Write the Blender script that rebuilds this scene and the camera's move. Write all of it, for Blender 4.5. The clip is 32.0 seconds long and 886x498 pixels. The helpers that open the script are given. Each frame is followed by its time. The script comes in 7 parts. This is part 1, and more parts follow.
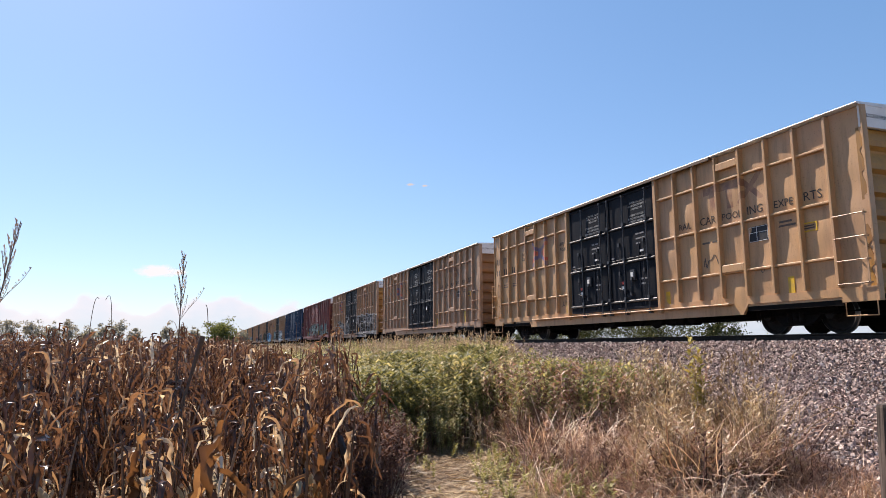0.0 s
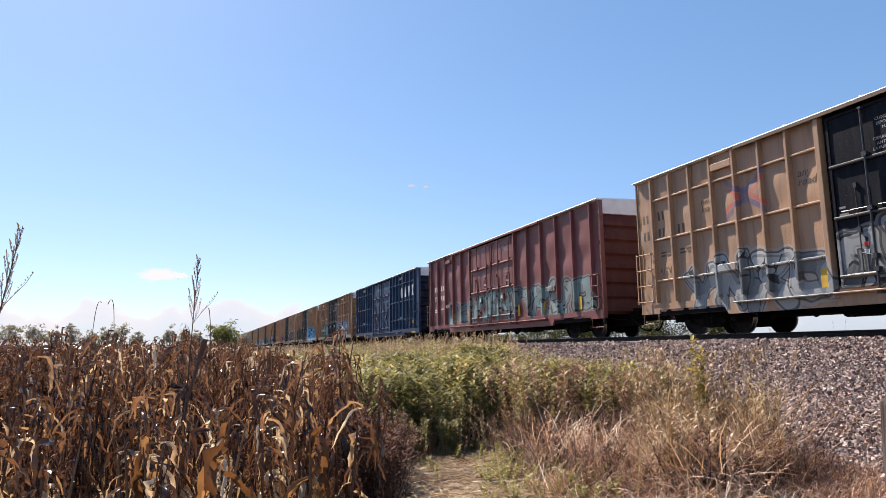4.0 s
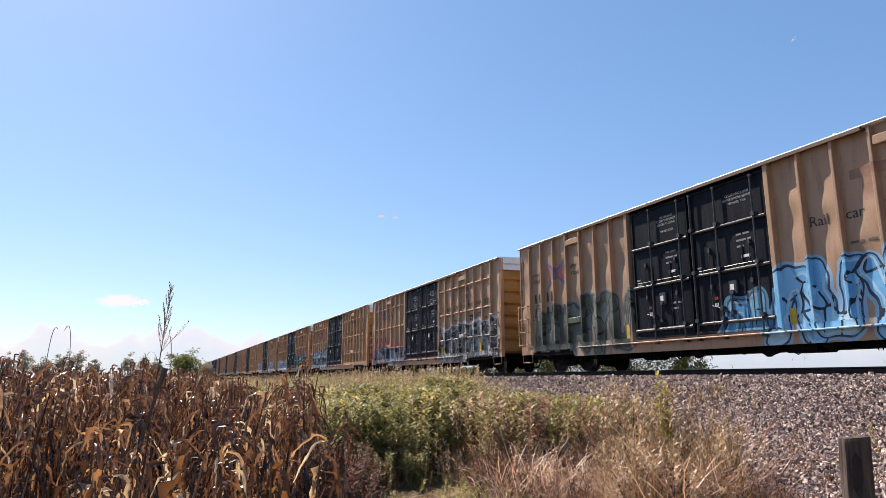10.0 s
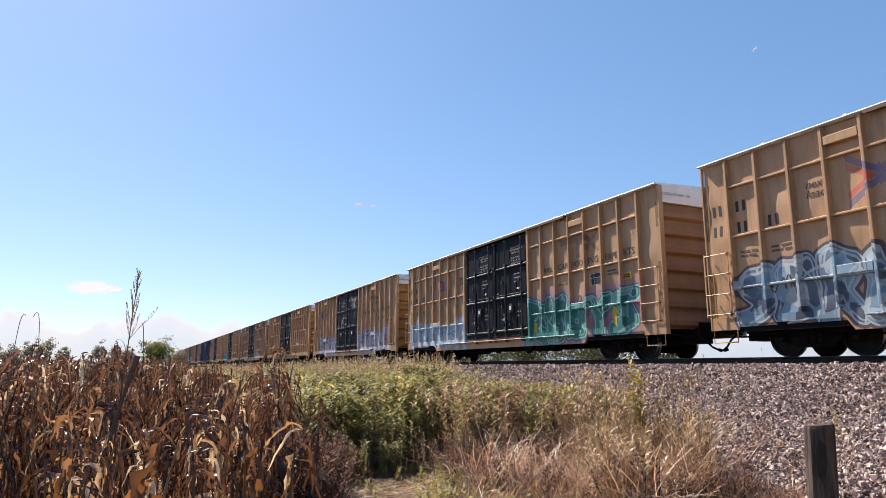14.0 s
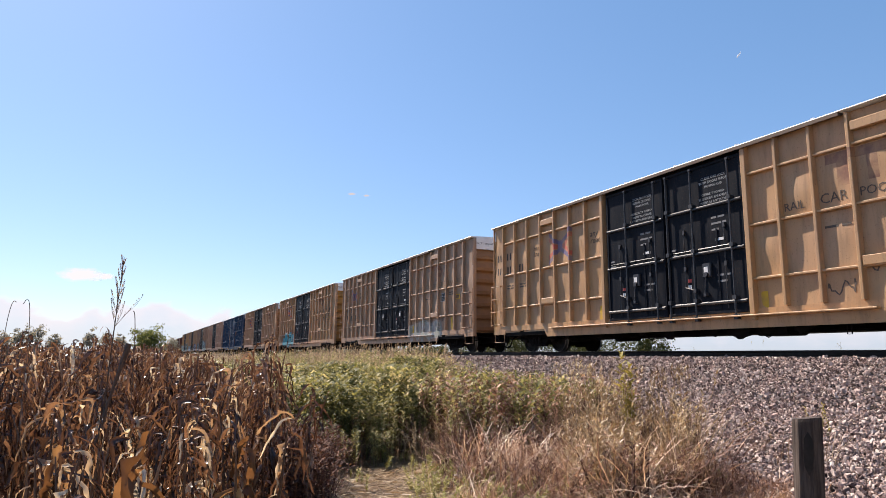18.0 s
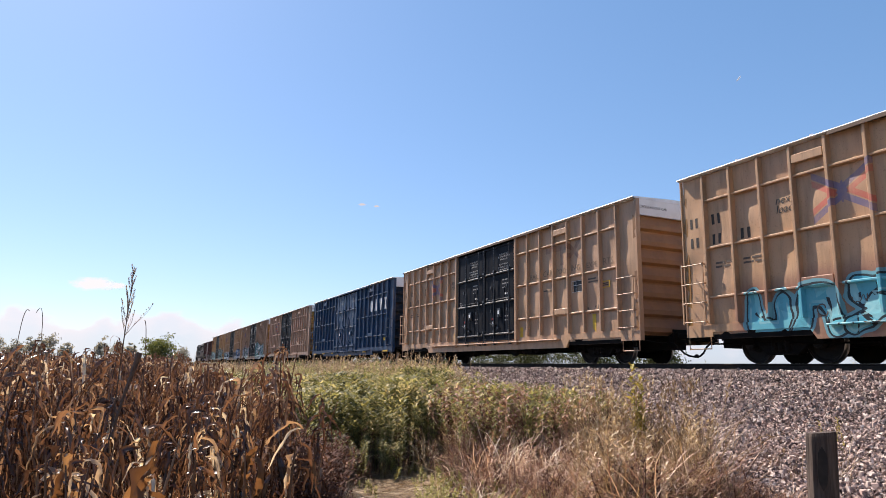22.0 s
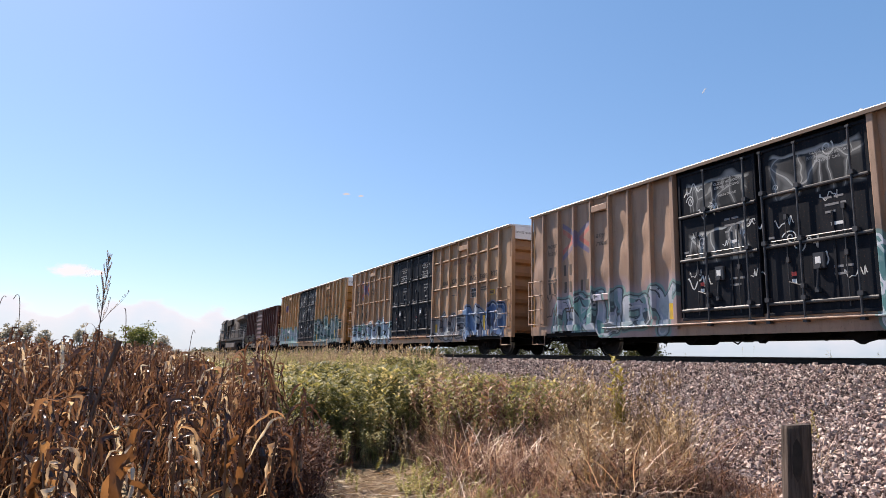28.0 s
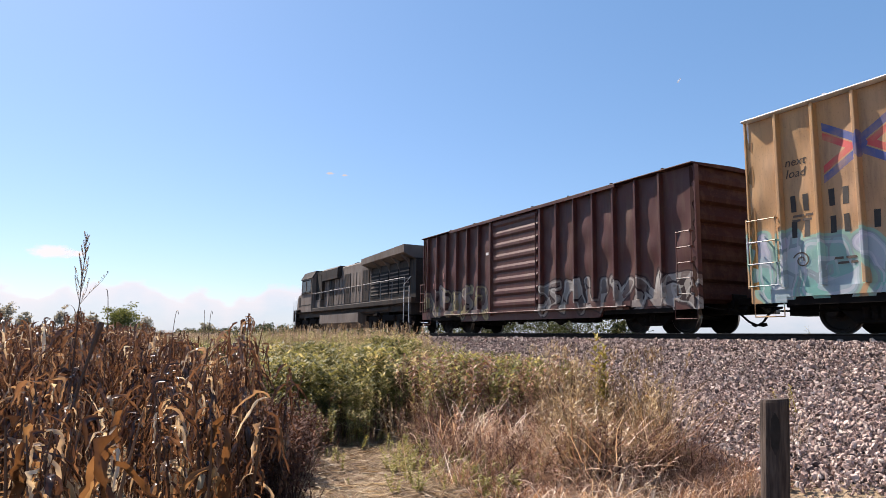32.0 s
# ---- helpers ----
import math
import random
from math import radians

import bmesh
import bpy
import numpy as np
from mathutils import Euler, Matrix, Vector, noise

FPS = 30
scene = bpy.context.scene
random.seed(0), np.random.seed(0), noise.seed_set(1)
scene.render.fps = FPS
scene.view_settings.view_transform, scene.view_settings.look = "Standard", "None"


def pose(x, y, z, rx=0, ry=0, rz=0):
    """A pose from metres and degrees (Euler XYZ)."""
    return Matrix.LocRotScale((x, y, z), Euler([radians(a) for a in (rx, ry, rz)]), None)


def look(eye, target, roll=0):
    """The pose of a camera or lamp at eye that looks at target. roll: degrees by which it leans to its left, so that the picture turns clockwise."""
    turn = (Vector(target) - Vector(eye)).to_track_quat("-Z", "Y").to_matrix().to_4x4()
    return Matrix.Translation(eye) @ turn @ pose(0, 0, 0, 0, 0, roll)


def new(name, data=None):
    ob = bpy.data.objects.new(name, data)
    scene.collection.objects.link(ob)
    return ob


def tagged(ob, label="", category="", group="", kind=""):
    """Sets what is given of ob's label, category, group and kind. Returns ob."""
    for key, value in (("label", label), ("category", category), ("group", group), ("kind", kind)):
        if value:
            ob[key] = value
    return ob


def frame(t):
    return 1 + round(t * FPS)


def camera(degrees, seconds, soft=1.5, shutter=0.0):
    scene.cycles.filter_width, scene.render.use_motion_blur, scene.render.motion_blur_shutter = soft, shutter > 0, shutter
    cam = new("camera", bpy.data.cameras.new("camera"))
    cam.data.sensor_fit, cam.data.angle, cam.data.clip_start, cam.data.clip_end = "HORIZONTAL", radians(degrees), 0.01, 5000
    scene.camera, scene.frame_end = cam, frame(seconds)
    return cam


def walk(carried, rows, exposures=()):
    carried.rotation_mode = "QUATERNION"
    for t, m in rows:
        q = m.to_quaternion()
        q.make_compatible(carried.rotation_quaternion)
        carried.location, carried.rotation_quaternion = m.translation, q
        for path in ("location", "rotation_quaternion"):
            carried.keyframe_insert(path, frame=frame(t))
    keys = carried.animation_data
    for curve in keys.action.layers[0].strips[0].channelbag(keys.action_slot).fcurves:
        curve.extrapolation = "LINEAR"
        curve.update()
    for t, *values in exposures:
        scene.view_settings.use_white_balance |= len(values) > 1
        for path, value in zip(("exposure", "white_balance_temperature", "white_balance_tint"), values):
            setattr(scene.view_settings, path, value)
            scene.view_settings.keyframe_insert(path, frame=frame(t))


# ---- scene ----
cam = camera(68.7, 32.0, soft=0.65)
EYE_Z = 1.6


def aim(yaw, tilt, roll):
    """The camera on its spot at the field's edge: yaw from the track's direction, tilt up, roll."""
    return pose(0, 0, EYE_Z, 0, 0, -yaw) @ pose(0, 0, 0, 90 + tilt) @ pose(0, 0, 0, 0, 0, roll)


walk(cam, [(t, aim(yaw, tilt, roll)) for t, yaw, tilt, roll in [
    (0, 20.33, 8.42, -0.30), (0.5, 19.99, 8.48, -0.26), (1, 19.70, 8.64, -0.25), (1.5, 19.44, 8.68, -0.28),
    (2, 19.30, 8.63, -0.36), (2.5, 19.31, 8.45, -0.48), (3, 19.56, 8.31, -0.62), (3.5, 19.92, 8.30, -0.72),
    (4, 20.20, 8.49, -0.83), (4.5, 20.59, 8.91, -1.01), (5, 20.95, 9.34, -1.18), (5.5, 21.12, 9.54, -1.26),
    (6, 21.18, 9.56, -1.27), (6.5, 21.21, 9.55, -1.19), (7, 21.37, 9.62, -1.05), (7.5, 21.53, 9.68, -0.84),
    (8, 21.71, 9.90, -0.65), (8.5, 21.95, 10.14, -0.48), (9, 22.23, 10.53, -0.41), (9.5, 22.75, 11.06, -0.33),
    (10, 22.99, 11.25, -0.12), (10.5, 23.12, 11.23, 0.15), (11, 23.50, 11.05, 0.22), (11.5, 23.98, 10.84, 0.08),
    (12, 24.36, 10.57, -0.02), (12.5, 24.56, 10.40, 0.00), (13, 24.72, 10.35, 0.04), (13.5, 24.91, 10.33, 0.03),
    (14, 25.06, 10.26, -0.00), (14.5, 25.19, 10.13, -0.09), (15, 25.38, 9.98, -0.13), (15.5, 25.71, 9.72, -0.14),
    (16, 26.04, 9.47, -0.12), (16.5, 26.21, 9.33, -0.04), (17, 26.32, 9.24, 0.19), (17.5, 26.19, 9.29, 0.42),
    (18, 25.67, 9.45, 0.50), (18.5, 25.09, 9.56, 0.44), (19, 24.62, 9.73, 0.39), (19.5, 24.25, 9.86, 0.54),
    (20, 24.30, 9.95, 0.67), (20.5, 24.35, 10.08, 0.79), (21, 24.49, 10.21, 0.85), (21.5, 24.67, 10.34, 0.85),
    (22, 24.78, 10.39, 0.88), (22.5, 24.91, 10.40, 0.97), (23, 25.00, 10.33, 1.08), (23.5, 25.23, 10.13, 1.11),
    (24, 25.71, 9.85, 0.96), (24.5, 26.01, 9.74, 0.92), (25, 26.28, 9.71, 0.82), (25.5, 26.40, 9.75, 0.71),
    (26, 26.41, 9.78, 0.81), (26.5, 26.34, 9.81, 1.08), (27, 26.26, 9.81, 1.36), (27.5, 26.22, 9.77, 1.46),
    (28, 26.23, 9.61, 1.35), (28.5, 26.76, 9.50, 1.18), (29, 27.17, 9.36, 1.15), (29.5, 27.18, 9.15, 1.33),
    (30, 27.25, 9.10, 1.47), (30.5, 27.19, 9.03, 1.52), (31, 27.28, 8.81, 1.37), (31.5, 27.36, 8.39, 1.13),
    (32, 27.64, 7.81, 0.88),
]], exposures=((0, 0.97, 6800, 16), (32, 0.97, 6800, 16)))

# ---- world, sun ----
SUN_AZ, SUN_EL = radians(-18.5), radians(50)     # azimuth from +Y towards +X
world = bpy.data.worlds.new("sky")
scene.world = world
world.use_nodes = True
_n = world.node_tree.nodes
_bg = _n["Background"]
_sky = _n.new("ShaderNodeTexSky")
_sky.sky_type, _sky.sun_disc = "NISHITA", False
_sky.sun_elevation, _sky.sun_rotation = SUN_EL, SUN_AZ
_sky.air_density, _sky.dust_density, _sky.ozone_density = 1.0, 0.60, 2.0
_sky.altitude = 200
_bg.inputs["Strength"].default_value = 0.085
_soft = _n.new("ShaderNodeVectorMath")               # thin even haze flattens the sky's gradient
_soft.operation = "MULTIPLY_ADD"
_soft.inputs[1].default_value, _soft.inputs[2].default_value = (0.61, 0.65, 0.70), (0.21, 0.79, 1.58)
world.node_tree.links.new(_sky.outputs[0], _soft.inputs[0])
world.node_tree.links.new(_soft.outputs[0], _bg.inputs["Color"])

_sun = bpy.data.lights.new("sun", "SUN")
_sun.energy, _sun.angle, _sun.color = 5.0, radians(0.53), (1.0, 0.93, 0.82)
sun = new("sun", _sun)
_sd = Vector((math.sin(SUN_AZ) * math.cos(SUN_EL), math.cos(SUN_AZ) * math.cos(SUN_EL), math.sin(SUN_EL)))
sun.matrix_world = look(_sd * 50, (0, 0, 0))


# ---- materials ----
class Mat:
    """A small writer of node materials."""

    def __init__(self, name, rough=0.7, metal=0.0, spec=0.4, old=None):
        self.m = old or bpy.data.materials.new(name)
        self.m.use_nodes = True
        self.t = self.m.node_tree
        self.b = self.t.nodes["Principled BSDF"]
        if old:
            return
        self.b.inputs["Roughness"].default_value = rough
        self.b.inputs["Metallic"].default_value = metal
        self.b.inputs["Specular IOR Level"].default_value = spec

    def n(self, kind, **sets):
        nd = self.t.nodes.new(kind)
        for k, v in sets.items():
            if k == "op":
                nd.operation = v
            elif k == "feature":
                nd.feature = v
            elif k == "detail":
                nd.inputs["Detail"].default_value = v
            elif k == "scale":
                nd.inputs["Scale"].default_value = v
        return nd

    def put(self, sock, v):
        if isinstance(v, (int, float)):
            sock.default_value = v
        elif isinstance(v, tuple):
            sock.default_value = v if len(v) == len(sock.default_value) else (*v, 1)
        else:
            self.t.links.new(v, sock)

    def math(self, op, a, b=0.0, c=None):
        nd = self.n("ShaderNodeMath", op=op)
        self.put(nd.inputs[0], a)
        self.put(nd.inputs[1], b)
        if c is not None:
            self.put(nd.inputs[2], c)
        return nd.outputs[0]

    def mix(self, f, a, b, blend="MIX"):
        nd = self.n("ShaderNodeMix")
        nd.data_type, nd.blend_type = "RGBA", blend
        self.put(nd.inputs[0], f)
        self.put(nd.inputs[6], a)
        self.put(nd.inputs[7], b)
        return nd.outputs[2]

    def coords(self, which="Object", of=None):
        nd = self.n("ShaderNodeTexCoord")
        if of:
            nd.object = of                      # one space for all parts of a thing
        return nd.outputs[which]

    def scaled(self, vec, s):
        nd = self.n("ShaderNodeVectorMath", op="MULTIPLY")
        self.put(nd.inputs[0], vec)
        nd.inputs[1].default_value = s
        return nd.outputs[0]

    def noise(self, vec, scale, detail=4.0, rough=0.55):
        nd = self.n("ShaderNodeTexNoise", scale=scale, detail=detail)
        nd.inputs["Roughness"].default_value = rough
        self.put(nd.inputs["Vector"], vec)
        return nd.outputs[0]

    def ramp(self, f, *stops):
        nd = self.n("ShaderNodeValToRGB")
        el = nd.color_ramp.elements
        while len(el) < len(stops):
            el.new(0.5)
        for e, (p, c) in zip(el, stops):
            e.position, e.color = p, (*c, 1)
        self.put(nd.inputs[0], f)
        return nd.outputs[0]

    def step(self, f, lo, hi):
        nd = self.n("ShaderNodeMapRange")
        self.put(nd.inputs[0], f)
        nd.inputs[1].default_value, nd.inputs[2].default_value = lo, hi
        return nd.outputs[0]

    def bump(self, h, strength=0.3, dist=0.01):
        nd = self.n("ShaderNodeBump")
        nd.inputs["Strength"].default_value, nd.inputs["Distance"].default_value = strength, dist
        self.put(nd.inputs["Height"], h)
        self.t.links.new(nd.outputs[0], self.b.inputs["Normal"])

    def color(self, c):
        self.put(self.b.inputs["Base Color"], c)
        return self

    def rnd(self):
        return self.n("ShaderNodeObjectInfo").outputs["Random"]

    def island(self):
        return self.n("ShaderNodeNewGeometry").outputs["Random Per Island"]


def plain(name, c, rough=0.7, metal=0.0, vary=0.25, scale=6.0, dirt=(0.07, 0.055, 0.045), spec=0.4):
    """Paint or metal of one colour with stains at two scales and a fine relief."""
    m = Mat(name, rough, metal, spec)
    v = m.coords()
    a = m.noise(v, scale, 6)
    f = m.noise(v, scale * 14, 3)
    col = m.mix(m.step(a, 0.42, 0.75), c, m.mix(vary, c, dirt))
    col = m.mix(m.math("MULTIPLY", f, vary * 0.6), col, tuple(x * 0.6 for x in c))
    m.color(col)
    m.bump(f, 0.15, 0.004)
    return m.m


GLYPHS = (                                           # strokes of loose, letter-like shapes that spell nothing
    ((-.32, .05, -.24, .92), (-.24, .92, .30, .80), (.30, .80, -.08, .48), (-.08, .48, .36, .08)),
    ((.32, .92, -.26, .80), (-.26, .80, .24, .42), (.24, .42, -.34, .10)),
    ((-.32, .98, -.26, .16), (-.26, .16, .20, .12), (.20, .12, .34, .94)),
    ((-.34, .04, -.28, .90), (-.28, .86, .26, .16), (.26, .12, .34, .98)),
    ((-.28, .26, -.24, .76), (-.24, .76, .22, .80), (.22, .80, .28, .24), (.28, .24, -.28, .20)),
    ((-.36, .04, -.16, .92), (-.16, .92, .20, .90), (.20, .90, .36, .04)),
    ((-.30, .94, .00, .44), (.00, .44, .32, .98), (.00, .44, -.04, .04)),
)


def sprayed_letters(m, v, y, z, col, tag):
    """A row of fat overlapping shapes, each with fill, outline and a lighter edge, over a sprayed halo."""
    y0, y1, z0, z1, (a, b, c, d), line, seed, cells, amount, halo = tag
    rng = random.Random(seed * 7 + 1)
    wn = m.n("ShaderNodeTexNoise", scale=1.4, detail=1.0)
    m.put(wn.inputs["Vector"], v)
    ws = m.n("ShaderNodeSeparateXYZ")
    m.put(ws.inputs[0], wn.outputs["Color"])
    p = m.n("ShaderNodeCombineXYZ")
    m.put(p.inputs[0], m.math("ADD", y, m.math("MULTIPLY", m.math("SUBTRACT", ws.outputs[0], 0.5), 0.42)))
    m.put(p.inputs[1], m.math("ADD", z, m.math("MULTIPLY", m.math("SUBTRACT", ws.outputs[1], 0.5), 0.42)))
    p = p.outputs[0]
    n = max(2, round((y1 - y0) * cells * 0.78))
    wide, tall = (y1 - y0) / n, z1 - z0
    low = max(z0, 0.62)
    wear = m.step(m.noise(v, 3.0, 6, 0.7), 0.25, 0.45)
    patch = m.noise(m.scaled(v, (1, 0.8, 1.3)), 0.9, 3)
    grad = m.step(z, low, z1)
    fill = m.mix(m.step(m.math("ADD", m.math("MULTIPLY", grad, 0.6), m.math("MULTIPLY", patch, 0.8)), 0.45, 0.95), b, a)
    fill = m.mix(m.math("MULTIPLY", m.step(patch, 0.54, 0.60), 0.7), fill, c)
    cell = m.n("ShaderNodeTexVoronoi", scale=2.1 + 0.1 * (seed % 5))
    m.put(cell.inputs["Vector"], m.scaled(p, (1.0, 0.75, 1.0)))
    pick = m.n("ShaderNodeSeparateColor")
    m.put(pick.inputs[0], cell.outputs["Color"])
    bits = m.ramp(pick.outputs[0], (0.0, a), (0.42, b), (0.62, d), (0.78, c))
    bits.node.color_ramp.interpolation = "CONSTANT"
    fill = m.mix(0.55, fill, bits)
    seam = m.n("ShaderNodeTexVoronoi", scale=2.1 + 0.1 * (seed % 5), feature="DISTANCE_TO_EDGE")
    m.put(seam.inputs["Vector"], m.scaled(p, (1.0, 0.75, 1.0)))
    fill = m.mix(m.math("MULTIPLY", m.math("LESS_THAN", seam.outputs["Distance"], 0.045), m.math("GREATER_THAN", patch, 0.5)), fill, line)
    shapes = []
    for i in range(n):
        yc = y1 - wide * (i + 0.5)
        w, h = wide * rng.uniform(1.0, 1.22), (z1 - low) * rng.uniform(0.78, 1.0)
        dist = None
        for x0, s0, x1, s1 in GLYPHS[(seed * 3 + i * (2 + seed % 3)) % len(GLYPHS)]:
            A = Vector((yc - x0 * w, low + 0.06 + s0 * (h - 0.16), 0))
            D = Vector((yc - x1 * w, low + 0.06 + s1 * (h - 0.16), 0)) - A
            pa = m.n("ShaderNodeVectorMath", op="SUBTRACT")
            m.put(pa.inputs[0], p)
            pa.inputs[1].default_value = A
            dt = m.n("ShaderNodeVectorMath", op="DOT_PRODUCT")
            m.put(dt.inputs[0], pa.outputs[0])
            dt.inputs[1].default_value = D / D.length_squared
            cl = m.math("MINIMUM", m.math("MAXIMUM", dt.outputs["Value"], 0.0), 1.0)
            ba = m.n("ShaderNodeVectorMath", op="SCALE")
            ba.inputs[0].default_value = D
            m.put(ba.inputs["Scale"], cl)
            ds = m.n("ShaderNodeVectorMath", op="DISTANCE")
            m.put(ds.inputs[0], pa.outputs[0])
            m.put(ds.inputs[1], ba.outputs[0])
            dd = ds.outputs["Value"]
            dist = dd if dist is None else m.math("SMOOTH_MIN", dist, dd, 0.07)
        shapes.append((dist, min(0.17 * w, 0.15 * h) * rng.uniform(0.95, 1.25)))
    base = None
    for dist, r in shapes:
        e = m.math("SUBTRACT", dist, r)
        base = e if base is None else m.math("MINIMUM", base, e)
    over = m.math("GREATER_THAN", z, z0)
    if halo:
        hue, reach = halo
        soft = m.step(m.math("ADD", base, m.math("MULTIPLY", patch, 0.25)), reach + 0.16, 0.10)
        col = m.mix(m.math("MULTIPLY", m.math("MULTIPLY", soft, over), 0.75 * amount), col, hue)
    back = m.math("MULTIPLY", m.math("LESS_THAN", base, 0.11), over)
    col = m.mix(m.math("MULTIPLY", back, 0.8 * amount), col, m.mix(0.6, c, b))
    k = m.math("MULTIPLY", m.math("ADD", 0.55, m.math("MULTIPLY", wear, 0.45)), m.math("MULTIPLY", over, amount))
    for dist, r in shapes:
        col = m.mix(m.math("MULTIPLY", m.math("LESS_THAN", dist, r + 0.045), k), col, line)
        col = m.mix(m.math("MULTIPLY", m.math("LESS_THAN", dist, r), k), col, fill)
        glint = m.math("MULTIPLY", m.math("LESS_THAN", m.math("ABSOLUTE", m.math("SUBTRACT", dist, r * 0.66)), r * 0.13), m.step(patch, 0.42, 0.5))
        col = m.mix(m.math("MULTIPLY", glint, m.math("MULTIPLY", k, 0.7)), col, d)
    return col


def car_paint(name, base, worn, tags=(), fade=0.35, rough=0.5, spec=0.35, car=None, shift=0.0, rust=(0.13, 0.085, 0.055)):
    """Weathered car paint: streaks down the sheet, rust specks, and sprayed pieces.
    tags: (y0, y1, z0, z1, four fill colours, outline colour, seed, cells a metre, strength, halo)."""
    m = Mat(name, rough, 0.0, spec)
    v = m.coords("Object", car)
    sep = m.n("ShaderNodeSeparateXYZ")
    m.put(sep.inputs[0], v)
    y, z = sep.outputs[1], sep.outputs[2]
    mv = m.n("ShaderNodeVectorMath", op="ADD")
    m.put(mv.inputs[0], v)
    mv.inputs[1].default_value = (0, shift * 23.7, shift * 3.1)
    v = mv.outputs[0]
    streak = m.noise(m.scaled(v, (1.0, 2.6, 0.35)), 2.2, 6, 0.65)
    blot = m.noise(v, 0.55, 4)
    fine = m.noise(v, 26, 4)
    col = m.mix(m.math("MULTIPLY", m.step(blot, 0.3, 0.7), fade), base, worn)
    col = m.mix(m.math("MULTIPLY", m.step(streak, 0.47, 0.74), 0.52), col, rust)
    col = m.mix(m.math("MULTIPLY", m.step(fine, 0.60, 0.70), 0.42), col, (0.12, 0.06, 0.03))
    for y0, y1, z0, z1, fills, line, seed, cells, amount, halo in tags:
        if cells < 1.4:
            col = sprayed_letters(m, v, y, z, col, (y0, y1, z0, z1, fills, line, seed, cells, amount, halo))
            continue
        wob = m.noise(v, 0.9, 2)
        curl = m.n("ShaderNodeTexNoise", scale=1.0, detail=1.0)
        m.put(curl.inputs["Vector"], v)
        curl = m.scaled(curl.outputs["Color"], (0.8, 0.8, 0.0))
        zz = m.math("ADD", z, m.math("MULTIPLY", m.math("SUBTRACT", wob, 0.5), 0.9))
        yy = m.math("ADD", y, m.math("MULTIPLY", m.math("SUBTRACT", wob, 0.5), 0.7))
        box = m.math("MULTIPLY", m.step(yy, y0, y0 + 0.12), m.math("SUBTRACT", 1.0, m.step(yy, y1 - 0.12, y1)))
        box = m.math("MULTIPLY", box, m.math("SUBTRACT", 1.0, m.step(zz, z1 - 0.06, z1)))
        box = m.math("MULTIPLY", box, m.step(z, z0, z0 + 0.05))
        a, b, c, d = fills
        if cells > 4:
            # swirling contour strokes over a dark ground
            flow = m.n("ShaderNodeTexNoise", scale=0.75, detail=3.0)
            flow.inputs["Distortion"].default_value = 1.6
            m.put(flow.inputs["Vector"], m.scaled(v, (0.2, 1.0, 1.25)))
            ph = m.math("MULTIPLY", flow.outputs[0], cells * 1.7)
            ln = m.math("ABSOLUTE", m.math("SUBTRACT", m.math("FRACT", ph), 0.5))
            wide = m.math("MULTIPLY", m.step(m.noise(v, 1.3, 2), 0.35, 0.65), 0.13)
            body = m.ramp(m.noise(m.scaled(v, (1, 1.2, 1.0)), 1.1, 2), (0.38, a), (0.46, d), (0.50, a), (0.58, c), (0.66, b))
            fill = m.mix(m.math("LESS_THAN", ln, m.math("ADD", wide, 0.035)), body, m.mix(m.noise(v, 4.0, 3), b, line))
            rim = m.step(zz, z1 - 0.13, z1 - 0.10)
            fill = m.mix(rim, fill, line)
        else:
            comb = m.n("ShaderNodeCombineXYZ")
            m.put(comb.inputs[0], m.math("MULTIPLY", yy, cells))
            m.put(comb.inputs[1], m.math("MULTIPLY", zz, cells * 0.42))
            comb.inputs[2].default_value = seed * 3.7
            bent = m.n("ShaderNodeVectorMath", op="ADD")
            m.put(bent.inputs[0], comb.outputs[0])
            m.put(bent.inputs[1], curl)
            comb = bent
            vo = m.n("ShaderNodeTexVoronoi", scale=1.0)
            m.put(vo.inputs["Vector"], comb.outputs[0])
            ed = m.n("ShaderNodeTexVoronoi", scale=1.0, feature="DISTANCE_TO_EDGE")
            m.put(ed.inputs["Vector"], comb.outputs[0])
            in2 = m.n("ShaderNodeTexVoronoi", scale=2.3)
            m.put(in2.inputs["Vector"], comb.outputs[0])
            pick = m.n("ShaderNodeSeparateColor")
            m.put(pick.inputs[0], vo.outputs["Color"])
            fill = m.ramp(pick.outputs[0], (0.0, a), (0.36, b), (0.62, c), (0.84, d))
            fill_node = fill.node
            fill_node.color_ramp.interpolation = "CONSTANT"
            fill = m.mix(m.math("MULTIPLY", m.step(in2.outputs["Distance"], 0.25, 0.5), 0.55), fill, a)
            drift = m.ramp(m.noise(v, 0.45, 2), (0.30, a), (0.45, b), (0.55, c), (0.70, b))
            fill = m.mix(0.5, fill, drift)
            sheen = m.noise(m.scaled(v, (1, 1, 0.6)), 3.0, 3)
            fill = m.mix(m.math("MULTIPLY", m.step(sheen, 0.45, 0.7), 0.4), fill, c)
            body = m.step(ed.outputs["Distance"], 0.06, 0.16)             # a lighter rim inside each letter
            fill = m.mix(m.math("MULTIPLY", m.math("SUBTRACT", 1.0, body), 0.5), fill, d)
            edge = m.math("SUBTRACT", 1.0, m.step(ed.outputs["Distance"], 0.014, 0.030))
            fill = m.mix(edge, fill, line)
            rim = m.step(zz, z1 - 0.11, z1 - 0.09)
            fill = m.mix(rim, fill, line)
        col = m.mix(m.math("MULTIPLY", box, amount), col, fill)
    m.color(col)
    rg = m.n("ShaderNodeMapRange")
    m.put(rg.inputs[0], streak)
    rg.inputs[3].default_value, rg.inputs[4].default_value = rough - 0.18, rough + 0.22
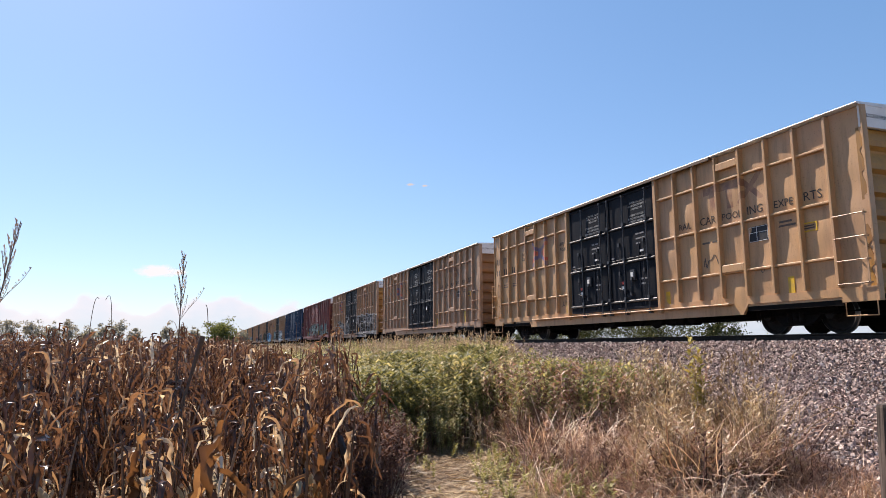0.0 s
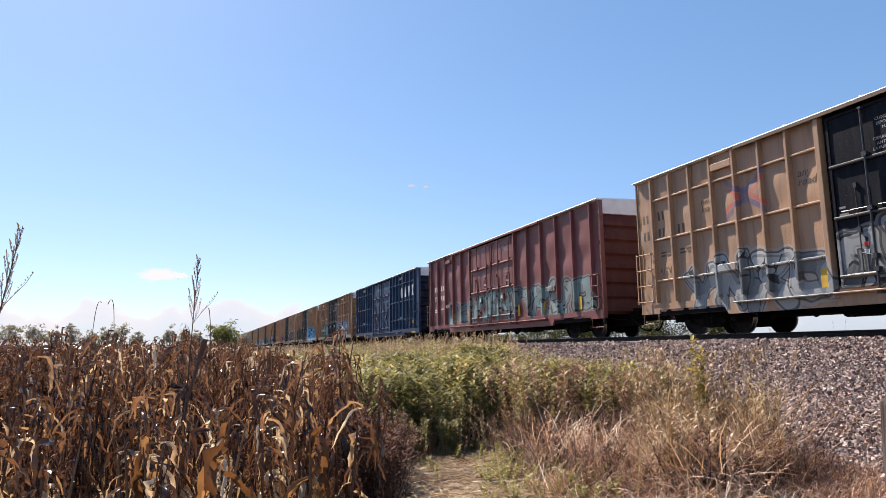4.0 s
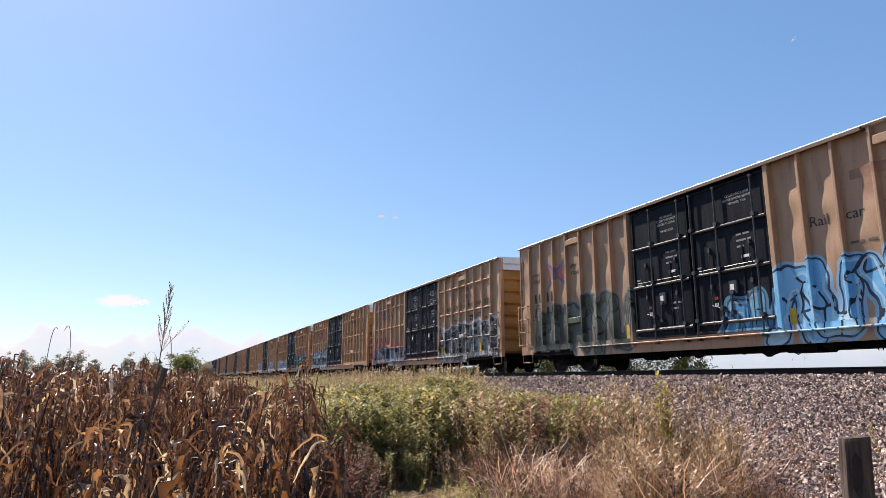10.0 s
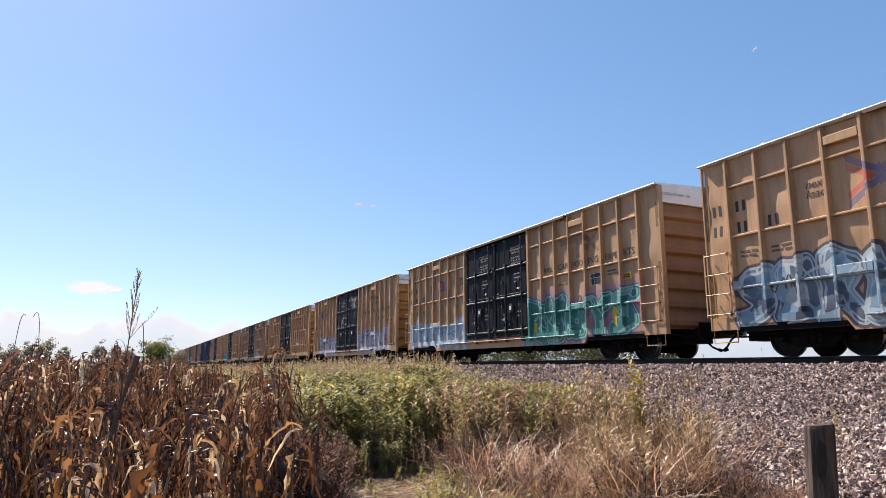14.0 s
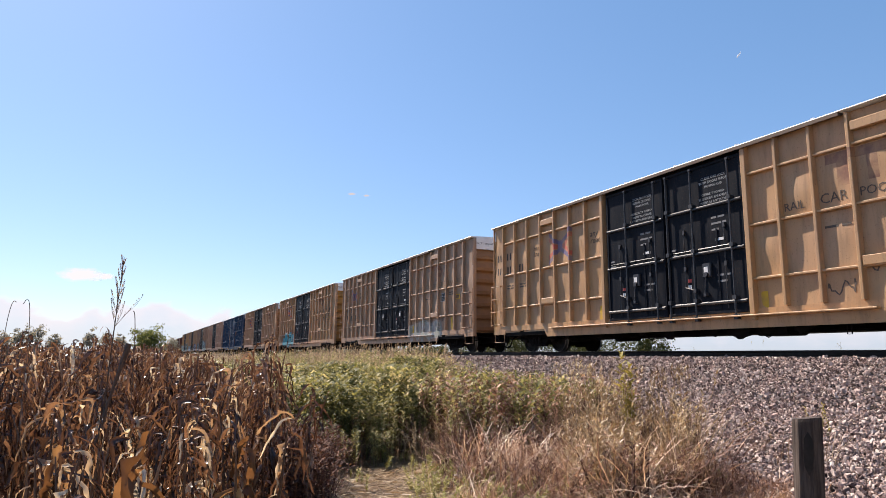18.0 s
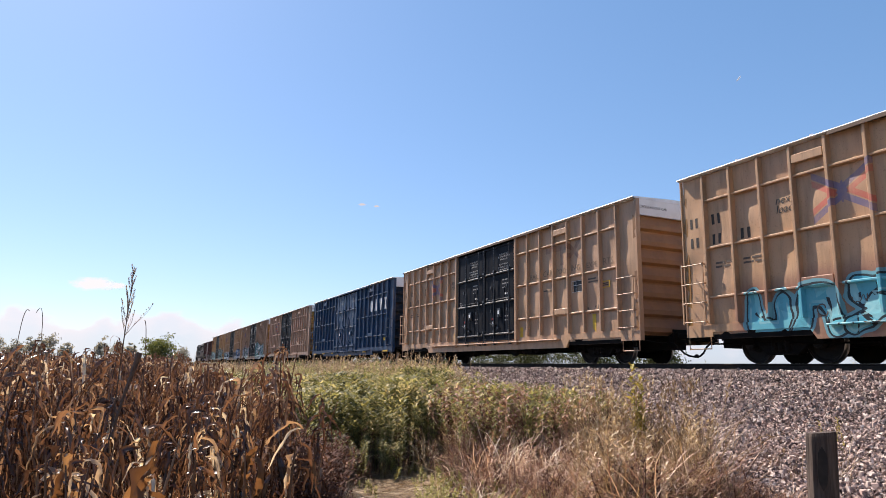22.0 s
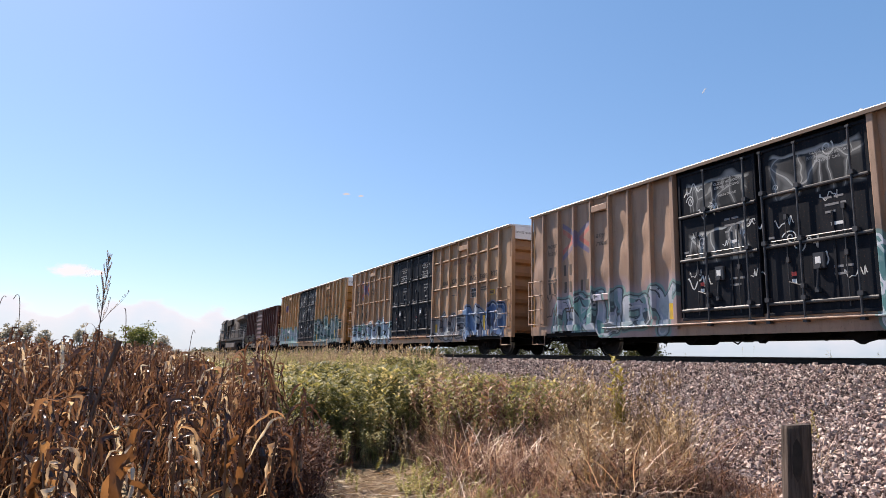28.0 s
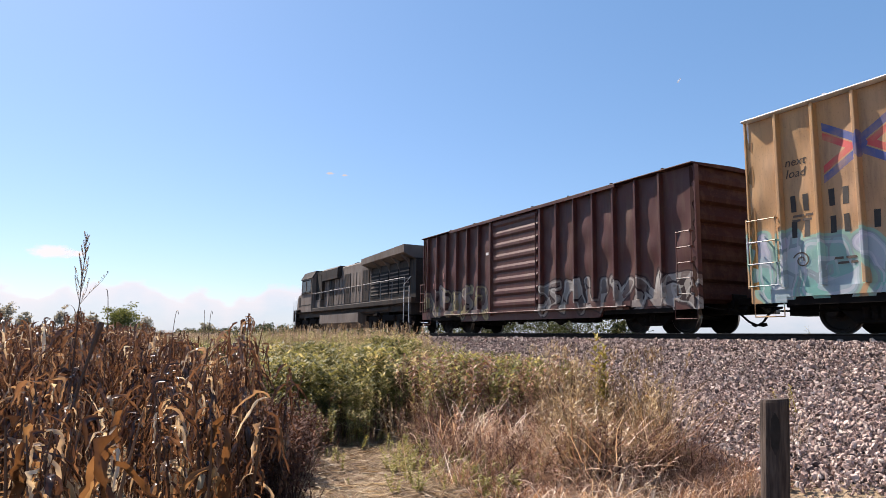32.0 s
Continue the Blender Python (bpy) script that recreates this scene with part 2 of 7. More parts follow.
    m.put(m.b.inputs["Roughness"], rg.outputs[0])
    m.bump(m.math("ADD", m.math("MULTIPLY", streak, 0.4), fine), 0.2, 0.004)
    return m.m


def leafy(name, stops, through_light=0.35, rough=0.6, by="island", veins=True, spec=0.35):
    """Thin leaves: colour from leaf to leaf, blotches along it, light that comes through."""
    m = Mat(name, rough, 0, spec)
    v = m.coords("Object")
    r = m.rnd()
    if by == "island":
        drift = m.math("ADD", m.math("MULTIPLY", m.math("SUBTRACT", m.noise(v, 1.1, 3), 0.5), 1.5), 0.17)
        r = m.math("ADD", m.math("MULTIPLY", m.island(), 0.66), drift)
    blot = m.noise(v, 9.0, 4)
    col = m.ramp(r, *stops)
    col = m.mix(m.math("MULTIPLY", m.step(blot, 0.45, 0.7), 0.45), col, m.mix(1.0, col, (0.5, 0.42, 0.36), "MULTIPLY"))
    m.color(col)
    tr = m.n("ShaderNodeBsdfTranslucent")
    m.put(tr.inputs[0], m.mix(1.0, col, (1.0, 0.84, 0.58), "MULTIPLY"))
    mx = m.n("ShaderNodeMixShader")
    mx.inputs[0].default_value = through_light
    m.t.links.new(m.b.outputs[0], mx.inputs[1])
    m.t.links.new(tr.outputs[0], mx.inputs[2])
    m.t.links.new(mx.outputs[0], m.t.nodes["Material Output"].inputs["Surface"])
    if veins:
        m.bump(m.noise(v, 60, 2), 0.2, 0.003)
    return m.m


def ground_mat():
    m = Mat("soil_and_straw", 0.95, 0, 0.1)
    v = m.coords()
    a = m.noise(v, 0.9, 5)
    b = m.noise(v, 14, 5, 0.7)
    c = m.noise(m.scaled(v, (1, 1, 1)), 60, 3)
    col = m.mix(m.step(b, 0.35, 0.68), (0.10, 0.07, 0.05), (0.36, 0.27, 0.185))
    col = m.mix(m.math("MULTIPLY", m.step(a, 0.45, 0.65), 0.5), col, (0.20, 0.15, 0.085))
    col = m.mix(m.math("MULTIPLY", c, 0.35), col, (0.42, 0.33, 0.21))
    m.color(col)
    m.bump(m.math("ADD", b, c), 0.6, 0.03)
    return m.m


def stone_mat(name="ballast_stone"):
    m = Mat(name, 0.85, 0, 0.3)
    v = m.coords()
    col = m.ramp(m.island(), (0.0, (0.06, 0.040, 0.036)), (0.3, (0.26, 0.175, 0.150)), (0.65, (0.50, 0.372, 0.318)), (1.0, (0.70, 0.585, 0.51)))
    n = m.noise(v, 45, 4)
    col = m.mix(m.math("MULTIPLY", n, 0.4), col, (0.20, 0.15, 0.145))
    m.color(col)
    m.bump(n, 0.4, 0.006)
    return m.m


def bed_mat():
    m = Mat("ballast_bed", 0.95, 0, 0.1)
    v = m.coords()
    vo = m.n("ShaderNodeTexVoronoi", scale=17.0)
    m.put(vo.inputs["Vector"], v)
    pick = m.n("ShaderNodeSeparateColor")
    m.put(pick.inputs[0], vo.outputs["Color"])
    # near-black: shade in the gaps between the stones is put into this colour
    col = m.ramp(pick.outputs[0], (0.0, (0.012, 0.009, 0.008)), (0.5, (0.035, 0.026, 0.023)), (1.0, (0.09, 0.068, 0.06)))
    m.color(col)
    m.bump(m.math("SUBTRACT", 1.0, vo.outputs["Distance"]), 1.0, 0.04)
    return m.m


def wood_mat(name, light, dark, scale=4.0):
    m = Mat(name, 0.9, 0, 0.2)
    v = m.coords()
    g = m.noise(m.scaled(v, (9, 9, 0.7)), scale, 6, 0.65)
    b = m.noise(v, 3.0, 4)
    col = m.mix(m.step(g, 0.35, 0.7), dark, light)
    col = m.mix(m.math("MULTIPLY", m.step(b, 0.5, 0.7), 0.6), col, dark)
    m.color(col)
    m.bump(g, 0.7, 0.01)
    return m.m


M_GROUND = ground_mat()
M_STONE, M_BED = stone_mat(), bed_mat()
M_POST = wood_mat("weathered_post", (0.125, 0.095, 0.080), (0.030, 0.022, 0.019))
M_TIE = wood_mat("creosoted_tie", (0.10, 0.075, 0.06), (0.03, 0.024, 0.02))
M_RAIL = plain("rusty_rail", (0.028, 0.019, 0.015), 0.75, 0.3, 0.4, 8)
M_RAILHEAD = plain("worn_railhead", (0.42, 0.41, 0.40), 0.3, 1.0, 0.2, 10)
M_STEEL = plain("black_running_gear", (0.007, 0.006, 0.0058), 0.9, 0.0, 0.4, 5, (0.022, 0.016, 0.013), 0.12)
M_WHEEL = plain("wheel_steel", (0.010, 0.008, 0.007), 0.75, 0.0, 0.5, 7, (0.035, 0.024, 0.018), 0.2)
M_TREAD = plain("polished_tread", (0.30, 0.29, 0.28), 0.35, 1.0, 0.15, 9)
M_ROOF = plain("galvanised_roof", (0.74, 0.74, 0.75), 0.45, 0.1, 0.35, 2.0, (0.34, 0.27, 0.21))
M_BAND = plain("white_end_band", (0.74, 0.74, 0.74), 0.6, 0, 0.3, 2.5, (0.30, 0.26, 0.22))
M_YELLOW = plain("yellow_marker", (0.62, 0.38, 0.02), 0.55, 0, 0.55, 5, (0.30, 0.20, 0.10))
M_INK = plain("black_lettering", (0.030, 0.026, 0.025), 0.7, 0, 0.3, 5, (0.10, 0.07, 0.05))
M_WHITE = plain("white_lettering", (0.66, 0.66, 0.66), 0.7, 0, 0.3, 4, (0.25, 0.24, 0.23))
M_GREYINK = plain("faded_lettering", (0.105, 0.078, 0.062), 0.75, 0, 0.4, 4)
M_RED = plain("logo_red", (0.50, 0.035, 0.04), 0.6, 0, 0.4, 3, (0.33, 0.17, 0.11))
M_CORNLEAF = leafy("dry_corn_leaf", ((0.0, (0.040, 0.021, 0.017)), (0.36, (0.120, 0.062, 0.044)), (0.68, (0.235, 0.130, 0.087)), (0.86, (0.50, 0.35, 0.245)), (1.0, (0.84, 0.75, 0.63))), 0.38, 0.26, spec=0.7)
M_CORNLEAF_ONE = leafy("dry_corn_leaf_near", ((0.0, (0.040, 0.021, 0.016)), (0.36, (0.125, 0.063, 0.042)), (0.68, (0.24, 0.130, 0.082)), (0.86, (0.50, 0.34, 0.22)), (1.0, (0.84, 0.75, 0.62))), 0.45, 0.26, by="object", spec=0.7)
M_CORNLEAF_BROAD = leafy("broad_corn_leaf", ((0.0, (0.11, 0.052, 0.026)), (0.5, (0.23, 0.118, 0.056)), (1.0, (0.42, 0.27, 0.15))), 0.5, 0.35, by="object")
M_STALK = leafy("dry_corn_stalk", ((0.0, (0.060, 0.034, 0.024)), (0.6, (0.135, 0.078, 0.052)), (1.0, (0.26, 0.165, 0.11))), 0.05, by="object")
M_HUSK = leafy("corn_husk", ((0.0, (0.42, 0.31, 0.17)), (1.0, (0.66, 0.56, 0.40))), 0.2, by="object")
M_DRYGRASS = leafy("dry_grass_blades", ((0.0, (0.095, 0.042, 0.030)), (0.40, (0.36, 0.215, 0.160)), (0.72, (0.72, 0.53, 0.41)), (1.0, (0.94, 0.84, 0.71))), 0.35, 0.42)
M_PALEGRASS = leafy("pale_grass_blades", ((0.0, (0.11, 0.068, 0.042)), (0.5, (0.32, 0.225, 0.138)), (1.0, (0.72, 0.60, 0.41))), 0.35, 0.45)
M_GREEN = leafy("green_weed_leaf", ((0.0, (0.062, 0.070, 0.024)), (0.4, (0.172, 0.184, 0.070)), (0.72, (0.38, 0.372, 0.170)), (1.0, (0.76, 0.70, 0.46))), 0.60, 0.50)
M_GREENBRIGHT = leafy("bright_weed_leaf", ((0.0, (0.15, 0.150, 0.045)), (0.5, (0.33, 0.32, 0.11)), (1.0, (0.62, 0.57, 0.27))), 0.4)
M_YELLOWWEED = leafy("yellowing_weed_leaf", ((0.0, (0.16, 0.14, 0.03)), (0.5, (0.34, 0.29, 0.07)), (1.0, (0.50, 0.42, 0.14))), 0.4)
M_RUSSET = leafy("russet_weed", ((0.0, (0.045, 0.021, 0.017)), (0.6, (0.130, 0.062, 0.047)), (1.0, (0.31, 0.18, 0.125))), 0.28, 0.85)
M_REDGRASS = leafy("reddish_dead_grass", ((0.0, (0.065, 0.030, 0.023)), (0.43, (0.25, 0.135, 0.098)), (0.78, (0.54, 0.345, 0.26)), (1.0, (0.88, 0.71, 0.57))), 0.35, 0.5)
M_STRAWSTEM = leafy("bleached_stem", ((0.0, (0.45, 0.33, 0.22)), (0.6, (0.70, 0.58, 0.44)), (1.0, (0.88, 0.80, 0.66))), 0.2, 0.5)
M_SEEDS = leafy("dry_seed_head", ((0.0, (0.14, 0.10, 0.09)), (1.0, (0.40, 0.31, 0.27))), 0.35)
M_TREE = leafy("tree_leaf", ((0.0, (0.07, 0.095, 0.03)), (0.5, (0.14, 0.175, 0.06)), (1.0, (0.24, 0.26, 0.10))), 0.5, veins=False)
# leaves greyed and lightened: the haze of distance is mixed into their colour
M_FARTREE = leafy("haze_pale_leaf", ((0.0, (0.20, 0.215, 0.215)), (0.5, (0.29, 0.305, 0.29)), (1.0, (0.38, 0.385, 0.36))), 0.5, veins=False)
M_BUSH = leafy("bush_leaf", ((0.0, (0.022, 0.033, 0.010)), (0.5, (0.050, 0.068, 0.021)), (1.0, (0.10, 0.115, 0.042))), 0.35, veins=False)
M_BARK = wood_mat("bark", (0.12, 0.09, 0.07), (0.05, 0.04, 0.03))


# ---- mesh helpers ----
CACHE = {}


class Shape:
    """Collects faces of one mesh."""

    def __init__(self):
        self.v, self.f = [], []

    def add(self, verts, faces):
        o = len(self.v)
        self.v += [tuple(p) for p in verts]
        self.f += [tuple(i + o for i in q) for q in faces]
        return self

    def box(self, x0, x1, y0, y1, z0, z1, c=0.0):
        """A block; c cuts its edges along its longest side."""
        if c <= 0:
            self.add([(x, y, z) for x in (x0, x1) for y in (y0, y1) for z in (z0, z1)],
                     [(0, 1, 3, 2), (4, 6, 7, 5), (0, 4, 5, 1), (2, 3, 7, 6), (0, 2, 6, 4), (1, 5, 7, 3)])
            return self
        d = (x1 - x0, y1 - y0, z1 - z0)
        ax = max(range(3), key=lambda i: d[i])
        lo, hi = (x0, y0, z0), (x1, y1, z1)
        a, b = [i for i in range(3) if i != ax]
        prof = []
        for s, t in ((0, 0), (1, 0), (1, 1), (0, 1)):
            ca, cb = (lo[a], hi[a])[s], (lo[b], hi[b])[t]
            ia, ib = ca + c * (1 - 2 * s), cb + c * (1 - 2 * t)
            prof += [(ca, ib), (ia, cb)] if (s == t) else [(ia, cb), (ca, ib)]
        return self.prism(prof, ax, lo[ax], hi[ax])

    def prism(self, prof, ax, t0, t1):
        """A profile in the two other axes, drawn out along axis ax."""
        a, b = [i for i in range(3) if i != ax]
        n, vs = len(prof), []
        for t in (t0, t1):
            for p in prof:
                q = [0, 0, 0]
                q[ax], q[a], q[b] = t, p[0], p[1]
                vs.append(q)
        fs = [(i, (i + 1) % n, n + (i + 1) % n, n + i) for i in range(n)]
        return self.add(vs, fs + [tuple(range(n))[::-1], tuple(range(n, 2 * n))])

    def rod(self, p0, p1, r, n=6, r1=None, cap=True):
        p0, p1 = Vector(p0), Vector(p1)
        q = (p1 - p0).to_track_quat("Z", "Y")
        vs = []
        for p, rr in ((p0, r), (p1, r if r1 is None else r1)):
            vs += [p + q @ Vector((rr * math.cos(2 * math.pi * i / n), rr * math.sin(2 * math.pi * i / n), 0)) for i in range(n)]
        fs = [(i, (i + 1) % n, n + (i + 1) % n, n + i) for i in range(n)]
        return self.add(vs, fs + ([tuple(range(n))[::-1], tuple(range(n, 2 * n))] if cap else []))

    def path(self, pts, r, n=6):
        """A tube swept along points, in one piece."""
        pts = [Vector(p) for p in pts]
        vs = []
        for i, p in enumerate(pts):
            d = (pts[min(i + 1, len(pts) - 1)] - pts[max(i - 1, 0)]).normalized()
            u = d.cross(Vector((0.3, 0.2, 0.93)) if abs(d.z) < 0.9 else Vector((1, 0, 0))).normalized()
            w = d.cross(u)
            vs += [p + u * r * math.cos(2 * math.pi * k / n) + w * r * math.sin(2 * math.pi * k / n) for k in range(n)]
        m = len(pts)
        fs = [(j * n + k, j * n + (k + 1) % n, (j + 1) * n + (k + 1) % n, (j + 1) * n + k) for j in range(m - 1) for k in range(n)]
        return self.add(vs, fs + [tuple(range(n))[::-1], tuple(range((m - 1) * n, m * n))])

    def lathe(self, prof, n=20, ax=0, at=(0, 0, 0)):
        """Turned about axis ax; prof: (along, radius)."""
        vs, k = [], len(prof)
        for t, r in prof:
            for i in range(n):
                w = 2 * math.pi * i / n
                q = [0, 0, 0]
                q[ax], q[(ax + 1) % 3], q[(ax + 2) % 3] = t, r * math.cos(w), r * math.sin(w)
                vs.append([q[j] + at[j] for j in range(3)])
        fs = [(j * n + i, j * n + (i + 1) % n, (j + 1) * n + (i + 1) % n, (j + 1) * n + i) for j in range(k - 1) for i in range(n)]
        return self.add(vs, fs + [tuple(range(n))[::-1], tuple(range((k - 1) * n, k * n))])

    def mesh(self, name, smooth=False):
        me = bpy.data.meshes.new(name)
        me.from_pydata(self.v, [], self.f)
        me.materials.append(None)
        if smooth:
            me.polygons.foreach_set("use_smooth", [True] * len(me.polygons))
        bm = bmesh.new()
        bm.from_mesh(me)
        bmesh.ops.recalc_face_normals(bm, faces=bm.faces)
        bm.to_mesh(me)
        bm.free()
        return me


def array_mesh(name, verts, faces, mat, smooth=False):
    """One big mesh from arrays: verts (n, 3), faces (m, k)."""
    me = bpy.data.meshes.new(name)
    m, k = faces.shape
    me.vertices.add(len(verts))
    me.vertices.foreach_set("co", np.ascontiguousarray(verts, dtype=np.float32).ravel())
    me.loops.add(m * k)
    me.loops.foreach_set("vertex_index", np.ascontiguousarray(faces, dtype=np.int32).ravel())
    me.polygons.add(m)
    me.polygons.foreach_set("loop_start", np.arange(0, m * k, k, dtype=np.int32))
    me.update(calc_edges=True)
    if not smooth:
        me.shade_flat()
    me.materials.append(mat)
    return me


def place(name, me, mat, parent=None, m=None, label=""):
    """An object on a mesh that others may share, with a material of its own."""
    ob = new(name, me)
    if mat:
        if me.materials[0] is None:
            me.materials[0] = mat
        ob.material_slots[0].link = "OBJECT"
        ob.material_slots[0].material = mat
    if parent:
        ob.parent = parent
    if m is not None:
        ob.matrix_basis = m
    if label:
        tagged(ob, label)
    return ob


def part(name, shape, mat, parent, label="", smooth=False, m=None):
    return place(name, shape.mesh(name, smooth), mat, parent, m, label)


def letters(name, text, size, mat, parent, x, y, z, spread=1.0, slant=0.0, label="", skin=None):
    """Flat lettering on a side that faces -X; it reads towards -Y, from y, with its foot at z.
    On a dented sheet (skin) it follows the dents."""
    key = ("text", text, size, spread, slant, *((skin[0], y, z) if skin else ()))
    m = Matrix(((0, 0, -1, x), (-1, 0, 0, y), (0, 1, 0, z), (0, 0, 0, 1)))
    if key not in CACHE:
        cu = bpy.data.curves.new(name, "FONT")
        cu.body, cu.size, cu.extrude, cu.shear = text, size, 0.001, slant
        cu.space_character = spread
        cu.resolution_u = 2
        tmp = bpy.data.objects.new(name, cu)
        scene.collection.objects.link(tmp)
        me = bpy.data.meshes.new_from_object(tmp.evaluated_get(bpy.context.evaluated_depsgraph_get()))
        bpy.data.objects.remove(tmp)
        me.materials.clear()
        me.materials.append(mat)
        if skin:
            for v in me.vertices:
                v.co.z += x - skin[1](y - v.co.x, z + v.co.y) + 0.007
        CACHE[key] = me
    return place(name, CACHE[key], mat, parent, m, label)


def bars(name, rows, mat, parent, x, label="", skin=None):
    """Writing as bars: rows of (y of the start, foot, height, widths with gaps as negative numbers)."""
    s = Shape()
    for y, z, h, widths in rows:
        for w in widths:
            if w > 0 and name == "number_bars":
                b = Shape()
                for k in range(5 if skin else 1):
                    lo, hi = z + h * k / (5 if skin else 1), z + h * (k + 1) / (5 if skin else 1)
                    f = (lambda yy, zz: skin[1](yy, zz) - 0.005) if skin else (lambda yy, zz: x)
                    b.add([(f(y, lo), y, lo), (f(y - w, lo), y - w, lo), (f(y - w, hi), y - w, hi), (f(y, hi), y, hi)], [(0, 1, 2, 3)])
                part("number_bar", b, mat, parent, label)
            elif w > 0:
                q = skin[1](y - w / 2, z + h / 2) - 0.006 if skin else x
                s.box(q - 0.003, q, y - w, y, z, z + h)
            y -= abs(w)
    if name != "number_bars":
        ob = part(name, s, mat, parent, label)
        ob["kind"] = "stuff"


def scrawl(parent, y, z, size, seed, mat, x, turns=2.2, skin=None):
    """A tag sprayed on a door: a flat stroke that follows a spiral or runs on like handwriting."""
    rng = random.Random(seed)
    sq, tail, w = rng.uniform(0.6, 1.1), rng.uniform(-0.6, 0.6), size * 0.045
    pts = []
    for i in range(25 if int(seed) % 3 else 0):          # a tag that runs on like handwriting
        u = i / 24
        pts.append((y + size * (0.9 - 1.8 * u) + 0.22 * size * math.sin(7 * u + seed), z + size * (0.30 * math.sin(15 * u + seed) + 0.16 * math.sin(31 * u) + 0.2 * u)))
    for i in range(0 if pts else 25):
        u = i / 24
        a = turns * 2 * math.pi * u + seed
        r = size * (0.12 + 0.42 * u)
        pts.append((y - r * math.cos(a) * sq + tail * size * max(u - 0.85, 0) * 3, z + r * math.sin(a)))
    vs = []
    for i in range(25):
        (a, b), (c, d) = pts[max(i - 1, 0)], pts[min(i + 1, 24)]
        n = Vector((d - b, a - c)).normalized() * w
        for q in (1, -1):
            yy, zz = pts[i][0] + q * n.x, pts[i][1] + q * n.y
            vs.append((skin[1](yy, zz) - 0.006 if skin else x, yy, zz))
    s = Shape().add(vs, [(2 * i, 2 * i + 2, 2 * i + 3, 2 * i + 1) for i in range(24)])
    return part("sprayed_curl", s, mat, parent, "sprayed curl")


# ---- the lie of the land ----
TRACK_X, RAIL_Z = 14.74, 1.82


def land(x, y):
    """Height of the ground: field, rise to the ballast shoulder, crown, far slope."""
    t = (x - 5.9) / 6.5
    if x < 5.9:
        z = 0.04 * math.sin(0.7 * x + 0.3 * y) if x > 1 else 0.03 * math.sin(0.9 * x)
        return z * min(1.0, (5.9 - x))
    if x < 12.4:
        return 0.03 + 1.49 * t - 0.08 * math.sin(math.pi * t)
    if x < 17.1:
        return 1.52
    if x < 22.5:
        return 1.52 - 1.54 * (x - 17.1) / 5.4
    return -0.02


def grid_ground():
    xs = [-3000, -1200, -500, -200, -90, -45, -25, -14] + [-9 + i for i in range(9)] + [0.4 * i for i in range(0, 60)] + [24.5, 28, 36, 60, 120, 300, 900, 3000]
    ys = [-3000, -900, -450, -200, -90, -40, -20, -10] + [-6 + 0.7 * i for i in range(60)] + [38, 44, 52, 62, 75, 90, 110, 140, 180, 240, 330, 480, 800, 1500, 3000]
    rng = np.random.default_rng(3)
    v = []
    for y in ys:
        for x in xs:
            j = 0.02 * rng.standard_normal() if 0 < x < 12.4 and -6 < y < 40 else 0.0
            v.append((x, y, land(x, y) + j))
    n = len(xs)
    f = [(j * n + i, j * n + i + 1, (j + 1) * n + i + 1, (j + 1) * n + i) for j in range(len(ys) - 1) for i in range(n - 1)]
    me = array_mesh("ground", np.array(v), np.array(f), M_GROUND, True)
    return tagged(new("ground", me), "dry brown soil with straw litter, rising to the railway bank", "ground", kind="structure")


grid_ground()


def bed():
    """The sheet of crushed stone over the bank, a hand's width over the soil; near-black for the gaps' shade."""
    xs = [6.3, 6.8] + [7.4 + 0.6 * i for i in range(9)] + [12.5, 14.74, 16.9, 17.5, 19.5, 21.0]
    ys = [-500, -200, -80, -30, -10] + [-5 + i for i in range(45)] + [45, 60, 90, 150, 260, 500, 900]
    v, n = [], len(xs)
    for y in ys:
        for x in xs:
            lift = 0.05 if 6.4 < x < 20.5 else -0.06
            v.append((x + 0.12 * math.sin(1.7 * y) * (x < 7), y, land(x, y) + lift))
    f = [(j * n + i, j * n + i + 1, (j + 1) * n + i + 1, (j + 1) * n + i) for j in range(len(ys) - 1) for i in range(n - 1)]
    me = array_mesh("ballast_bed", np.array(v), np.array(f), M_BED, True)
    return tagged(new("ballast_bed", me), "bank of crushed stone ballast, near-black for the shade between stones", "ballast", kind="structure")


bed()


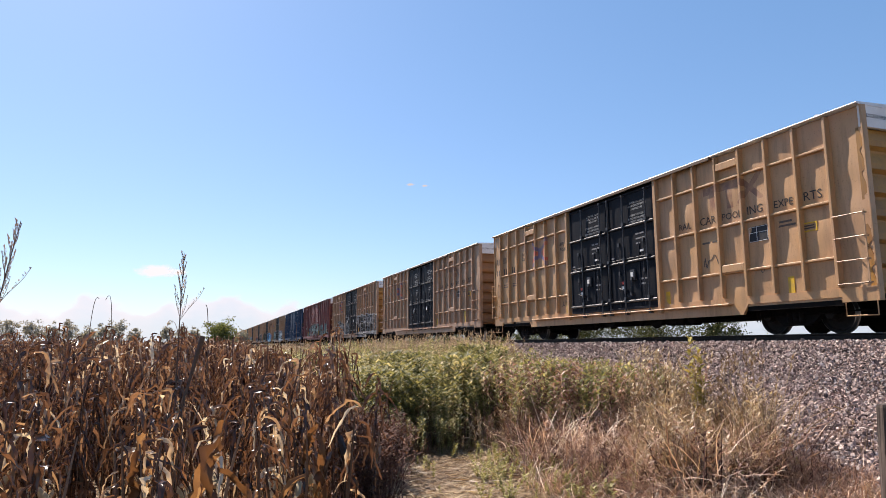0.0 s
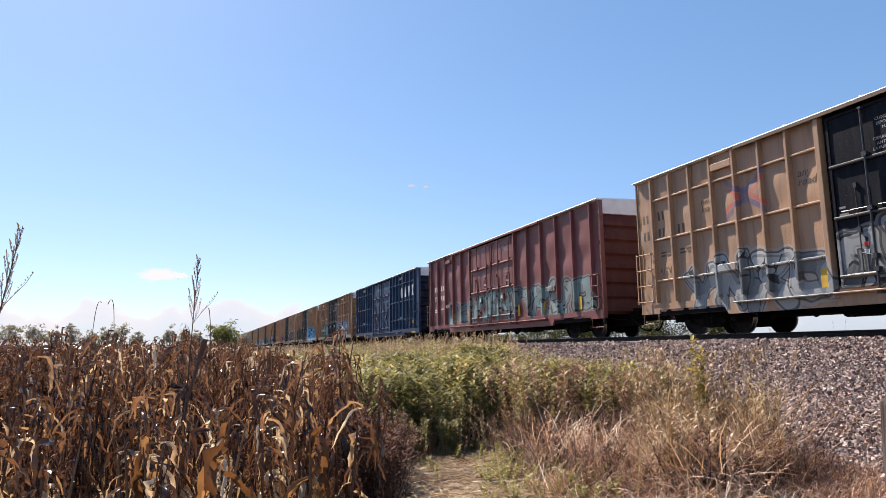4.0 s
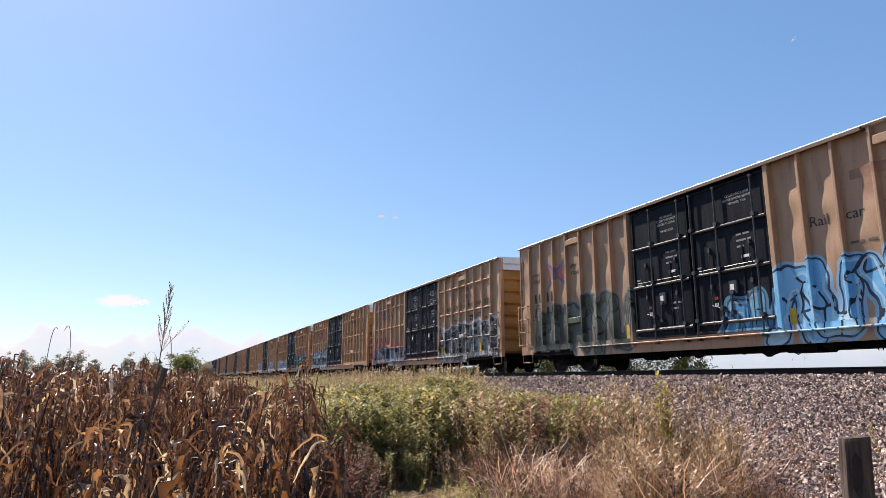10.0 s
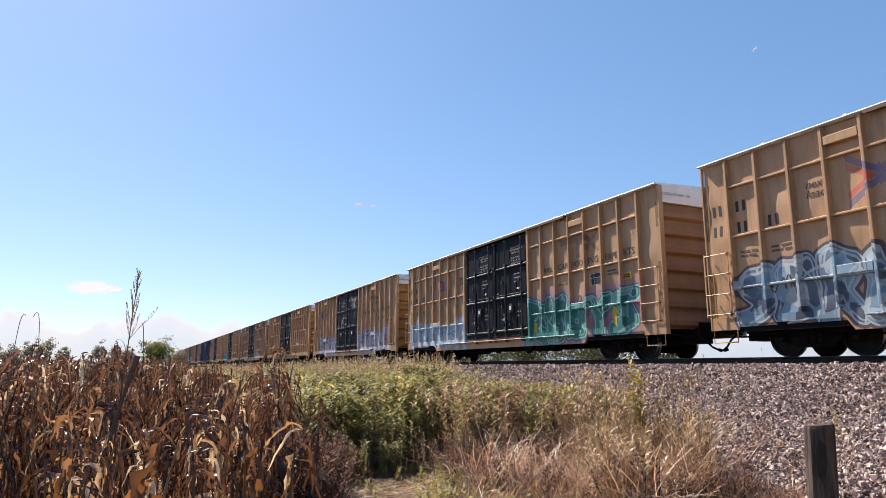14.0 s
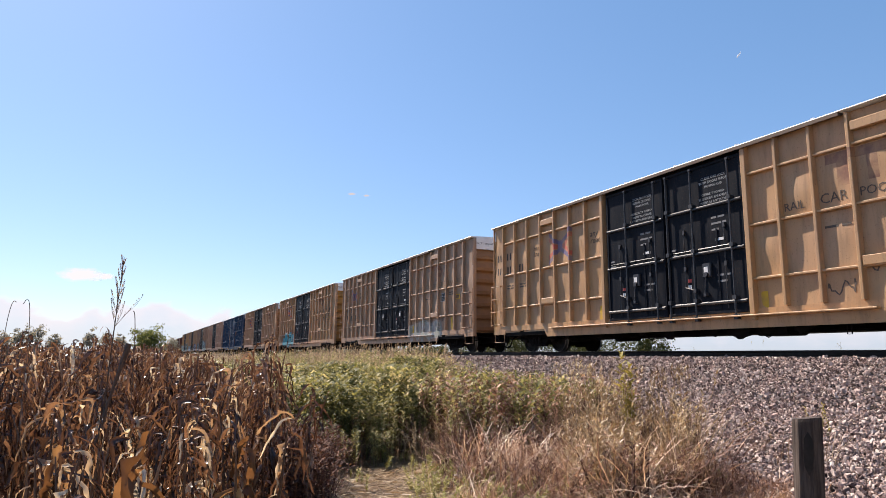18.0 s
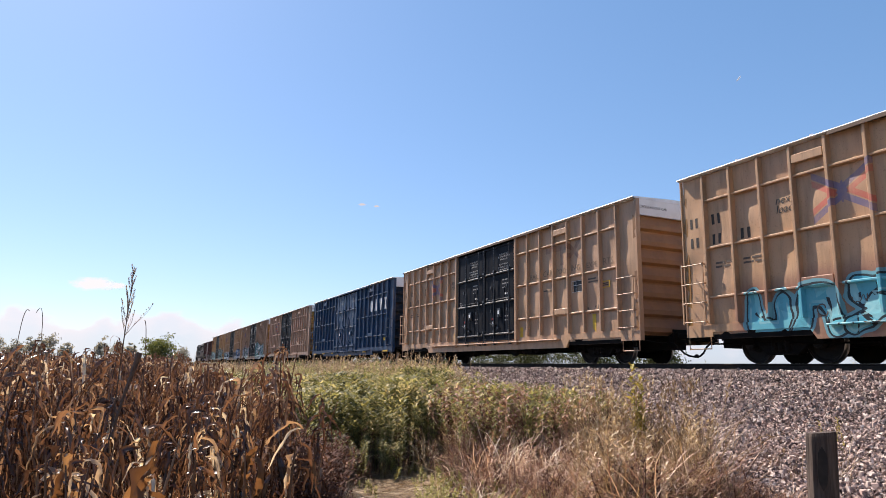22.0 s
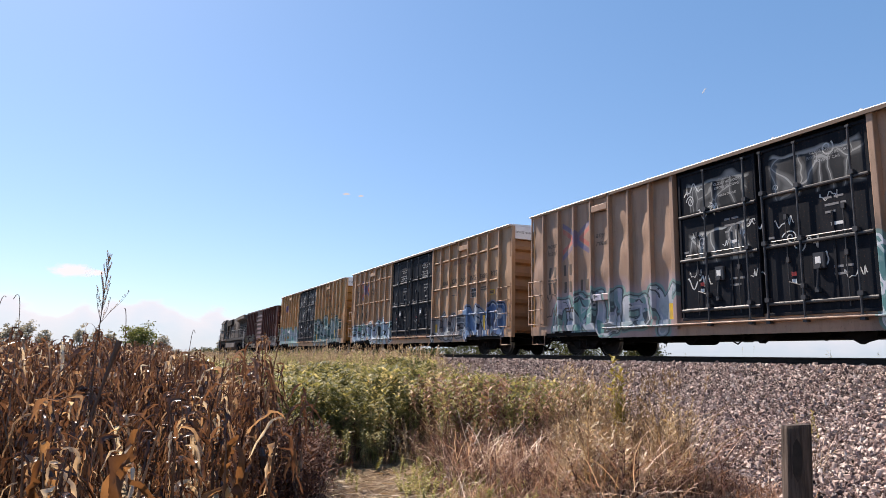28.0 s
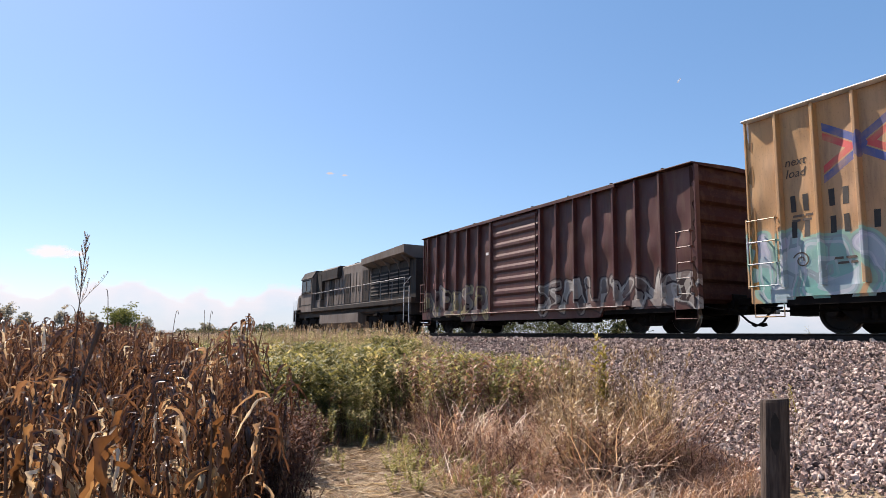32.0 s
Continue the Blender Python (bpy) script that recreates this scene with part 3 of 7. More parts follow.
def track():
    prof = [(-0.075, 0), (0.075, 0), (0.075, 0.012), (0.012, 0.035), (0.012, 0.125), (0.036, 0.140), (0.036, 0.165), (0.028, 0.172),
            (-0.028, 0.172), (-0.036, 0.165), (-0.036, 0.140), (-0.012, 0.125), (-0.012, 0.035), (-0.075, 0.012)]
    for s in (-1, 1):
        x = TRACK_X + s * 0.752
        rail = new("rail", Shape().prism([(x + a, RAIL_Z - 0.172 + b) for a, b in prof], 1, -480, 700).mesh("rail"))
        rail.data.materials[0] = M_RAIL
        tagged(rail, "rusty steel rail on wooden ties", "rail", "rails", "structure")
        part("running_surface", Shape().box(x - 0.027, x + 0.027, -480, 700, RAIL_Z - 0.002, RAIL_Z + 0.0015), M_RAILHEAD, rail, "polished running surface")
    tie = Shape().box(-1.3, 1.3, -0.115, 0.115, 0, 0.17, 0.012).mesh("tie")
    for i in range(150):
        y = -12 + 0.53 * i
        m = pose(TRACK_X + 0.02 * math.sin(i * 2.3), y, RAIL_Z - 0.172 - 0.172, 0, 0, 0.5 * math.sin(i * 1.7))
        ob = tagged(place("tie", tie, M_TIE, None, m), "dark creosoted wooden railway tie in ballast", "tie", "railway ties", "structure")
    far = Shape()
    for i in range(500):
        y = 67.8 + 0.53 * i
        far.box(TRACK_X - 1.3, TRACK_X + 1.3, y - 0.115, y + 0.115, RAIL_Z - 0.344, RAIL_Z - 0.172)
    ob = new("far_ties", far.mesh("far_ties"))
    ob.data.materials[0] = M_TIE
    tagged(ob, "row of dark wooden railway ties in the distance", "ties", kind="stuff")


track()


# ---- the train ----
SIDE, SHEET = -1.62, -1.495          # faces of the posts and of the sheets, from the car's middle
EAVE, SILL, HALF = 4.96, 0.72, 9.5  # heights over the rail, half the body's length
SKIN = {}                                            # the dented near side of each car
POSTS = [2.65 + 0.858 * i for i in range(8)]
RIBS = (4.20, 2.94, 1.66)


def dents(y0, y1, posts, amp, seed):
    """How far a buckled sheet stands out at (y, z): flat at the posts, wavy between them."""
    ph = np.random.default_rng(seed).uniform(0, 6.28, (len(posts) + 2, 4))

    def off(y, z):
        k = int(np.searchsorted(posts, y))
        a = posts[k - 1] if k > 0 else y0
        b = posts[k] if k < len(posts) else y1
        u = (y - a) / max(b - a, 0.05)
        w = math.sin(math.pi * min(max(u, 0), 1)) ** 0.8
        p = ph[k]
        d = math.sin(2.1 * z + p[0]) + 0.7 * math.sin(4.3 * z + p[1] + 3 * u) + 0.5 * math.sin(7.0 * z + p[2] - 4 * u) + 0.5 * math.sin(p[3])
        return -amp * w * (d - 0.9)
    return off


def buckled(y0, y1, z0, z1, x, off, step=0.11):
    """A dented sheet on the near side."""
    ys, zs = np.linspace(y0, y1, int(abs(y1 - y0) / step) + 1), np.linspace(z0, z1, int((z1 - z0) / step) + 1)
    v = [(x + off(y, z), y, z) for z in zs for y in ys]
    n = len(ys)
    return Shape().add(v, [(j * n + i, (j + 1) * n + i, (j + 1) * n + i + 1, j * n + i + 1) for j in range(len(zs) - 1) for i in range(n - 1)])


def hat(y, z0, z1, wide=0.105, tall=True):
    """A pressed hat-section post on the near side."""
    w, t = wide / 2, wide / 2 - 0.016
    return Shape().prism([(SHEET + 0.03, y - w), (SIDE + 0.006, y - t), (SIDE, y - t + 0.012), (SIDE, y + t - 0.012), (SIDE + 0.006, y + t), (SHEET + 0.03, y + w)], 2, z0, z1)


def rib(y0, y1, z, deep=0.088, tall=0.085):
    h = tall / 2
    x = SHEET - deep
    return Shape().prism([(SHEET + 0.03, z - h), (x + 0.012, z - h + 0.014), (x, z - h + 0.026), (x, z + h - 0.026), (x + 0.012, z + h - 0.014), (SHEET + 0.03, z + h)], 1, y0, y1)


def cached(key, make, smooth=False):
    if key not in CACHE:
        CACHE[key] = make().mesh(key[0] if isinstance(key, tuple) else key, smooth)
    return CACHE[key]


def wheelset_shape():
    s = Shape().rod((-0.95, 0, 0), (0.95, 0, 0), 0.085, 10)
    for d in (-1, 1):
        prof = [(0.665, 0.30), (0.68, 0.484), (0.70, 0.484), (0.712, 0.46), (0.80, 0.455), (0.812, 0.44), (0.808, 0.385), (0.765, 0.36), (0.755, 0.20), (0.79, 0.13), (0.82, 0.12)]
        s.lathe([(d * a, r) for a, r in prof], 28, 0)
        s.lathe([(d * 0.90, 0.125), (d * 1.06, 0.125), (d * 1.075, 0.11), (d * 1.085, 0.05)], 14, 0)
        for k in range(3):
            w = 2.094 * k
            s.rod((d * 1.07, 0.07 * math.cos(w), 0.07 * math.sin(w)), (d * 1.10, 0.07 * math.cos(w), 0.07 * math.sin(w)), 0.02, 6)
    return s


def wheel_mesh():
    """The wheelset, its tread and rim face bright from running."""
    if "wheelset" not in CACHE:
        me = cached("wheelset", wheelset_shape)
        me.materials.append(M_TREAD)
        for p in me.polygons:
            r = max(math.hypot(me.vertices[i].co.y, me.vertices[i].co.z) for i in p.vertices)
            q = min(math.hypot(me.vertices[i].co.y, me.vertices[i].co.z) for i in p.vertices)
            if q > 0.43 and abs(p.center.x) > 0.70:
                p.material_index = 1
    return CACHE["wheelset"]


def frame_shape(x, wheel=0.455):
    """A cast truck side frame over two axles."""
    s = Shape()
    top = [(-1.15, 0.50), (-1.10, 0.62), (-0.62, 0.66), (-0.35, 0.80), (0.35, 0.80), (0.62, 0.66), (1.10, 0.62), (1.15, 0.50),
           (0.72, 0.48), (0.42, 0.22), (-0.42, 0.22), (-0.72, 0.48)]
    s.prism([(x - 0.07, 0.0)] * 0 or [(y, z) for y, z in top], 0, x - 0.075, x + 0.075)
    for k in (-0.18, 0, 0.18):                      # spring nest
        s.lathe([(0.28, 0.07), (0.33, 0.085), (0.38, 0.07), (0.43, 0.085), (0.48, 0.07), (0.53, 0.085)], 8, 2, (x - 0.09, k, 0))
    for k in (-0.9, 0.9):
        s.box(x - 0.10, x + 0.10, k - 0.16, k + 0.16, wheel - 0.02, wheel + 0.17, 0.03)
    s.box(x - 0.09, x + 0.09, -0.40, 0.40, 0.20, 0.27, 0.02)
    return s


WHEELSETS = []                                       # (wheelset, place of its middle along the train)


def truck(car, y, at, wheel_z=0.455):
    fr = cached("bogie_bolster", lambda: Shape().box(-1.05, 1.05, -0.22, 0.22, 0.42, 0.74, 0.05).box(-0.25, 0.25, -0.3, 0.3, 0.70, 0.86).box(-0.05, 0.05, -1.2, 1.2, 0.50, 0.56))
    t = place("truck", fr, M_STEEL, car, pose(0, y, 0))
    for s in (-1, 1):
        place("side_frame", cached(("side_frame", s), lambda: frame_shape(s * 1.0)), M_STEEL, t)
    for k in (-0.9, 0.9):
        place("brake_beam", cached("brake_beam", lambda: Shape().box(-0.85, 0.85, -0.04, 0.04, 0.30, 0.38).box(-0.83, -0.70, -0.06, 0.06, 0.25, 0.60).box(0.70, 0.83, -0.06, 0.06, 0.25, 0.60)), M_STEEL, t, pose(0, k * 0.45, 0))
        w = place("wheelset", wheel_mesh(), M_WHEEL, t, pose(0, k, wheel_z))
        WHEELSETS.append((w, at + y + k))
    return t


def coupler_shape(y0, d):
    s = Shape().box(-0.10, 0.10, min(y0, y0 + d * 0.55), max(y0, y0 + d * 0.55), 0.72, 0.92, 0.03)
    s.box(-0.17, 0.16, min(y0 + d * 0.50, y0 + d * 0.84), max(y0 + d * 0.50, y0 + d * 0.84), 0.68, 0.97, 0.05)
    s.box(-0.26, 0.26, min(y0 - d * 0.2, y0), max(y0 - d * 0.2, y0), 0.62, 1.02, 0.02)
    s.path([(-0.5, y0 - d * 0.05, 0.62), (-0.9, y0 + d * 0.02, 0.60), (-1.35, y0, 0.66)], 0.018, 6)
    return s


def hose_shape(y0, d):
    pts = [(-0.42, y0, 0.62), (-0.44, y0 + d * 0.18, 0.58), (-0.44, y0 + d * 0.36, 0.46), (-0.40, y0 + d * 0.52, 0.30), (-0.36, y0 + d * 0.68, 0.22), (-0.30, y0 + d * 0.82, 0.20)]
    return Shape().path(pts, 0.028, 7).rod(pts[-1], (-0.28, y0 + d * 0.92, 0.23), 0.045, 7)


def ladder(car, y, z0, rungs, mat, wide=0.46, gap=0.40, name="ladder"):
    """Rungs that stand off the side, on two short brackets each; a pair of stiles."""
    L = place(name, cached((name + "_stile", wide, rungs), lambda: Shape().box(-0.02, 0.0, wide / 2 - 0.02, wide / 2 + 0.02, -0.05, gap * (rungs - 1) + 0.05).box(-0.02, 0, -wide / 2 - 0.02, -wide / 2 + 0.02, -0.05, gap * (rungs - 1) + 0.05)), mat, car, pose(SIDE - 0.045, y, z0))
    rg = cached(("rung", wide), lambda: Shape().rod((-0.025, -wide / 2, 0), (-0.025, wide / 2, 0), 0.014, 6).box(-0.03, 0.10, wide / 2 - 0.02, wide / 2, -0.02, 0.02).box(-0.03, 0.10, -wide / 2, -wide / 2 + 0.02, -0.02, 0.02))
    for i in range(rungs):
        place("rung", rg, mat, L, pose(0, 0, gap * i))
    return L


def stirrup(car, y, mat):
    s = cached("stirrup_step", lambda: Shape().path([(0, -0.36, 0.34), (0, -0.36, 0), (0, 0.36, 0), (0, 0.36, 0.34)], 0.016, 6))
    return place("stirrup_step", s, mat, car, pose(SHEET - 0.01, y, 0.36))


def plug_door(car, y0, y1, z0, z1, mat, rods, bars_at, ink, writing):
    """A sliding plug door, standing proud, with lock rods, cross bars, gear box and its painted notices."""
    k = ("door_sheet", round(y1 - y0, 2), round(z1 - z0, 2))
    w, h = y1 - y0, z1 - z0
    bar = M_DOORBAR if mat.name.startswith(("black", "sprayed")) else mat

    def sheet():
        s = Shape().box(SHEET - 0.045, SHEET + 0.02, 0.0, w, 0.0, h)
        return s
    door = place("door", cached(k, sheet), mat, car, pose(0, y0, z0), "black sliding plug door with lock rods")
    for i, (a, b, c, d) in enumerate(((0, w, 0, 0.07), (0, w, h - 0.07, h), (0, 0.07, 0.07, h - 0.07), (w - 0.07, w, 0.07, h - 0.07))):
        place("door_rim", cached(("door_rim", i, k), lambda: Shape().box(SHEET - 0.075, SHEET - 0.045, a, b, c, d, 0.008)), mat, door)
    for u in (0.34, 0.66):
        place("stiffener", cached(("stiffener", k), lambda: Shape().box(SHEET - 0.066, SHEET - 0.045, -0.03, 0.03, 0.07, h * 0.55, 0.008)), mat, door, pose(0, w * u, 0))
    for b in bars_at:
        place("cross_bar", cached(("cross_bar", round(w, 2)), lambda: Shape().box(SHEET - 0.125, SHEET - 0.045, 0.03, w - 0.03, -0.038, 0.038, 0.024)), bar, door, pose(0, 0, b - z0))
    for u in rods:
        place("lock_rod", cached(("lock_rod", round(h, 2)), lambda: Shape().rod((SHEET - 0.135, 0, -0.14), (SHEET - 0.135, 0, h - 0.05), 0.024, 8).box(SHEET - 0.16, SHEET - 0.04, -0.05, 0.05, -0.17, -0.05).box(SHEET - 0.16, SHEET - 0.04, -0.04, 0.04, h - 0.09, h - 0.04)), bar, door, pose(0, w * u, 0))
    for u in (0.24, 0.76):                              # thin rods of the lower lock
        place("lock_rod", cached(("thin_rod", round(h, 2)), lambda: Shape().rod((SHEET - 0.085, 0, 0.12), (SHEET - 0.085, 0, h * 0.56), 0.013, 6).box(SHEET - 0.10, SHEET - 0.04, -0.035, 0.035, h * 0.30, h * 0.33).box(SHEET - 0.10, SHEET - 0.04, -0.035, 0.035, h * 0.55, h * 0.58)), bar, door, pose(0, w * u, 0))
    for z in (h * 0.43, 0.28):
        place("handle_bar", cached(("handle_bar", round(w, 2)), lambda: Shape().rod((SHEET - 0.10, w * 0.12, 0), (SHEET - 0.10, w * 0.91, 0), 0.015, 6)), bar, door, pose(0, 0, z))
    g = place("gear_box", cached("gear_box", lambda: Shape().box(SHEET - 0.13, SHEET - 0.04, -0.13, 0.13, 0, 0.34, 0.02).rod((SHEET - 0.15, 0, 0.05), (SHEET - 0.15, 0.05, -0.42), 0.02, 6).rod((SHEET - 0.17, 0, 0.05), (SHEET - 0.1, 0, 0.05), 0.06, 10).box(SHEET - 0.16, SHEET - 0.045, 0.02, 0.10, -0.5, -0.4)), bar, door, pose(0, w * 0.47, 0.95))
    place("decal", cached("decal", lambda: Shape().box(SHEET - 0.136, SHEET - 0.131, -0.06, 0.06, 0.0, 0.15)), M_WHITE, g, pose(0, 0.01, 0.1), "white sticker")
    for u in rods:                                      # guides that hold the rods to the bars
        for b in bars_at:
            place("rod_guide", cached("rod_guide", lambda: Shape().box(SHEET - 0.17, SHEET - 0.05, -0.055, 0.055, -0.05, 0.05, 0.012)), bar, door, pose(0, w * u, b - z0 + 0.09))
    place("lever", cached("lever", lambda: Shape().rod((SHEET - 0.15, 0, 0), (SHEET - 0.15, 0.30, 0.10), 0.016, 6).box(SHEET - 0.17, SHEET - 0.05, -0.04, 0.04, -0.05, 0.05)), bar, door, pose(0, w * 0.62, 0.62))
    place("decal", cached("small_decal", lambda: Shape().box(SHEET - 0.052, SHEET - 0.045, -0.055, 0.055, 0.0, 0.09)), M_RED, door, pose(0, w * 0.72, 0.86), "faded red sticker")
    place("decal", cached("small_decal", lambda: Shape().box(SHEET - 0.052, SHEET - 0.045, -0.055, 0.055, 0.0, 0.09)), M_WHITE, door, pose(0, w * 0.72, 0.70), "white sticker")
    place("decal", cached("wide_decal", lambda: Shape().box(SHEET - 0.052, SHEET - 0.045, -0.14, 0.14, 0.0, 0.07)), M_WHITE, door, pose(0, w * 0.30, h * 0.47), "white sticker")
    for i, line in enumerate(writing):
        gap = 0.10 if i > 2 else 0.0
        letters("lettering", line, 0.092, ink, door, SHEET - 0.0475, w * 0.37 + 0.024 * len(line), h - 0.42 - 0.108 * i - gap, 1.0, 0, "white painted notice")["kind"] = "stuff"
    bars("small_print", [(w * 0.40, h * 0.62, 0.05, (0.16, -0.05, 0.2)), (w * 0.40, h * 0.58, 0.05, (0.3, -0.04, 0.12)), (w * 0.40, h * 0.54, 0.05, (0.22,)),
                         (w * 0.36, h * 0.24, 0.05, (0.2, -0.05, 0.16)), (w * 0.36, h * 0.20, 0.05, (0.3,)), (w * 0.95, h * 0.45, 0.05, (0.16,)), (w * 0.95, h * 0.41, 0.05, (0.22,))], M_DOORINK, door, SHEET - 0.0465)
    return door


M_DOORINK = plain("dim_white_print", (0.20, 0.20, 0.21), 0.75, 0, 0.3, 5)
M_DOORTEXT = plain("worn_white_notice", (0.33, 0.34, 0.35), 0.75, 0, 0.4, 3, (0.15, 0.15, 0.15))
M_DOORBAR = plain("glossy_black_bar", (0.028, 0.030, 0.036), 0.42, 0.0, 0.5, 4, (0.10, 0.075, 0.06))
M_DOOR = car_paint("black_door", (0.0055, 0.0075, 0.012), (0.015, 0.019, 0.028), (), 0.35, 0.55, 0.07, rust=(0.030, 0.031, 0.036))


def box_body(car, half, eave, sill, side_mat, end_mat, posts, ribs, wavy, band, door_span, seed):
    """Walls, posts, ribs, roof and ends of a boxcar."""
    a, b = door_span
    offs = []
    for y0, y1, ps in ((b, half, [p for p in posts if p > 0]), (-half, a, sorted(p for p in posts if p < 0))):
        key = ("side_sheet", round(y0, 2), round(y1, 2), round(eave, 2), wavy, seed % 3, len(posts))
        off = dents(y0, y1, ps, wavy, seed % 3 + int(y0 * 7) + 90)
        offs.append(off)
        place("side_sheet", cached(key, lambda: buckled(y0, y1, sill, eave - 0.04, SHEET, off), True), side_mat, car)
    place("far_wall", cached(("far_wall", half, eave), lambda: Shape().box(-SHEET - 0.05, -SHEET, -half, half, sill, eave - 0.04)), side_mat, car)
    for p in posts:
        edge = abs(abs(p) - abs(b)) < 0.4 or abs(abs(p) - abs(a)) < 0.4
        place("side_post", cached(("side_post", edge, eave), lambda: hat(0, sill - 0.02 if edge else sill + 0.27, eave - 0.06, 0.16 if edge else 0.105)), side_mat, car, pose(0, p, 0))
        place("side_post", cached(("side_post", edge, eave), lambda: hat(0, sill - 0.02, eave - 0.06)), side_mat, car, pose(0, p, 0, 0, 0, 180) @ pose(0, 2 * 0, 0))
    for z in ribs:
        for sgn in (1, -1):
            ps = sorted(p for p in posts if p * sgn > 0)
            place("side_rib", cached(("side_rib", round(ps[0], 2)), lambda: rib(ps[0] + 0.02, ps[-1] - 0.02, 0)), side_mat, car, pose(0, 0, z))
    for s in (-1, 1):                                   # corner posts
        place("corner_post", cached(("corner_post", eave, sill), lambda: Shape().box(SHEET - 0.035, SHEET + 0.12, -0.028, 0.02, sill - 0.06, eave - 0.03, 0.008)), side_mat, car, pose(0, s * (half - 0.01), 0) @ pose(0, 0, 0, 0, 0, 0))
    # side sill: a thick plate, cut away over the trucks and deeper between them
    edge_in, edge_out = half - 3.55, half - 0.85
    plate = [(-half, sill - 0.06), (-edge_out, sill - 0.06), (-edge_out, sill + 0.06), (-edge_in - 0.06, sill + 0.06), (-edge_in + 0.12, sill - 0.20),
             (edge_in - 0.12, sill - 0.20), (edge_in + 0.06, sill + 0.06), (edge_out, sill + 0.06), (edge_out, sill - 0.06), (half, sill - 0.06), (half, sill + 0.25), (-half, sill + 0.25)]
    place("side_sill", cached(("side_sill", half, sill), lambda: Shape().prism(plate, 0, SHEET - 0.024, -1.44).box(1.44, 1.60, -half, half, sill - 0.10, sill + 0.06)), side_mat, car)
    for sgn in (-1, 1):
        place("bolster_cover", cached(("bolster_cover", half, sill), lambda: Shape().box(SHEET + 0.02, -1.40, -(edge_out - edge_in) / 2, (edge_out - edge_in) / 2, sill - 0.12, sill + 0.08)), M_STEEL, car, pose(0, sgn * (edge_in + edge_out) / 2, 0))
    place("door_track", cached(("door_track", half), lambda: Shape().box(SIDE - 0.06, SHEET + 0.01, -5.5, 5.5, sill + 0.065, sill + 0.105, 0.010)), side_mat, car)
    place("top_track", cached(("top_track", half, eave), lambda: Shape().prism([(SIDE - 0.045, eave - 0.10), (SIDE - 0.045, eave - 0.02), (SIDE - 0.02, eave - 0.012), (SHEET, eave - 0.012), (SHEET, eave - 0.06)], 1, -5.1, 5.1)), M_TRACK if end_mat in (M_TAN_END, M_BROWN_END) else side_mat, car)
    # ends
    n = 7
    h0, h1 = sill + 0.10, eave - (0.52 if band else 0.03)
    prof = [(half - 0.13, h0)]
    for i in range(n):
        z0, dz = h0 + (h1 - h0) * i / n, (h1 - h0) / n
        prof += [(half - 0.125, z0 + 0.05 * dz), (half - 0.025, z0 + 0.20 * dz), (half - 0.030, z0 + 0.46 * dz), (half - 0.125, z0 + 0.94 * dz)]
    prof += [(half - 0.13, h1), (half - 0.18, h1), (half - 0.18, h0)]
    for s in (-1, 1):
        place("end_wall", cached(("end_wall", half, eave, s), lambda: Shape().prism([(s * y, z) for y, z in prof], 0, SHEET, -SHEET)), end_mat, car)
        if band:
            place("end_band", cached(("end_band", half, eave, s), lambda: Shape().prism([(SHEET + 0.005, h1), (-SHEET - 0.005, h1), (-SHEET - 0.005, eave), (0, eave + 0.06), (SHEET + 0.005, eave)], 1, min(s * (half - 0.012), s * (half - 0.1)), max(s * (half - 0.012), s * (half - 0.1)))), M_BAND, car, None, "white end band")
    roof = [(SIDE + 0.06, eave - 0.03), (SIDE - 0.028, eave - 0.012), (SIDE - 0.032, eave - 0.007), (SIDE - 0.004, eave + 0.022), (0, eave + 0.09), (-SIDE - 0.01, eave + 0.04), (-SIDE + 0.045, eave + 0.022), (-SIDE - 0.06, eave - 0.03)]
    r = place("roof", cached(("roof", half, eave), lambda: Shape().prism(roof, 1, -half, half)), M_ROOF if band else end_mat, car)
    for i in range(int(half)):                           # roof seams
        place("roof_seam", cached(("roof_seam", eave), lambda: Shape().prism([(SIDE, eave + 0.022), (0, eave + 0.08), (-SIDE, eave + 0.022), (-SIDE, eave + 0.055), (0, eave + 0.115), (SIDE, eave + 0.055)], 1, -0.03, 0.03)), M_ROOF if band else end_mat, r, pose(0, -half + 1 + 2.0 * i, 0))
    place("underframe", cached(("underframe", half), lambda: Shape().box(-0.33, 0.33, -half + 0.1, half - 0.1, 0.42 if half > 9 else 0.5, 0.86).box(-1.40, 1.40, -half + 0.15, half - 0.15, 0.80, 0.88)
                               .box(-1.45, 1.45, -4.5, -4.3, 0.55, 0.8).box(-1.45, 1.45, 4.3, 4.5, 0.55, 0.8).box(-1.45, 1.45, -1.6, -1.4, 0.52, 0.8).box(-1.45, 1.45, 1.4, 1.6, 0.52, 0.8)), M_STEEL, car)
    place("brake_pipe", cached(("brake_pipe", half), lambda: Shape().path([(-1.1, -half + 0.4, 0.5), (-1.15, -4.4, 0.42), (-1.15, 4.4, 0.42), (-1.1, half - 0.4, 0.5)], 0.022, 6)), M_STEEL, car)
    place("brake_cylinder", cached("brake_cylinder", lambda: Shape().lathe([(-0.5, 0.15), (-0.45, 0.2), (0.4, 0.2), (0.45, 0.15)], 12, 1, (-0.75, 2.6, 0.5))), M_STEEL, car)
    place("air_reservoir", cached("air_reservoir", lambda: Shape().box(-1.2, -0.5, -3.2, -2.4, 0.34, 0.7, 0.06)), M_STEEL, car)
    SKIN[car.name] = ((wavy, seed % 3, half, len(posts)), lambda y, z: SHEET + offs[0 if y > 0 else 1](y, z))
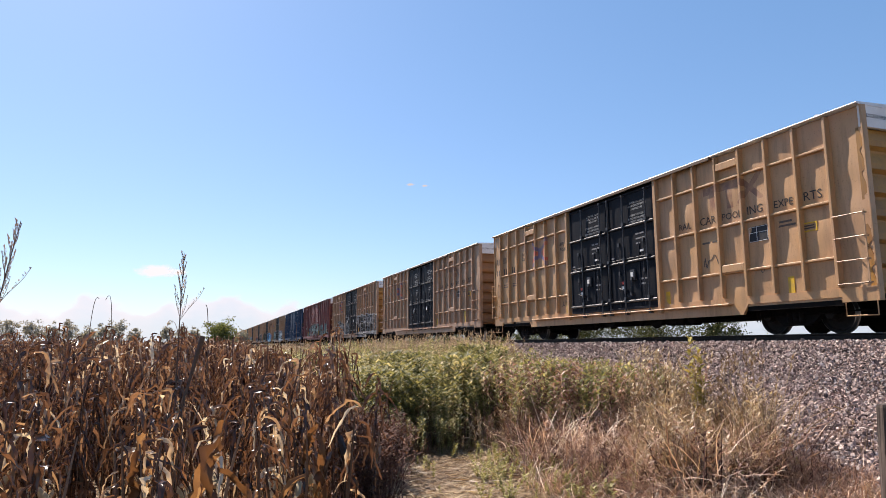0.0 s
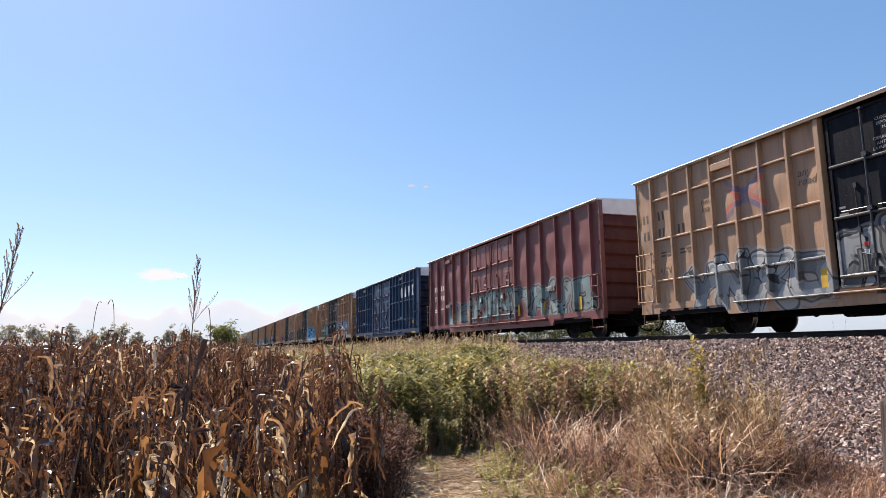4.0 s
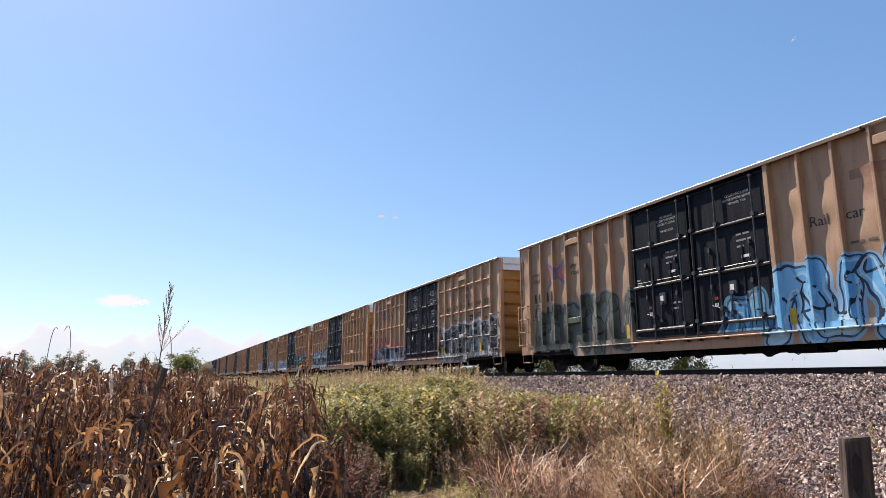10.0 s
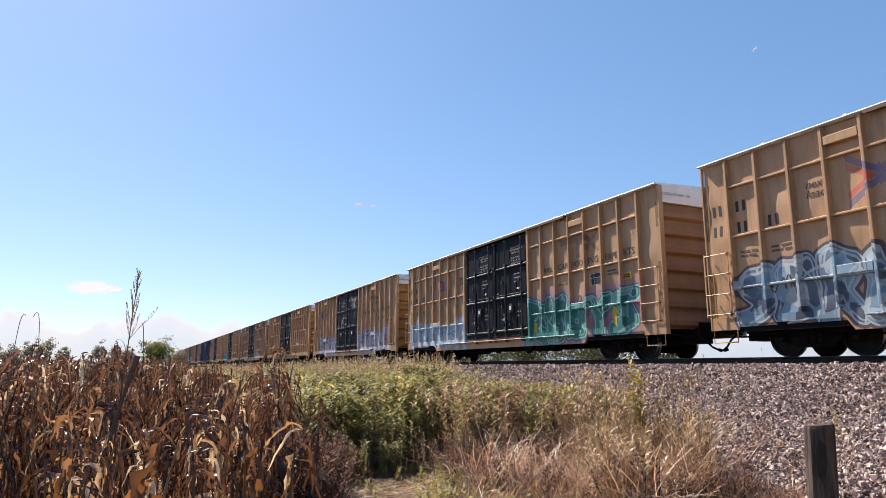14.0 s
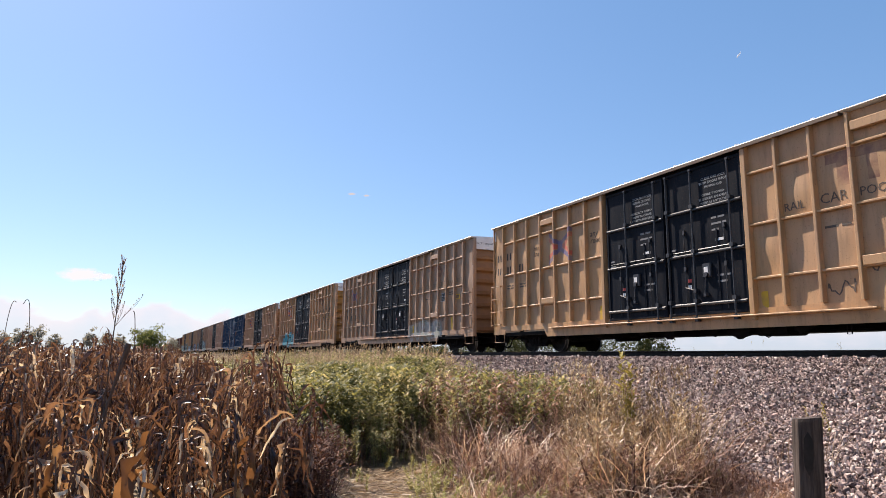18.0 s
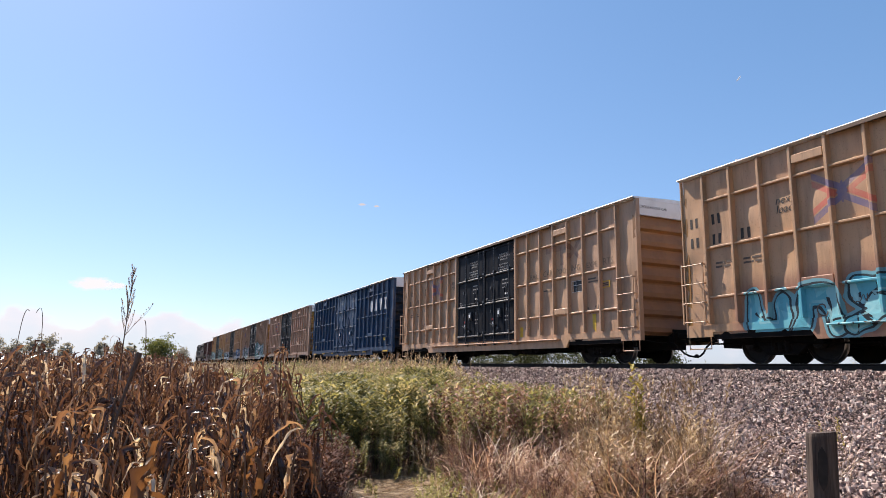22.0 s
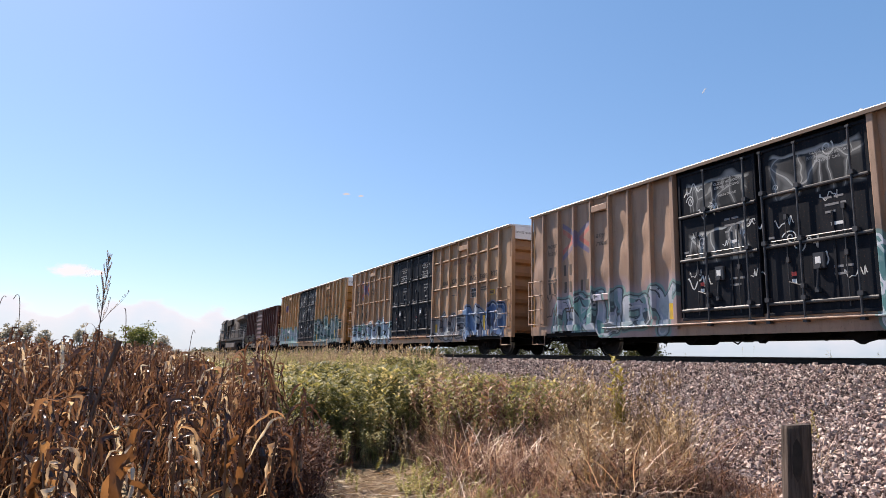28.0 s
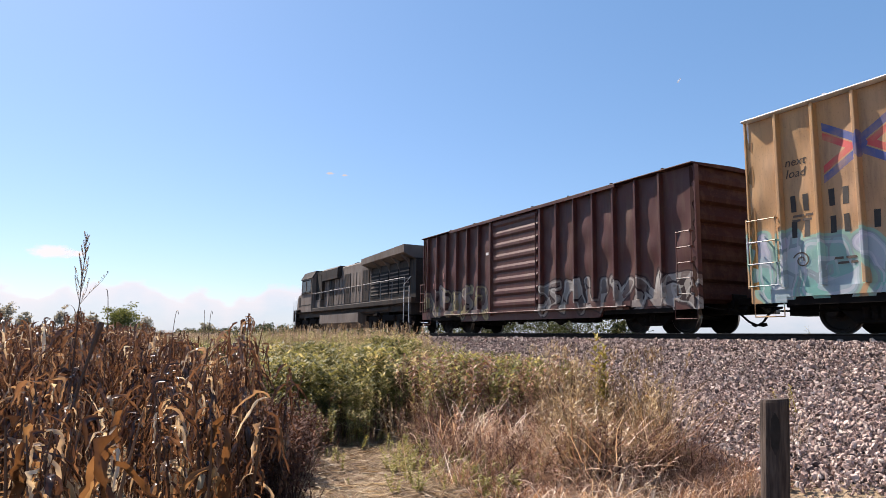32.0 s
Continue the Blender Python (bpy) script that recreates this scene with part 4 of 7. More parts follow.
    place("brake_pipe", cached(("brake_pipe", half), lambda: Shape().path([(-1.15, -half * 0.6, 0.52), (-1.15, -half * 0.42, 0.40), (-1.15, half * 0.2, 0.36), (-1.15, half * 0.42, 0.42), (-1.15, half * 0.6, 0.54)], 0.017, 6).path([(-0.7, -half * 0.5, 0.5), (-0.7, 0, 0.30), (-0.7, half * 0.5, 0.5)], 0.014, 6)), M_STEEL, car)
    for k, (y, z, dy, dz) in enumerate(((-3.6, 0.40, 0.20, 0.16), (-1.9, 0.34, 0.34, 0.20), (-1.1, 0.42, 0.12, 0.14), (0.4, 0.38, 0.24, 0.12), (1.5, 0.44, 0.14, 0.12), (3.5, 0.40, 0.26, 0.14))):
        place("brake_bracket", cached(("brake_bracket", k), lambda: Shape().prism([(-dy, dz), (-dy * 0.8, 0.03), (-dy * 0.2, -0.02), (dy * 0.1, -0.07), (dy * 0.5, 0.01), (dy, 0.05), (dy, dz)], 0, -1.26 + 0.05 * (k % 3), -1.06)), M_STEEL, car, pose(0, y, z))
    for k, (y, n) in enumerate(((-2.9, 5), (0.9, 4), (2.3, 5))):
        place("brake_lever", cached(("brake_lever", k), lambda: Shape().path([(-1.2, 0, 0.30), (-1.2, 0.06, 0.10 + 0.02 * k), (-1.18, 0.2, 0.04), (-1.2, 0.34, 0.12), (-1.2, 0.5, 0.30)], 0.016 + 0.004 * k, 5)), M_STEEL, car, pose(0, y, 0.26))
    for y in (-4.7, -6.1, 4.6):
        place("pipe_hanger", cached("pipe_hanger", lambda: Shape().path([(-1.3, -0.05, 0.28), (-1.3, -0.05, 0.02), (-1.3, 0.05, 0.02), (-1.3, 0.05, 0.28)], 0.014, 5)), M_STEEL, car, pose(0, y, 0.30))
    place("release_rod", cached("release_rod", lambda: Shape().path([(-1.35, 0.5, 0.62), (-1.4, 0.5, 0.34), (-1.4, 0.75, 0.34), (-1.35, 0.75, 0.62)], 0.014, 5)), M_STEEL, car)


M_TRACK = plain("weathered_track", (0.13, 0.085, 0.058), 0.6, 0.1, 0.6, 3.0, (0.09, 0.05, 0.035))
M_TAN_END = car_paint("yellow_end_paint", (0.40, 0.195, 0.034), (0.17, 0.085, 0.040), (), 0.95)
# next three: car colours darkened, the shade between cars painted in
M_BLUE_END = car_paint("gap_shaded_blue_end", (0.0050, 0.0150, 0.030), (0.012, 0.020, 0.030), (), 0.6, 0.7, 0.12)
M_RED_END = car_paint("gap_shaded_red_end", (0.095, 0.032, 0.029), (0.06, 0.028, 0.024), (), 0.6, 0.7, 0.15)
M_DARK_END = car_paint("gap_shaded_brown_end", (0.040, 0.012, 0.010), (0.028, 0.014, 0.012), (), 0.6, 0.7, 0.12)
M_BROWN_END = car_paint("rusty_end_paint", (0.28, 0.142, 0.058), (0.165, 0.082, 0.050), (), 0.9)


def running_gear(car, half, at, wheel_y):
    for s in (-1, 1):
        truck(car, s * wheel_y, at)
        place("coupler", cached(("coupler", s, half), lambda: coupler_shape(s * (half + 0.02), s)), M_STEEL, car)
        place("brake_hose", cached(("brake_hose", s, half), lambda: hose_shape(s * (half + 0.02), s)), M_STEEL, car, None, "black rubber brake hose")
    def hand_brake():
        y = -half - 0.10
        ring = [(0.5 + 0.25 * math.cos(w), y, 2.25 + 0.25 * math.sin(w)) for w in np.linspace(0, 2 * math.pi, 17)]
        s = Shape().path(ring, 0.018, 6)
        for k in range(4):
            s.rod((0.5, y, 2.25), ring[4 * k], 0.011, 5)
        return s.rod((0.5, y - 0.03, 2.25), (0.5, -half + 0.1, 2.25), 0.04, 8)
    place("brake_wheel", cached(("brake_wheel", half), hand_brake), M_STEEL, car, None, "round hand brake wheel")
    place("brake_rod", cached(("brake_rod", half), lambda: Shape().rod((0.5, -half - 0.03, 2.25), (0.5, -half - 0.03, 0.95), 0.016, 6)), M_STEEL, car)


NOTICE_A = ("CLOSE THIS DOOR", "BEFORE CLOSING", "MAIN DOOR")
NOTICE_B = ("CLOSE AND LOCK", "BOTH DOORS BEFORE", "MOVING CAR")
NOTICE_C = ("CIERRE Y PONGA", "EL SEGURO EN AMBAS", "PUERTAS ANTES DE", "MOVER EL CARRO")
NOTICE_D = ("CIERRE ESTA PUERTA", "ANTES DE CERRAR", "LA PUERTA PRINCIPAL")
SLOGAN_LOW = ("Rail", "car", "Poo", "ling", "Exp", "erts")
SLOGAN = ("RAIL", "CAR", "POOL", "ING", "EXPE", "RTS")


def sprayed(y0, y1, z1, fills, line, seed, amount=0.85, z0=0.5, cells=1.15, halo=None):
    fills = tuple(tuple(0.95 * c ** 1.4 for c in f) for f in fills)
    return (y0, y1, z0, z1, fills, tuple(0.9 * c ** 1.3 for c in line), seed, cells, amount, halo)


WHITES = ((0.55, 0.57, 0.58), (0.30, 0.32, 0.34), (0.62, 0.63, 0.62), (0.10, 0.11, 0.12))
ICE = ((0.52, 0.64, 0.72), (0.62, 0.70, 0.74), (0.36, 0.47, 0.58), (0.65, 0.68, 0.68))
SKYB = ((0.20, 0.50, 0.75), (0.35, 0.62, 0.80), (0.15, 0.38, 0.62), (0.55, 0.68, 0.72))
TEAL = ((0.03, 0.20, 0.19), (0.05, 0.30, 0.27), (0.03, 0.15, 0.16), (0.30, 0.52, 0.48))
MINT = ((0.25, 0.50, 0.44), (0.36, 0.58, 0.50), (0.45, 0.48, 0.58), (0.58, 0.62, 0.58))
LILAC = ((0.52, 0.50, 0.60), (0.60, 0.60, 0.64), (0.34, 0.36, 0.46), (0.66, 0.66, 0.64))
SOOT = ((0.03, 0.03, 0.035), (0.20, 0.21, 0.22), (0.05, 0.05, 0.055), (0.50, 0.51, 0.52))
GREENS = ((0.16, 0.40, 0.32), (0.08, 0.22, 0.20), (0.40, 0.38, 0.48), (0.62, 0.70, 0.68))
OLIVE = ((0.16, 0.18, 0.12), (0.06, 0.07, 0.05), (0.36, 0.38, 0.34), (0.22, 0.24, 0.20))
CYAN = ((0.12, 0.45, 0.55), (0.25, 0.58, 0.64), (0.08, 0.34, 0.44), (0.40, 0.62, 0.64))
BLACK, CHALK = (0.02, 0.02, 0.025), (0.70, 0.72, 0.72)


def with_logos(car, mat, x_at, x_fade, mark_fade):
    """Paints the crossed chevrons and the faded lettermark over sheets and posts alike."""
    t = mat.node_tree
    m = Mat("", old=mat)
    col = m.b.inputs["Base Color"].links[0].from_socket
    sep = m.n("ShaderNodeSeparateXYZ")
    whole = m.coords("Object", car)
    m.put(sep.inputs[0], whole)
    wear = m.step(m.noise(whole, 3.0, 5), 0.25, 0.62)
    yc, zc, s = x_at
    u = m.math("DIVIDE", m.math("SUBTRACT", sep.outputs[1], yc), s)
    w = m.math("DIVIDE", m.math("SUBTRACT", sep.outputs[2], zc), s)
    au, aw = m.math("ABSOLUTE", u), m.math("ABSOLUTE", w)
    near = m.math("MULTIPLY", m.math("LESS_THAN", au, 0.84), m.math("LESS_THAN", aw, 0.74))
    d = m.math("SUBTRACT", m.math("MULTIPLY", au, 0.62), aw)          # >0: beside the arms, <0: above and below
    red = m.math("MULTIPLY", m.math("GREATER_THAN", d, 0.035), m.math("LESS_THAN", d, 0.21))
    blue = m.math("MULTIPLY", m.math("GREATER_THAN", d, -0.20), m.math("LESS_THAN", d, -0.005))
    hub = m.math("LESS_THAN", m.math("ADD", m.math("MULTIPLY", au, 1.2), m.math("MULTIPLY", aw, 0.6)), 0.19)
    blue = m.math("MAXIMUM", blue, hub)
    red = m.math("MULTIPLY", red, m.math("SUBTRACT", 1.0, hub))
    near = m.math("MULTIPLY", near, m.math("MULTIPLY", m.math("ADD", 0.35, m.math("MULTIPLY", wear, 0.65)), x_fade))
    col = m.mix(m.math("MULTIPLY", red, near), col, (0.52, 0.05, 0.05))
    col = m.mix(m.math("MULTIPLY", blue, near), col, (0.035, 0.07, 0.25))

    def block(y0, y1, z0, z1):
        a = m.math("MULTIPLY", m.math("GREATER_THAN", sep.outputs[1], y0), m.math("LESS_THAN", sep.outputs[1], y1))
        b = m.math("MULTIPLY", m.math("GREATER_THAN", sep.outputs[2], z0), m.math("LESS_THAN", sep.outputs[2], z1))
        return m.math("MULTIPLY", a, b)
    T = m.math("MAXIMUM", m.math("MAXIMUM", block(-5.10, -4.86, 3.40, 4.05), block(-5.72, -5.50, 3.40, 4.05)), block(-5.95, -4.62, 3.92, 4.14))
    u2 = m.math("ABSOLUTE", m.math("SUBTRACT", sep.outputs[1], -6.30))
    w2 = m.math("ABSOLUTE", m.math("SUBTRACT", sep.outputs[2], 3.82))
    d2 = m.math("ABSOLUTE", m.math("SUBTRACT", m.math("MULTIPLY", u2, 0.95), w2))
    X2 = m.math("MULTIPLY", m.math("LESS_THAN", d2, 0.10), m.math("MULTIPLY", m.math("LESS_THAN", u2, 0.42), m.math("LESS_THAN", w2, 0.36)))
    f = m.math("MULTIPLY", m.math("MAXIMUM", T, X2), m.math("MULTIPLY", wear, mark_fade))
    col = m.mix(f, col, (0.11, 0.028, 0.026))
    m.put(m.b.inputs["Base Color"], col)
    return mat


def glyphs(n, w=0.085, gap=0.10):
    out = []
    for i in range(n):
        out += [w, -gap]
    return tuple(out)


def tan_boxcar(at, ribbed, layout, tone, tags, door_tags, label, seed, yellow=(), notice=True, scrawls=0):
    """A 60-foot high-cube boxcar with two black plug doors. layout: where its emblem and number stand."""
    car = tagged(new("boxcar"), label, "boxcar", "boxcars of the train")
    base = tuple(np.array((0.45, 0.250, 0.094)) * (1 - tone) + np.array((0.40, 0.262, 0.200)) * tone)
    worn = tuple(np.array((0.40, 0.240, 0.145)) * (1 - tone) + np.array((0.32, 0.218, 0.178)) * tone)
    dull = DULL.get(MID.index(at), 1.0)
    base, worn = tuple(c * dull for c in base), tuple(c * dull for c in worn)
    mat = car_paint("boxcar_paint", base, worn, tags, 0.6, 0.48, 0.48, car=car, shift=at / 20)
    x_at = {"a": (5.0, 3.60, 0.82), "b": (6.9, 3.60, 0.78), "c": (6.9, 3.78, 0.92)}[layout]
    with_logos(car, mat, x_at, 0.95 - 0.5 * tone if layout != "a" else 0.72 - 0.3 * tone, 0.75 - 0.45 * tone)
    door_mat = M_DOOR
    if door_tags:
        door_mat = car_paint("sprayed_black_door", (0.0055, 0.0075, 0.012), (0.015, 0.019, 0.028), door_tags, 0.35, 0.55, 0.07, car, at / 20, (0.030, 0.031, 0.036))
    posts = [p * s for s in (-1, 1) for p in POSTS]
    box_body(car, HALF, EAVE, SILL, mat, M_BROWN_END if seed == 1 or tone == 0.55 else M_TAN_END, posts, RIBS if ribbed else (), 0.013 if ribbed else 0.019, True, (-2.62, 2.62), seed)
    place("door_recess", cached("door_recess", lambda: Shape().box(SHEET + 0.03, SHEET + 0.10, -2.6, 2.6, SILL, EAVE - 0.05)), M_STEEL, car)
    plug_door(car, 0.06, 2.44, 0.90, 4.80, door_mat, (0.12, 0.62), (3.62, 2.45, 1.15), M_DOORTEXT, (NOTICE_A + NOTICE_D) if ribbed else ("IMPORTANT",) + NOTICE_A)
    plug_door(car, -2.56, -0.05, 0.90, 4.80, door_mat, (0.14, 0.62, 0.97), (3.66, 2.47, 1.17), M_DOORTEXT, (NOTICE_B + NOTICE_C) if (notice and ribbed) else NOTICE_B)
    skin = SKIN[car.name]
    # slogan, panel by panel
    for i, word in enumerate(SLOGAN if ribbed else SLOGAN_LOW):
        letters("lettering", word, 0.34 if word.islower() or word in SLOGAN_LOW else 0.265 if len(word) > 3 else 0.31, M_INK if at < 230 or tone == 0.35 else M_GREYINK if tone < 0.5 else M_FAINT, car, SHEET, -3.51 - 0.858 * i - 0.07, 3.10, 0.98, skin=skin)
    lab = M_INK if tone < 0.5 else M_GREYINK
    if layout == "a":
        nums = [(9.22, 3.55, 0.27, glyphs(2)), (9.22, 3.02, 0.27, glyphs(2)), (8.50, 3.55, 0.27, glyphs(2)), (8.50, 3.02, 0.27, glyphs(2)), (7.62, 3.02, 0.27, glyphs(2))]
        words = (("next", 6.62, 3.66), ("load", 6.62, 3.44), ("any", 3.36, 3.66), ("road", 3.36, 3.44))
    else:
        nums = [(8.45, 2.62, 0.36, glyphs(2, 0.12, 0.16)), (7.60, 2.62, 0.36, glyphs(2, 0.12, 0.16)), (8.45, 2.05, 0.36, glyphs(2, 0.12, 0.16)), (7.60, 2.05, 0.36, glyphs(2, 0.12, 0.16)), (6.75, 2.05, 0.36, glyphs(2, 0.12, 0.16))]
        words = (("next", 8.55, 3.66), ("load", 8.55, 3.40), ("any", 5.95, 3.66), ("road", 5.95, 3.40))
    bars("number_bars", nums, lab, car, SHEET, "black stencilled number bars", skin)
    for word, y, z in words:
        letters("lettering", word, 0.27, lab, car, SHEET, y, z, 1.0, 0.25, skin=skin)
    bars("small_print", [(7.6, 2.5 if layout == "a" else 1.5, 0.05, (0.2, -0.06, 0.3)), (7.6, 2.4 if layout == "a" else 1.4, 0.05, (0.3, -0.05, 0.18)), (8.45, 2.5, 0.05, (0.28, -0.05, 0.16)), (8.45, 2.4, 0.05, (0.2, -0.05, 0.2)),
                         (-4.5, 2.55, 0.05, (0.3, -0.08, 0.2)), (-7.1, 2.7, 0.05, (0.4,)), (-7.1, 2.6, 0.05, (0.5,))], M_GREYINK, car, SHEET, "", skin)
    place("notice_panel", cached("notice_panel", lambda: Shape().box(SHEET - 0.028, SHEET - 0.01, -6.78, -6.18, 2.36, 2.76)), M_NAVY, car, pose(skin[1](-6.47, 2.6) - SHEET + 0.018, 0, 0), "dark blue stencil panel")
    bars("panel_print", [(-6.18, 2.735, 0.012, (0.6,)), (-6.18, 2.365, 0.012, (0.6,)), (-6.18, 2.59, 0.012, (0.6,)), (-6.42, 2.39, 0.34, (0.014,)), (-6.18, 2.39, 0.34, (0.012,)), (-6.768, 2.39, 0.34, (0.012,))], M_WHITE, car, skin[1](-6.47, 2.6) - 0.0115)
    for y, z in ((5.66, 4.58), (-5.66, 4.58), (-5.66, 1.76), (5.66, 1.76)):
        place("placard_board", cached("placard_board", lambda: Shape().box(SIDE + 0.01, SHEET + 0.01, -0.37, 0.37, -0.10, 0.10, 0.012)), mat, car, pose(0, y, z))
    for y, z, h in ((-7.35, 0.95, 0.62), (2.9, 0.9, 0.5), (-2.9, 0.95, 0.4), *yellow):
        place("reflector", cached(("reflector", h), lambda: Shape().box(SHEET - 0.030, SHEET - 0.01, -0.09, 0.09, 0, h)), M_YELLOW, car, pose(skin[1](y, z + h / 2) - SHEET + 0.022, y, z), "yellow reflective strip")
    for s in (-1, 1):
        ladder(car, s * (HALF - 0.42), 1.04, 4, mat, 0.72, 0.50)
        stirrup(car, s * (HALF - 0.42), mat)
        letters("end_lettering", "EXCESS HEIGHT CAR", 0.115, M_INK, car, 0, 0, 0).matrix_basis = Matrix(((1, 0, 0, -1.35), (0, 0, -1, -HALF + 0.008), (0, 1, 0, 4.66), (0, 0, 0, 1))) if s < 0 else Matrix(((-1, 0, 0, 1.35), (0, 0, 1, HALF - 0.008), (0, 1, 0, 4.66), (0, 0, 0, 1)))
    bars_end = Shape().box(0.55, 1.15, -HALF + 0.006, -HALF + 0.02, 4.66, 4.78)
    part("end_number_bar", bars_end, M_INK, car, "black number bar")
    pl = place("yellow_placard", cached("framed_placard", lambda: Shape().box(-0.012, 0.0, -0.24, 0.24, 0, 0.03).box(-0.012, 0.0, -0.24, 0.24, 0.19, 0.22).box(-0.012, 0.0, -0.24, -0.21, 0.03, 0.19).box(-0.012, 0.0, 0.21, 0.24, 0.03, 0.19)), M_YELLOW, car, pose(skin[1](-7.95, 2.45) - 0.008, -7.95, 2.36), "yellow framed stencil")
    place("print_bar", cached("print_bar", lambda: Shape().box(-0.010, -0.004, -0.17, 0.17, 0.07, 0.10).box(-0.010, -0.004, -0.17, 0.10, 0.125, 0.155)), M_GREYINK, pl)
    for k in range(3):
        rng = random.Random(at + 7 * k)
        scrawl(car, rng.choice((-1, 1)) * (3.1 + 0.858 * rng.randint(0, 6)), rng.uniform(1.15, 2.1), rng.uniform(0.2, 0.42), k + seed + at, M_GREYINK, SHEET, rng.uniform(0.7, 1.8), skin)
    for k in range(scrawls):
        rng = random.Random(seed + 31 * k)
        scrawl(car, rng.uniform(-2.2, 2.1), rng.uniform(1.3, 4.5), rng.uniform(0.16, 0.42), k + seed, M_CHALK, SHEET - 0.0485, rng.uniform(0.8, 2.4))
    running_gear(car, HALF, at, 7.05)
    return car


M_CHALK = plain("sprayed_white", (0.55, 0.57, 0.58), 0.8, 0, 0.6, 4, (0.06, 0.06, 0.06))
M_FAINT = plain("worn_off_lettering", (0.22, 0.155, 0.105), 0.75, 0, 0.6, 3, (0.34, 0.22, 0.13))
M_NAVY = plain("navy_panel", (0.012, 0.013, 0.018), 0.6, 0, 0.2, 4)


def blue_boxcar(at, label, seed):
    car = tagged(new("boxcar"), label, "boxcar", "boxcars of the train")
    mat = car_paint("blue_boxcar_paint", (0.0105, 0.043, 0.103), (0.019, 0.058, 0.122), (), 0.5, 0.5, 0.25, car=car, shift=seed)
    posts = [p * s for s in (-1, 1) for p in POSTS]
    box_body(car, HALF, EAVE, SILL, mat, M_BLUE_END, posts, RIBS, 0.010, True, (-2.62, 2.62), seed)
    place("door_recess", cached("door_recess", lambda: Shape().box(SHEET + 0.03, SHEET + 0.10, -2.6, 2.6, SILL, EAVE - 0.05)), M_STEEL, car)
    plug_door(car, 0.06, 2.44, 0.90, 4.80, mat, (0.12, 0.62), (3.62, 2.45, 1.15), M_DOORTEXT, NOTICE_A)
    plug_door(car, -2.56, -0.05, 0.90, 4.80, mat, (0.14, 0.62, 0.97), (3.66, 2.47, 1.17), M_DOORTEXT, NOTICE_B)
    x = SHEET - 0.022
    skin = SKIN[car.name]
    for k, pts in enumerate((((0.10, 0.0), (0.40, 0.0), (0.44, 0.30), (0.36, 0.70), (0.10, 0.70), (0.0, 0.52), (0.0, 0.18)), ((0.0, 0.0), (0.15, 0.72), (0.27, 0.72), (0.44, 0.0)),
                             ((0.0, 0.50), (0.15, 0.0), (0.30, 0.0), (0.44, 0.50), (0.44, 0.70), (0.0, 0.70)), ((0.0, 0.0), (0.16, 0.36), (0.0, 0.72), (0.44, 0.72), (0.28, 0.36), (0.44, 0.0)))):
        mark = Shape().prism([(-5.32 - 0.858 * k - a, 3.22 + b) for a, b in pts], 0, x - 0.004, x)
        part("owner_mark", mark, M_WHITE, car, "heavy white block shape")
    bars("number_bars", [(8.45, 3.45, 0.28, glyphs(2)), (7.55, 3.45, 0.28, glyphs(2)), (8.45, 3.05, 0.28, glyphs(2)), (7.55, 3.05, 0.28, glyphs(2)), (6.65, 3.05, 0.28, glyphs(2))], M_WHITE, car, x, "white number bars", skin)
    bars("small_print", [(8.45, 2.68, 0.07, (0.12, -0.05, 0.2)), (8.45, 2.54, 0.07, (0.12, -0.05, 0.14)), (8.45, 2.40, 0.07, (0.12, -0.05, 0.12)), (7.5, 2.72, 0.07, (0.36,)), (7.5, 2.58, 0.07, (0.34,)), (7.5, 2.44, 0.07, (0.3,)), (8.4, 4.5, 0.05, (0.4,)), (8.4, 4.42, 0.05, (0.4,)), (-7.0, 1.35, 0.08, (0.3,)), (-7.0, 1.2, 0.08, (0.3,))], M_DOORINK, car, x, "", skin)
    for y, z, w, h in ((8.2, 0.84, 0.75, 0.09), (5.5, 0.84, 0.5, 0.09), (3.0, 0.84, 0.45, 0.09), (-8.6, 0.84, 0.8, 0.09), (-4.6, 0.84, 0.5, 0.09), (-1.5, 0.64, 0.4, 0.08), (1.5, 0.64, 0.4, 0.08)):
        place("reflector", cached(("reflector", w, h, z), lambda: Shape().box(SIDE - 0.012, SIDE + 0.03, -w / 2, w / 2, -h / 2, h / 2)), M_YELLOW, car, pose(0, y, z - 0.12), "yellow reflective strip")
    for y, z in ((8.2, 1.2), (-8.2, 1.35)):
        place("yellow_placard", cached("yellow_placard", lambda: Shape().box(SHEET - 0.03, SHEET - 0.01, -0.22, 0.22, 0, 0.17)), M_YELLOW, car, pose(0, y, z), "yellow warning placard")
    for y, z in ((5.66, 4.58), (-5.66, 4.58), (5.66, 1.76), (-5.66, 1.76)):
        place("placard_board", cached("placard_board", lambda: Shape().box(SIDE + 0.01, SHEET + 0.01, -0.37, 0.37, -0.10, 0.10, 0.012)), mat, car, pose(0, y, z))
    for s in (-1, 1):
        ladder(car, s * (HALF - 0.42), 1.04, 4, mat, 0.72, 0.50)
        stirrup(car, s * (HALF - 0.42), mat)
    letters("end_lettering", "EXCESS HEIGHT CAR", 0.115, M_INK, car, 0, 0, 0).matrix_basis = Matrix(((1, 0, 0, -0.3), (0, 0, -1, -HALF + 0.008), (0, 1, 0, 4.66), (0, 0, 0, 1)))
    part("end_number_bar", Shape().box(-0.2, 0.7, -HALF + 0.0, -HALF + 0.012, 4.22, 4.36), M_WHITE, car, "white number bars")
    running_gear(car, HALF, at, 7.05)
    return car


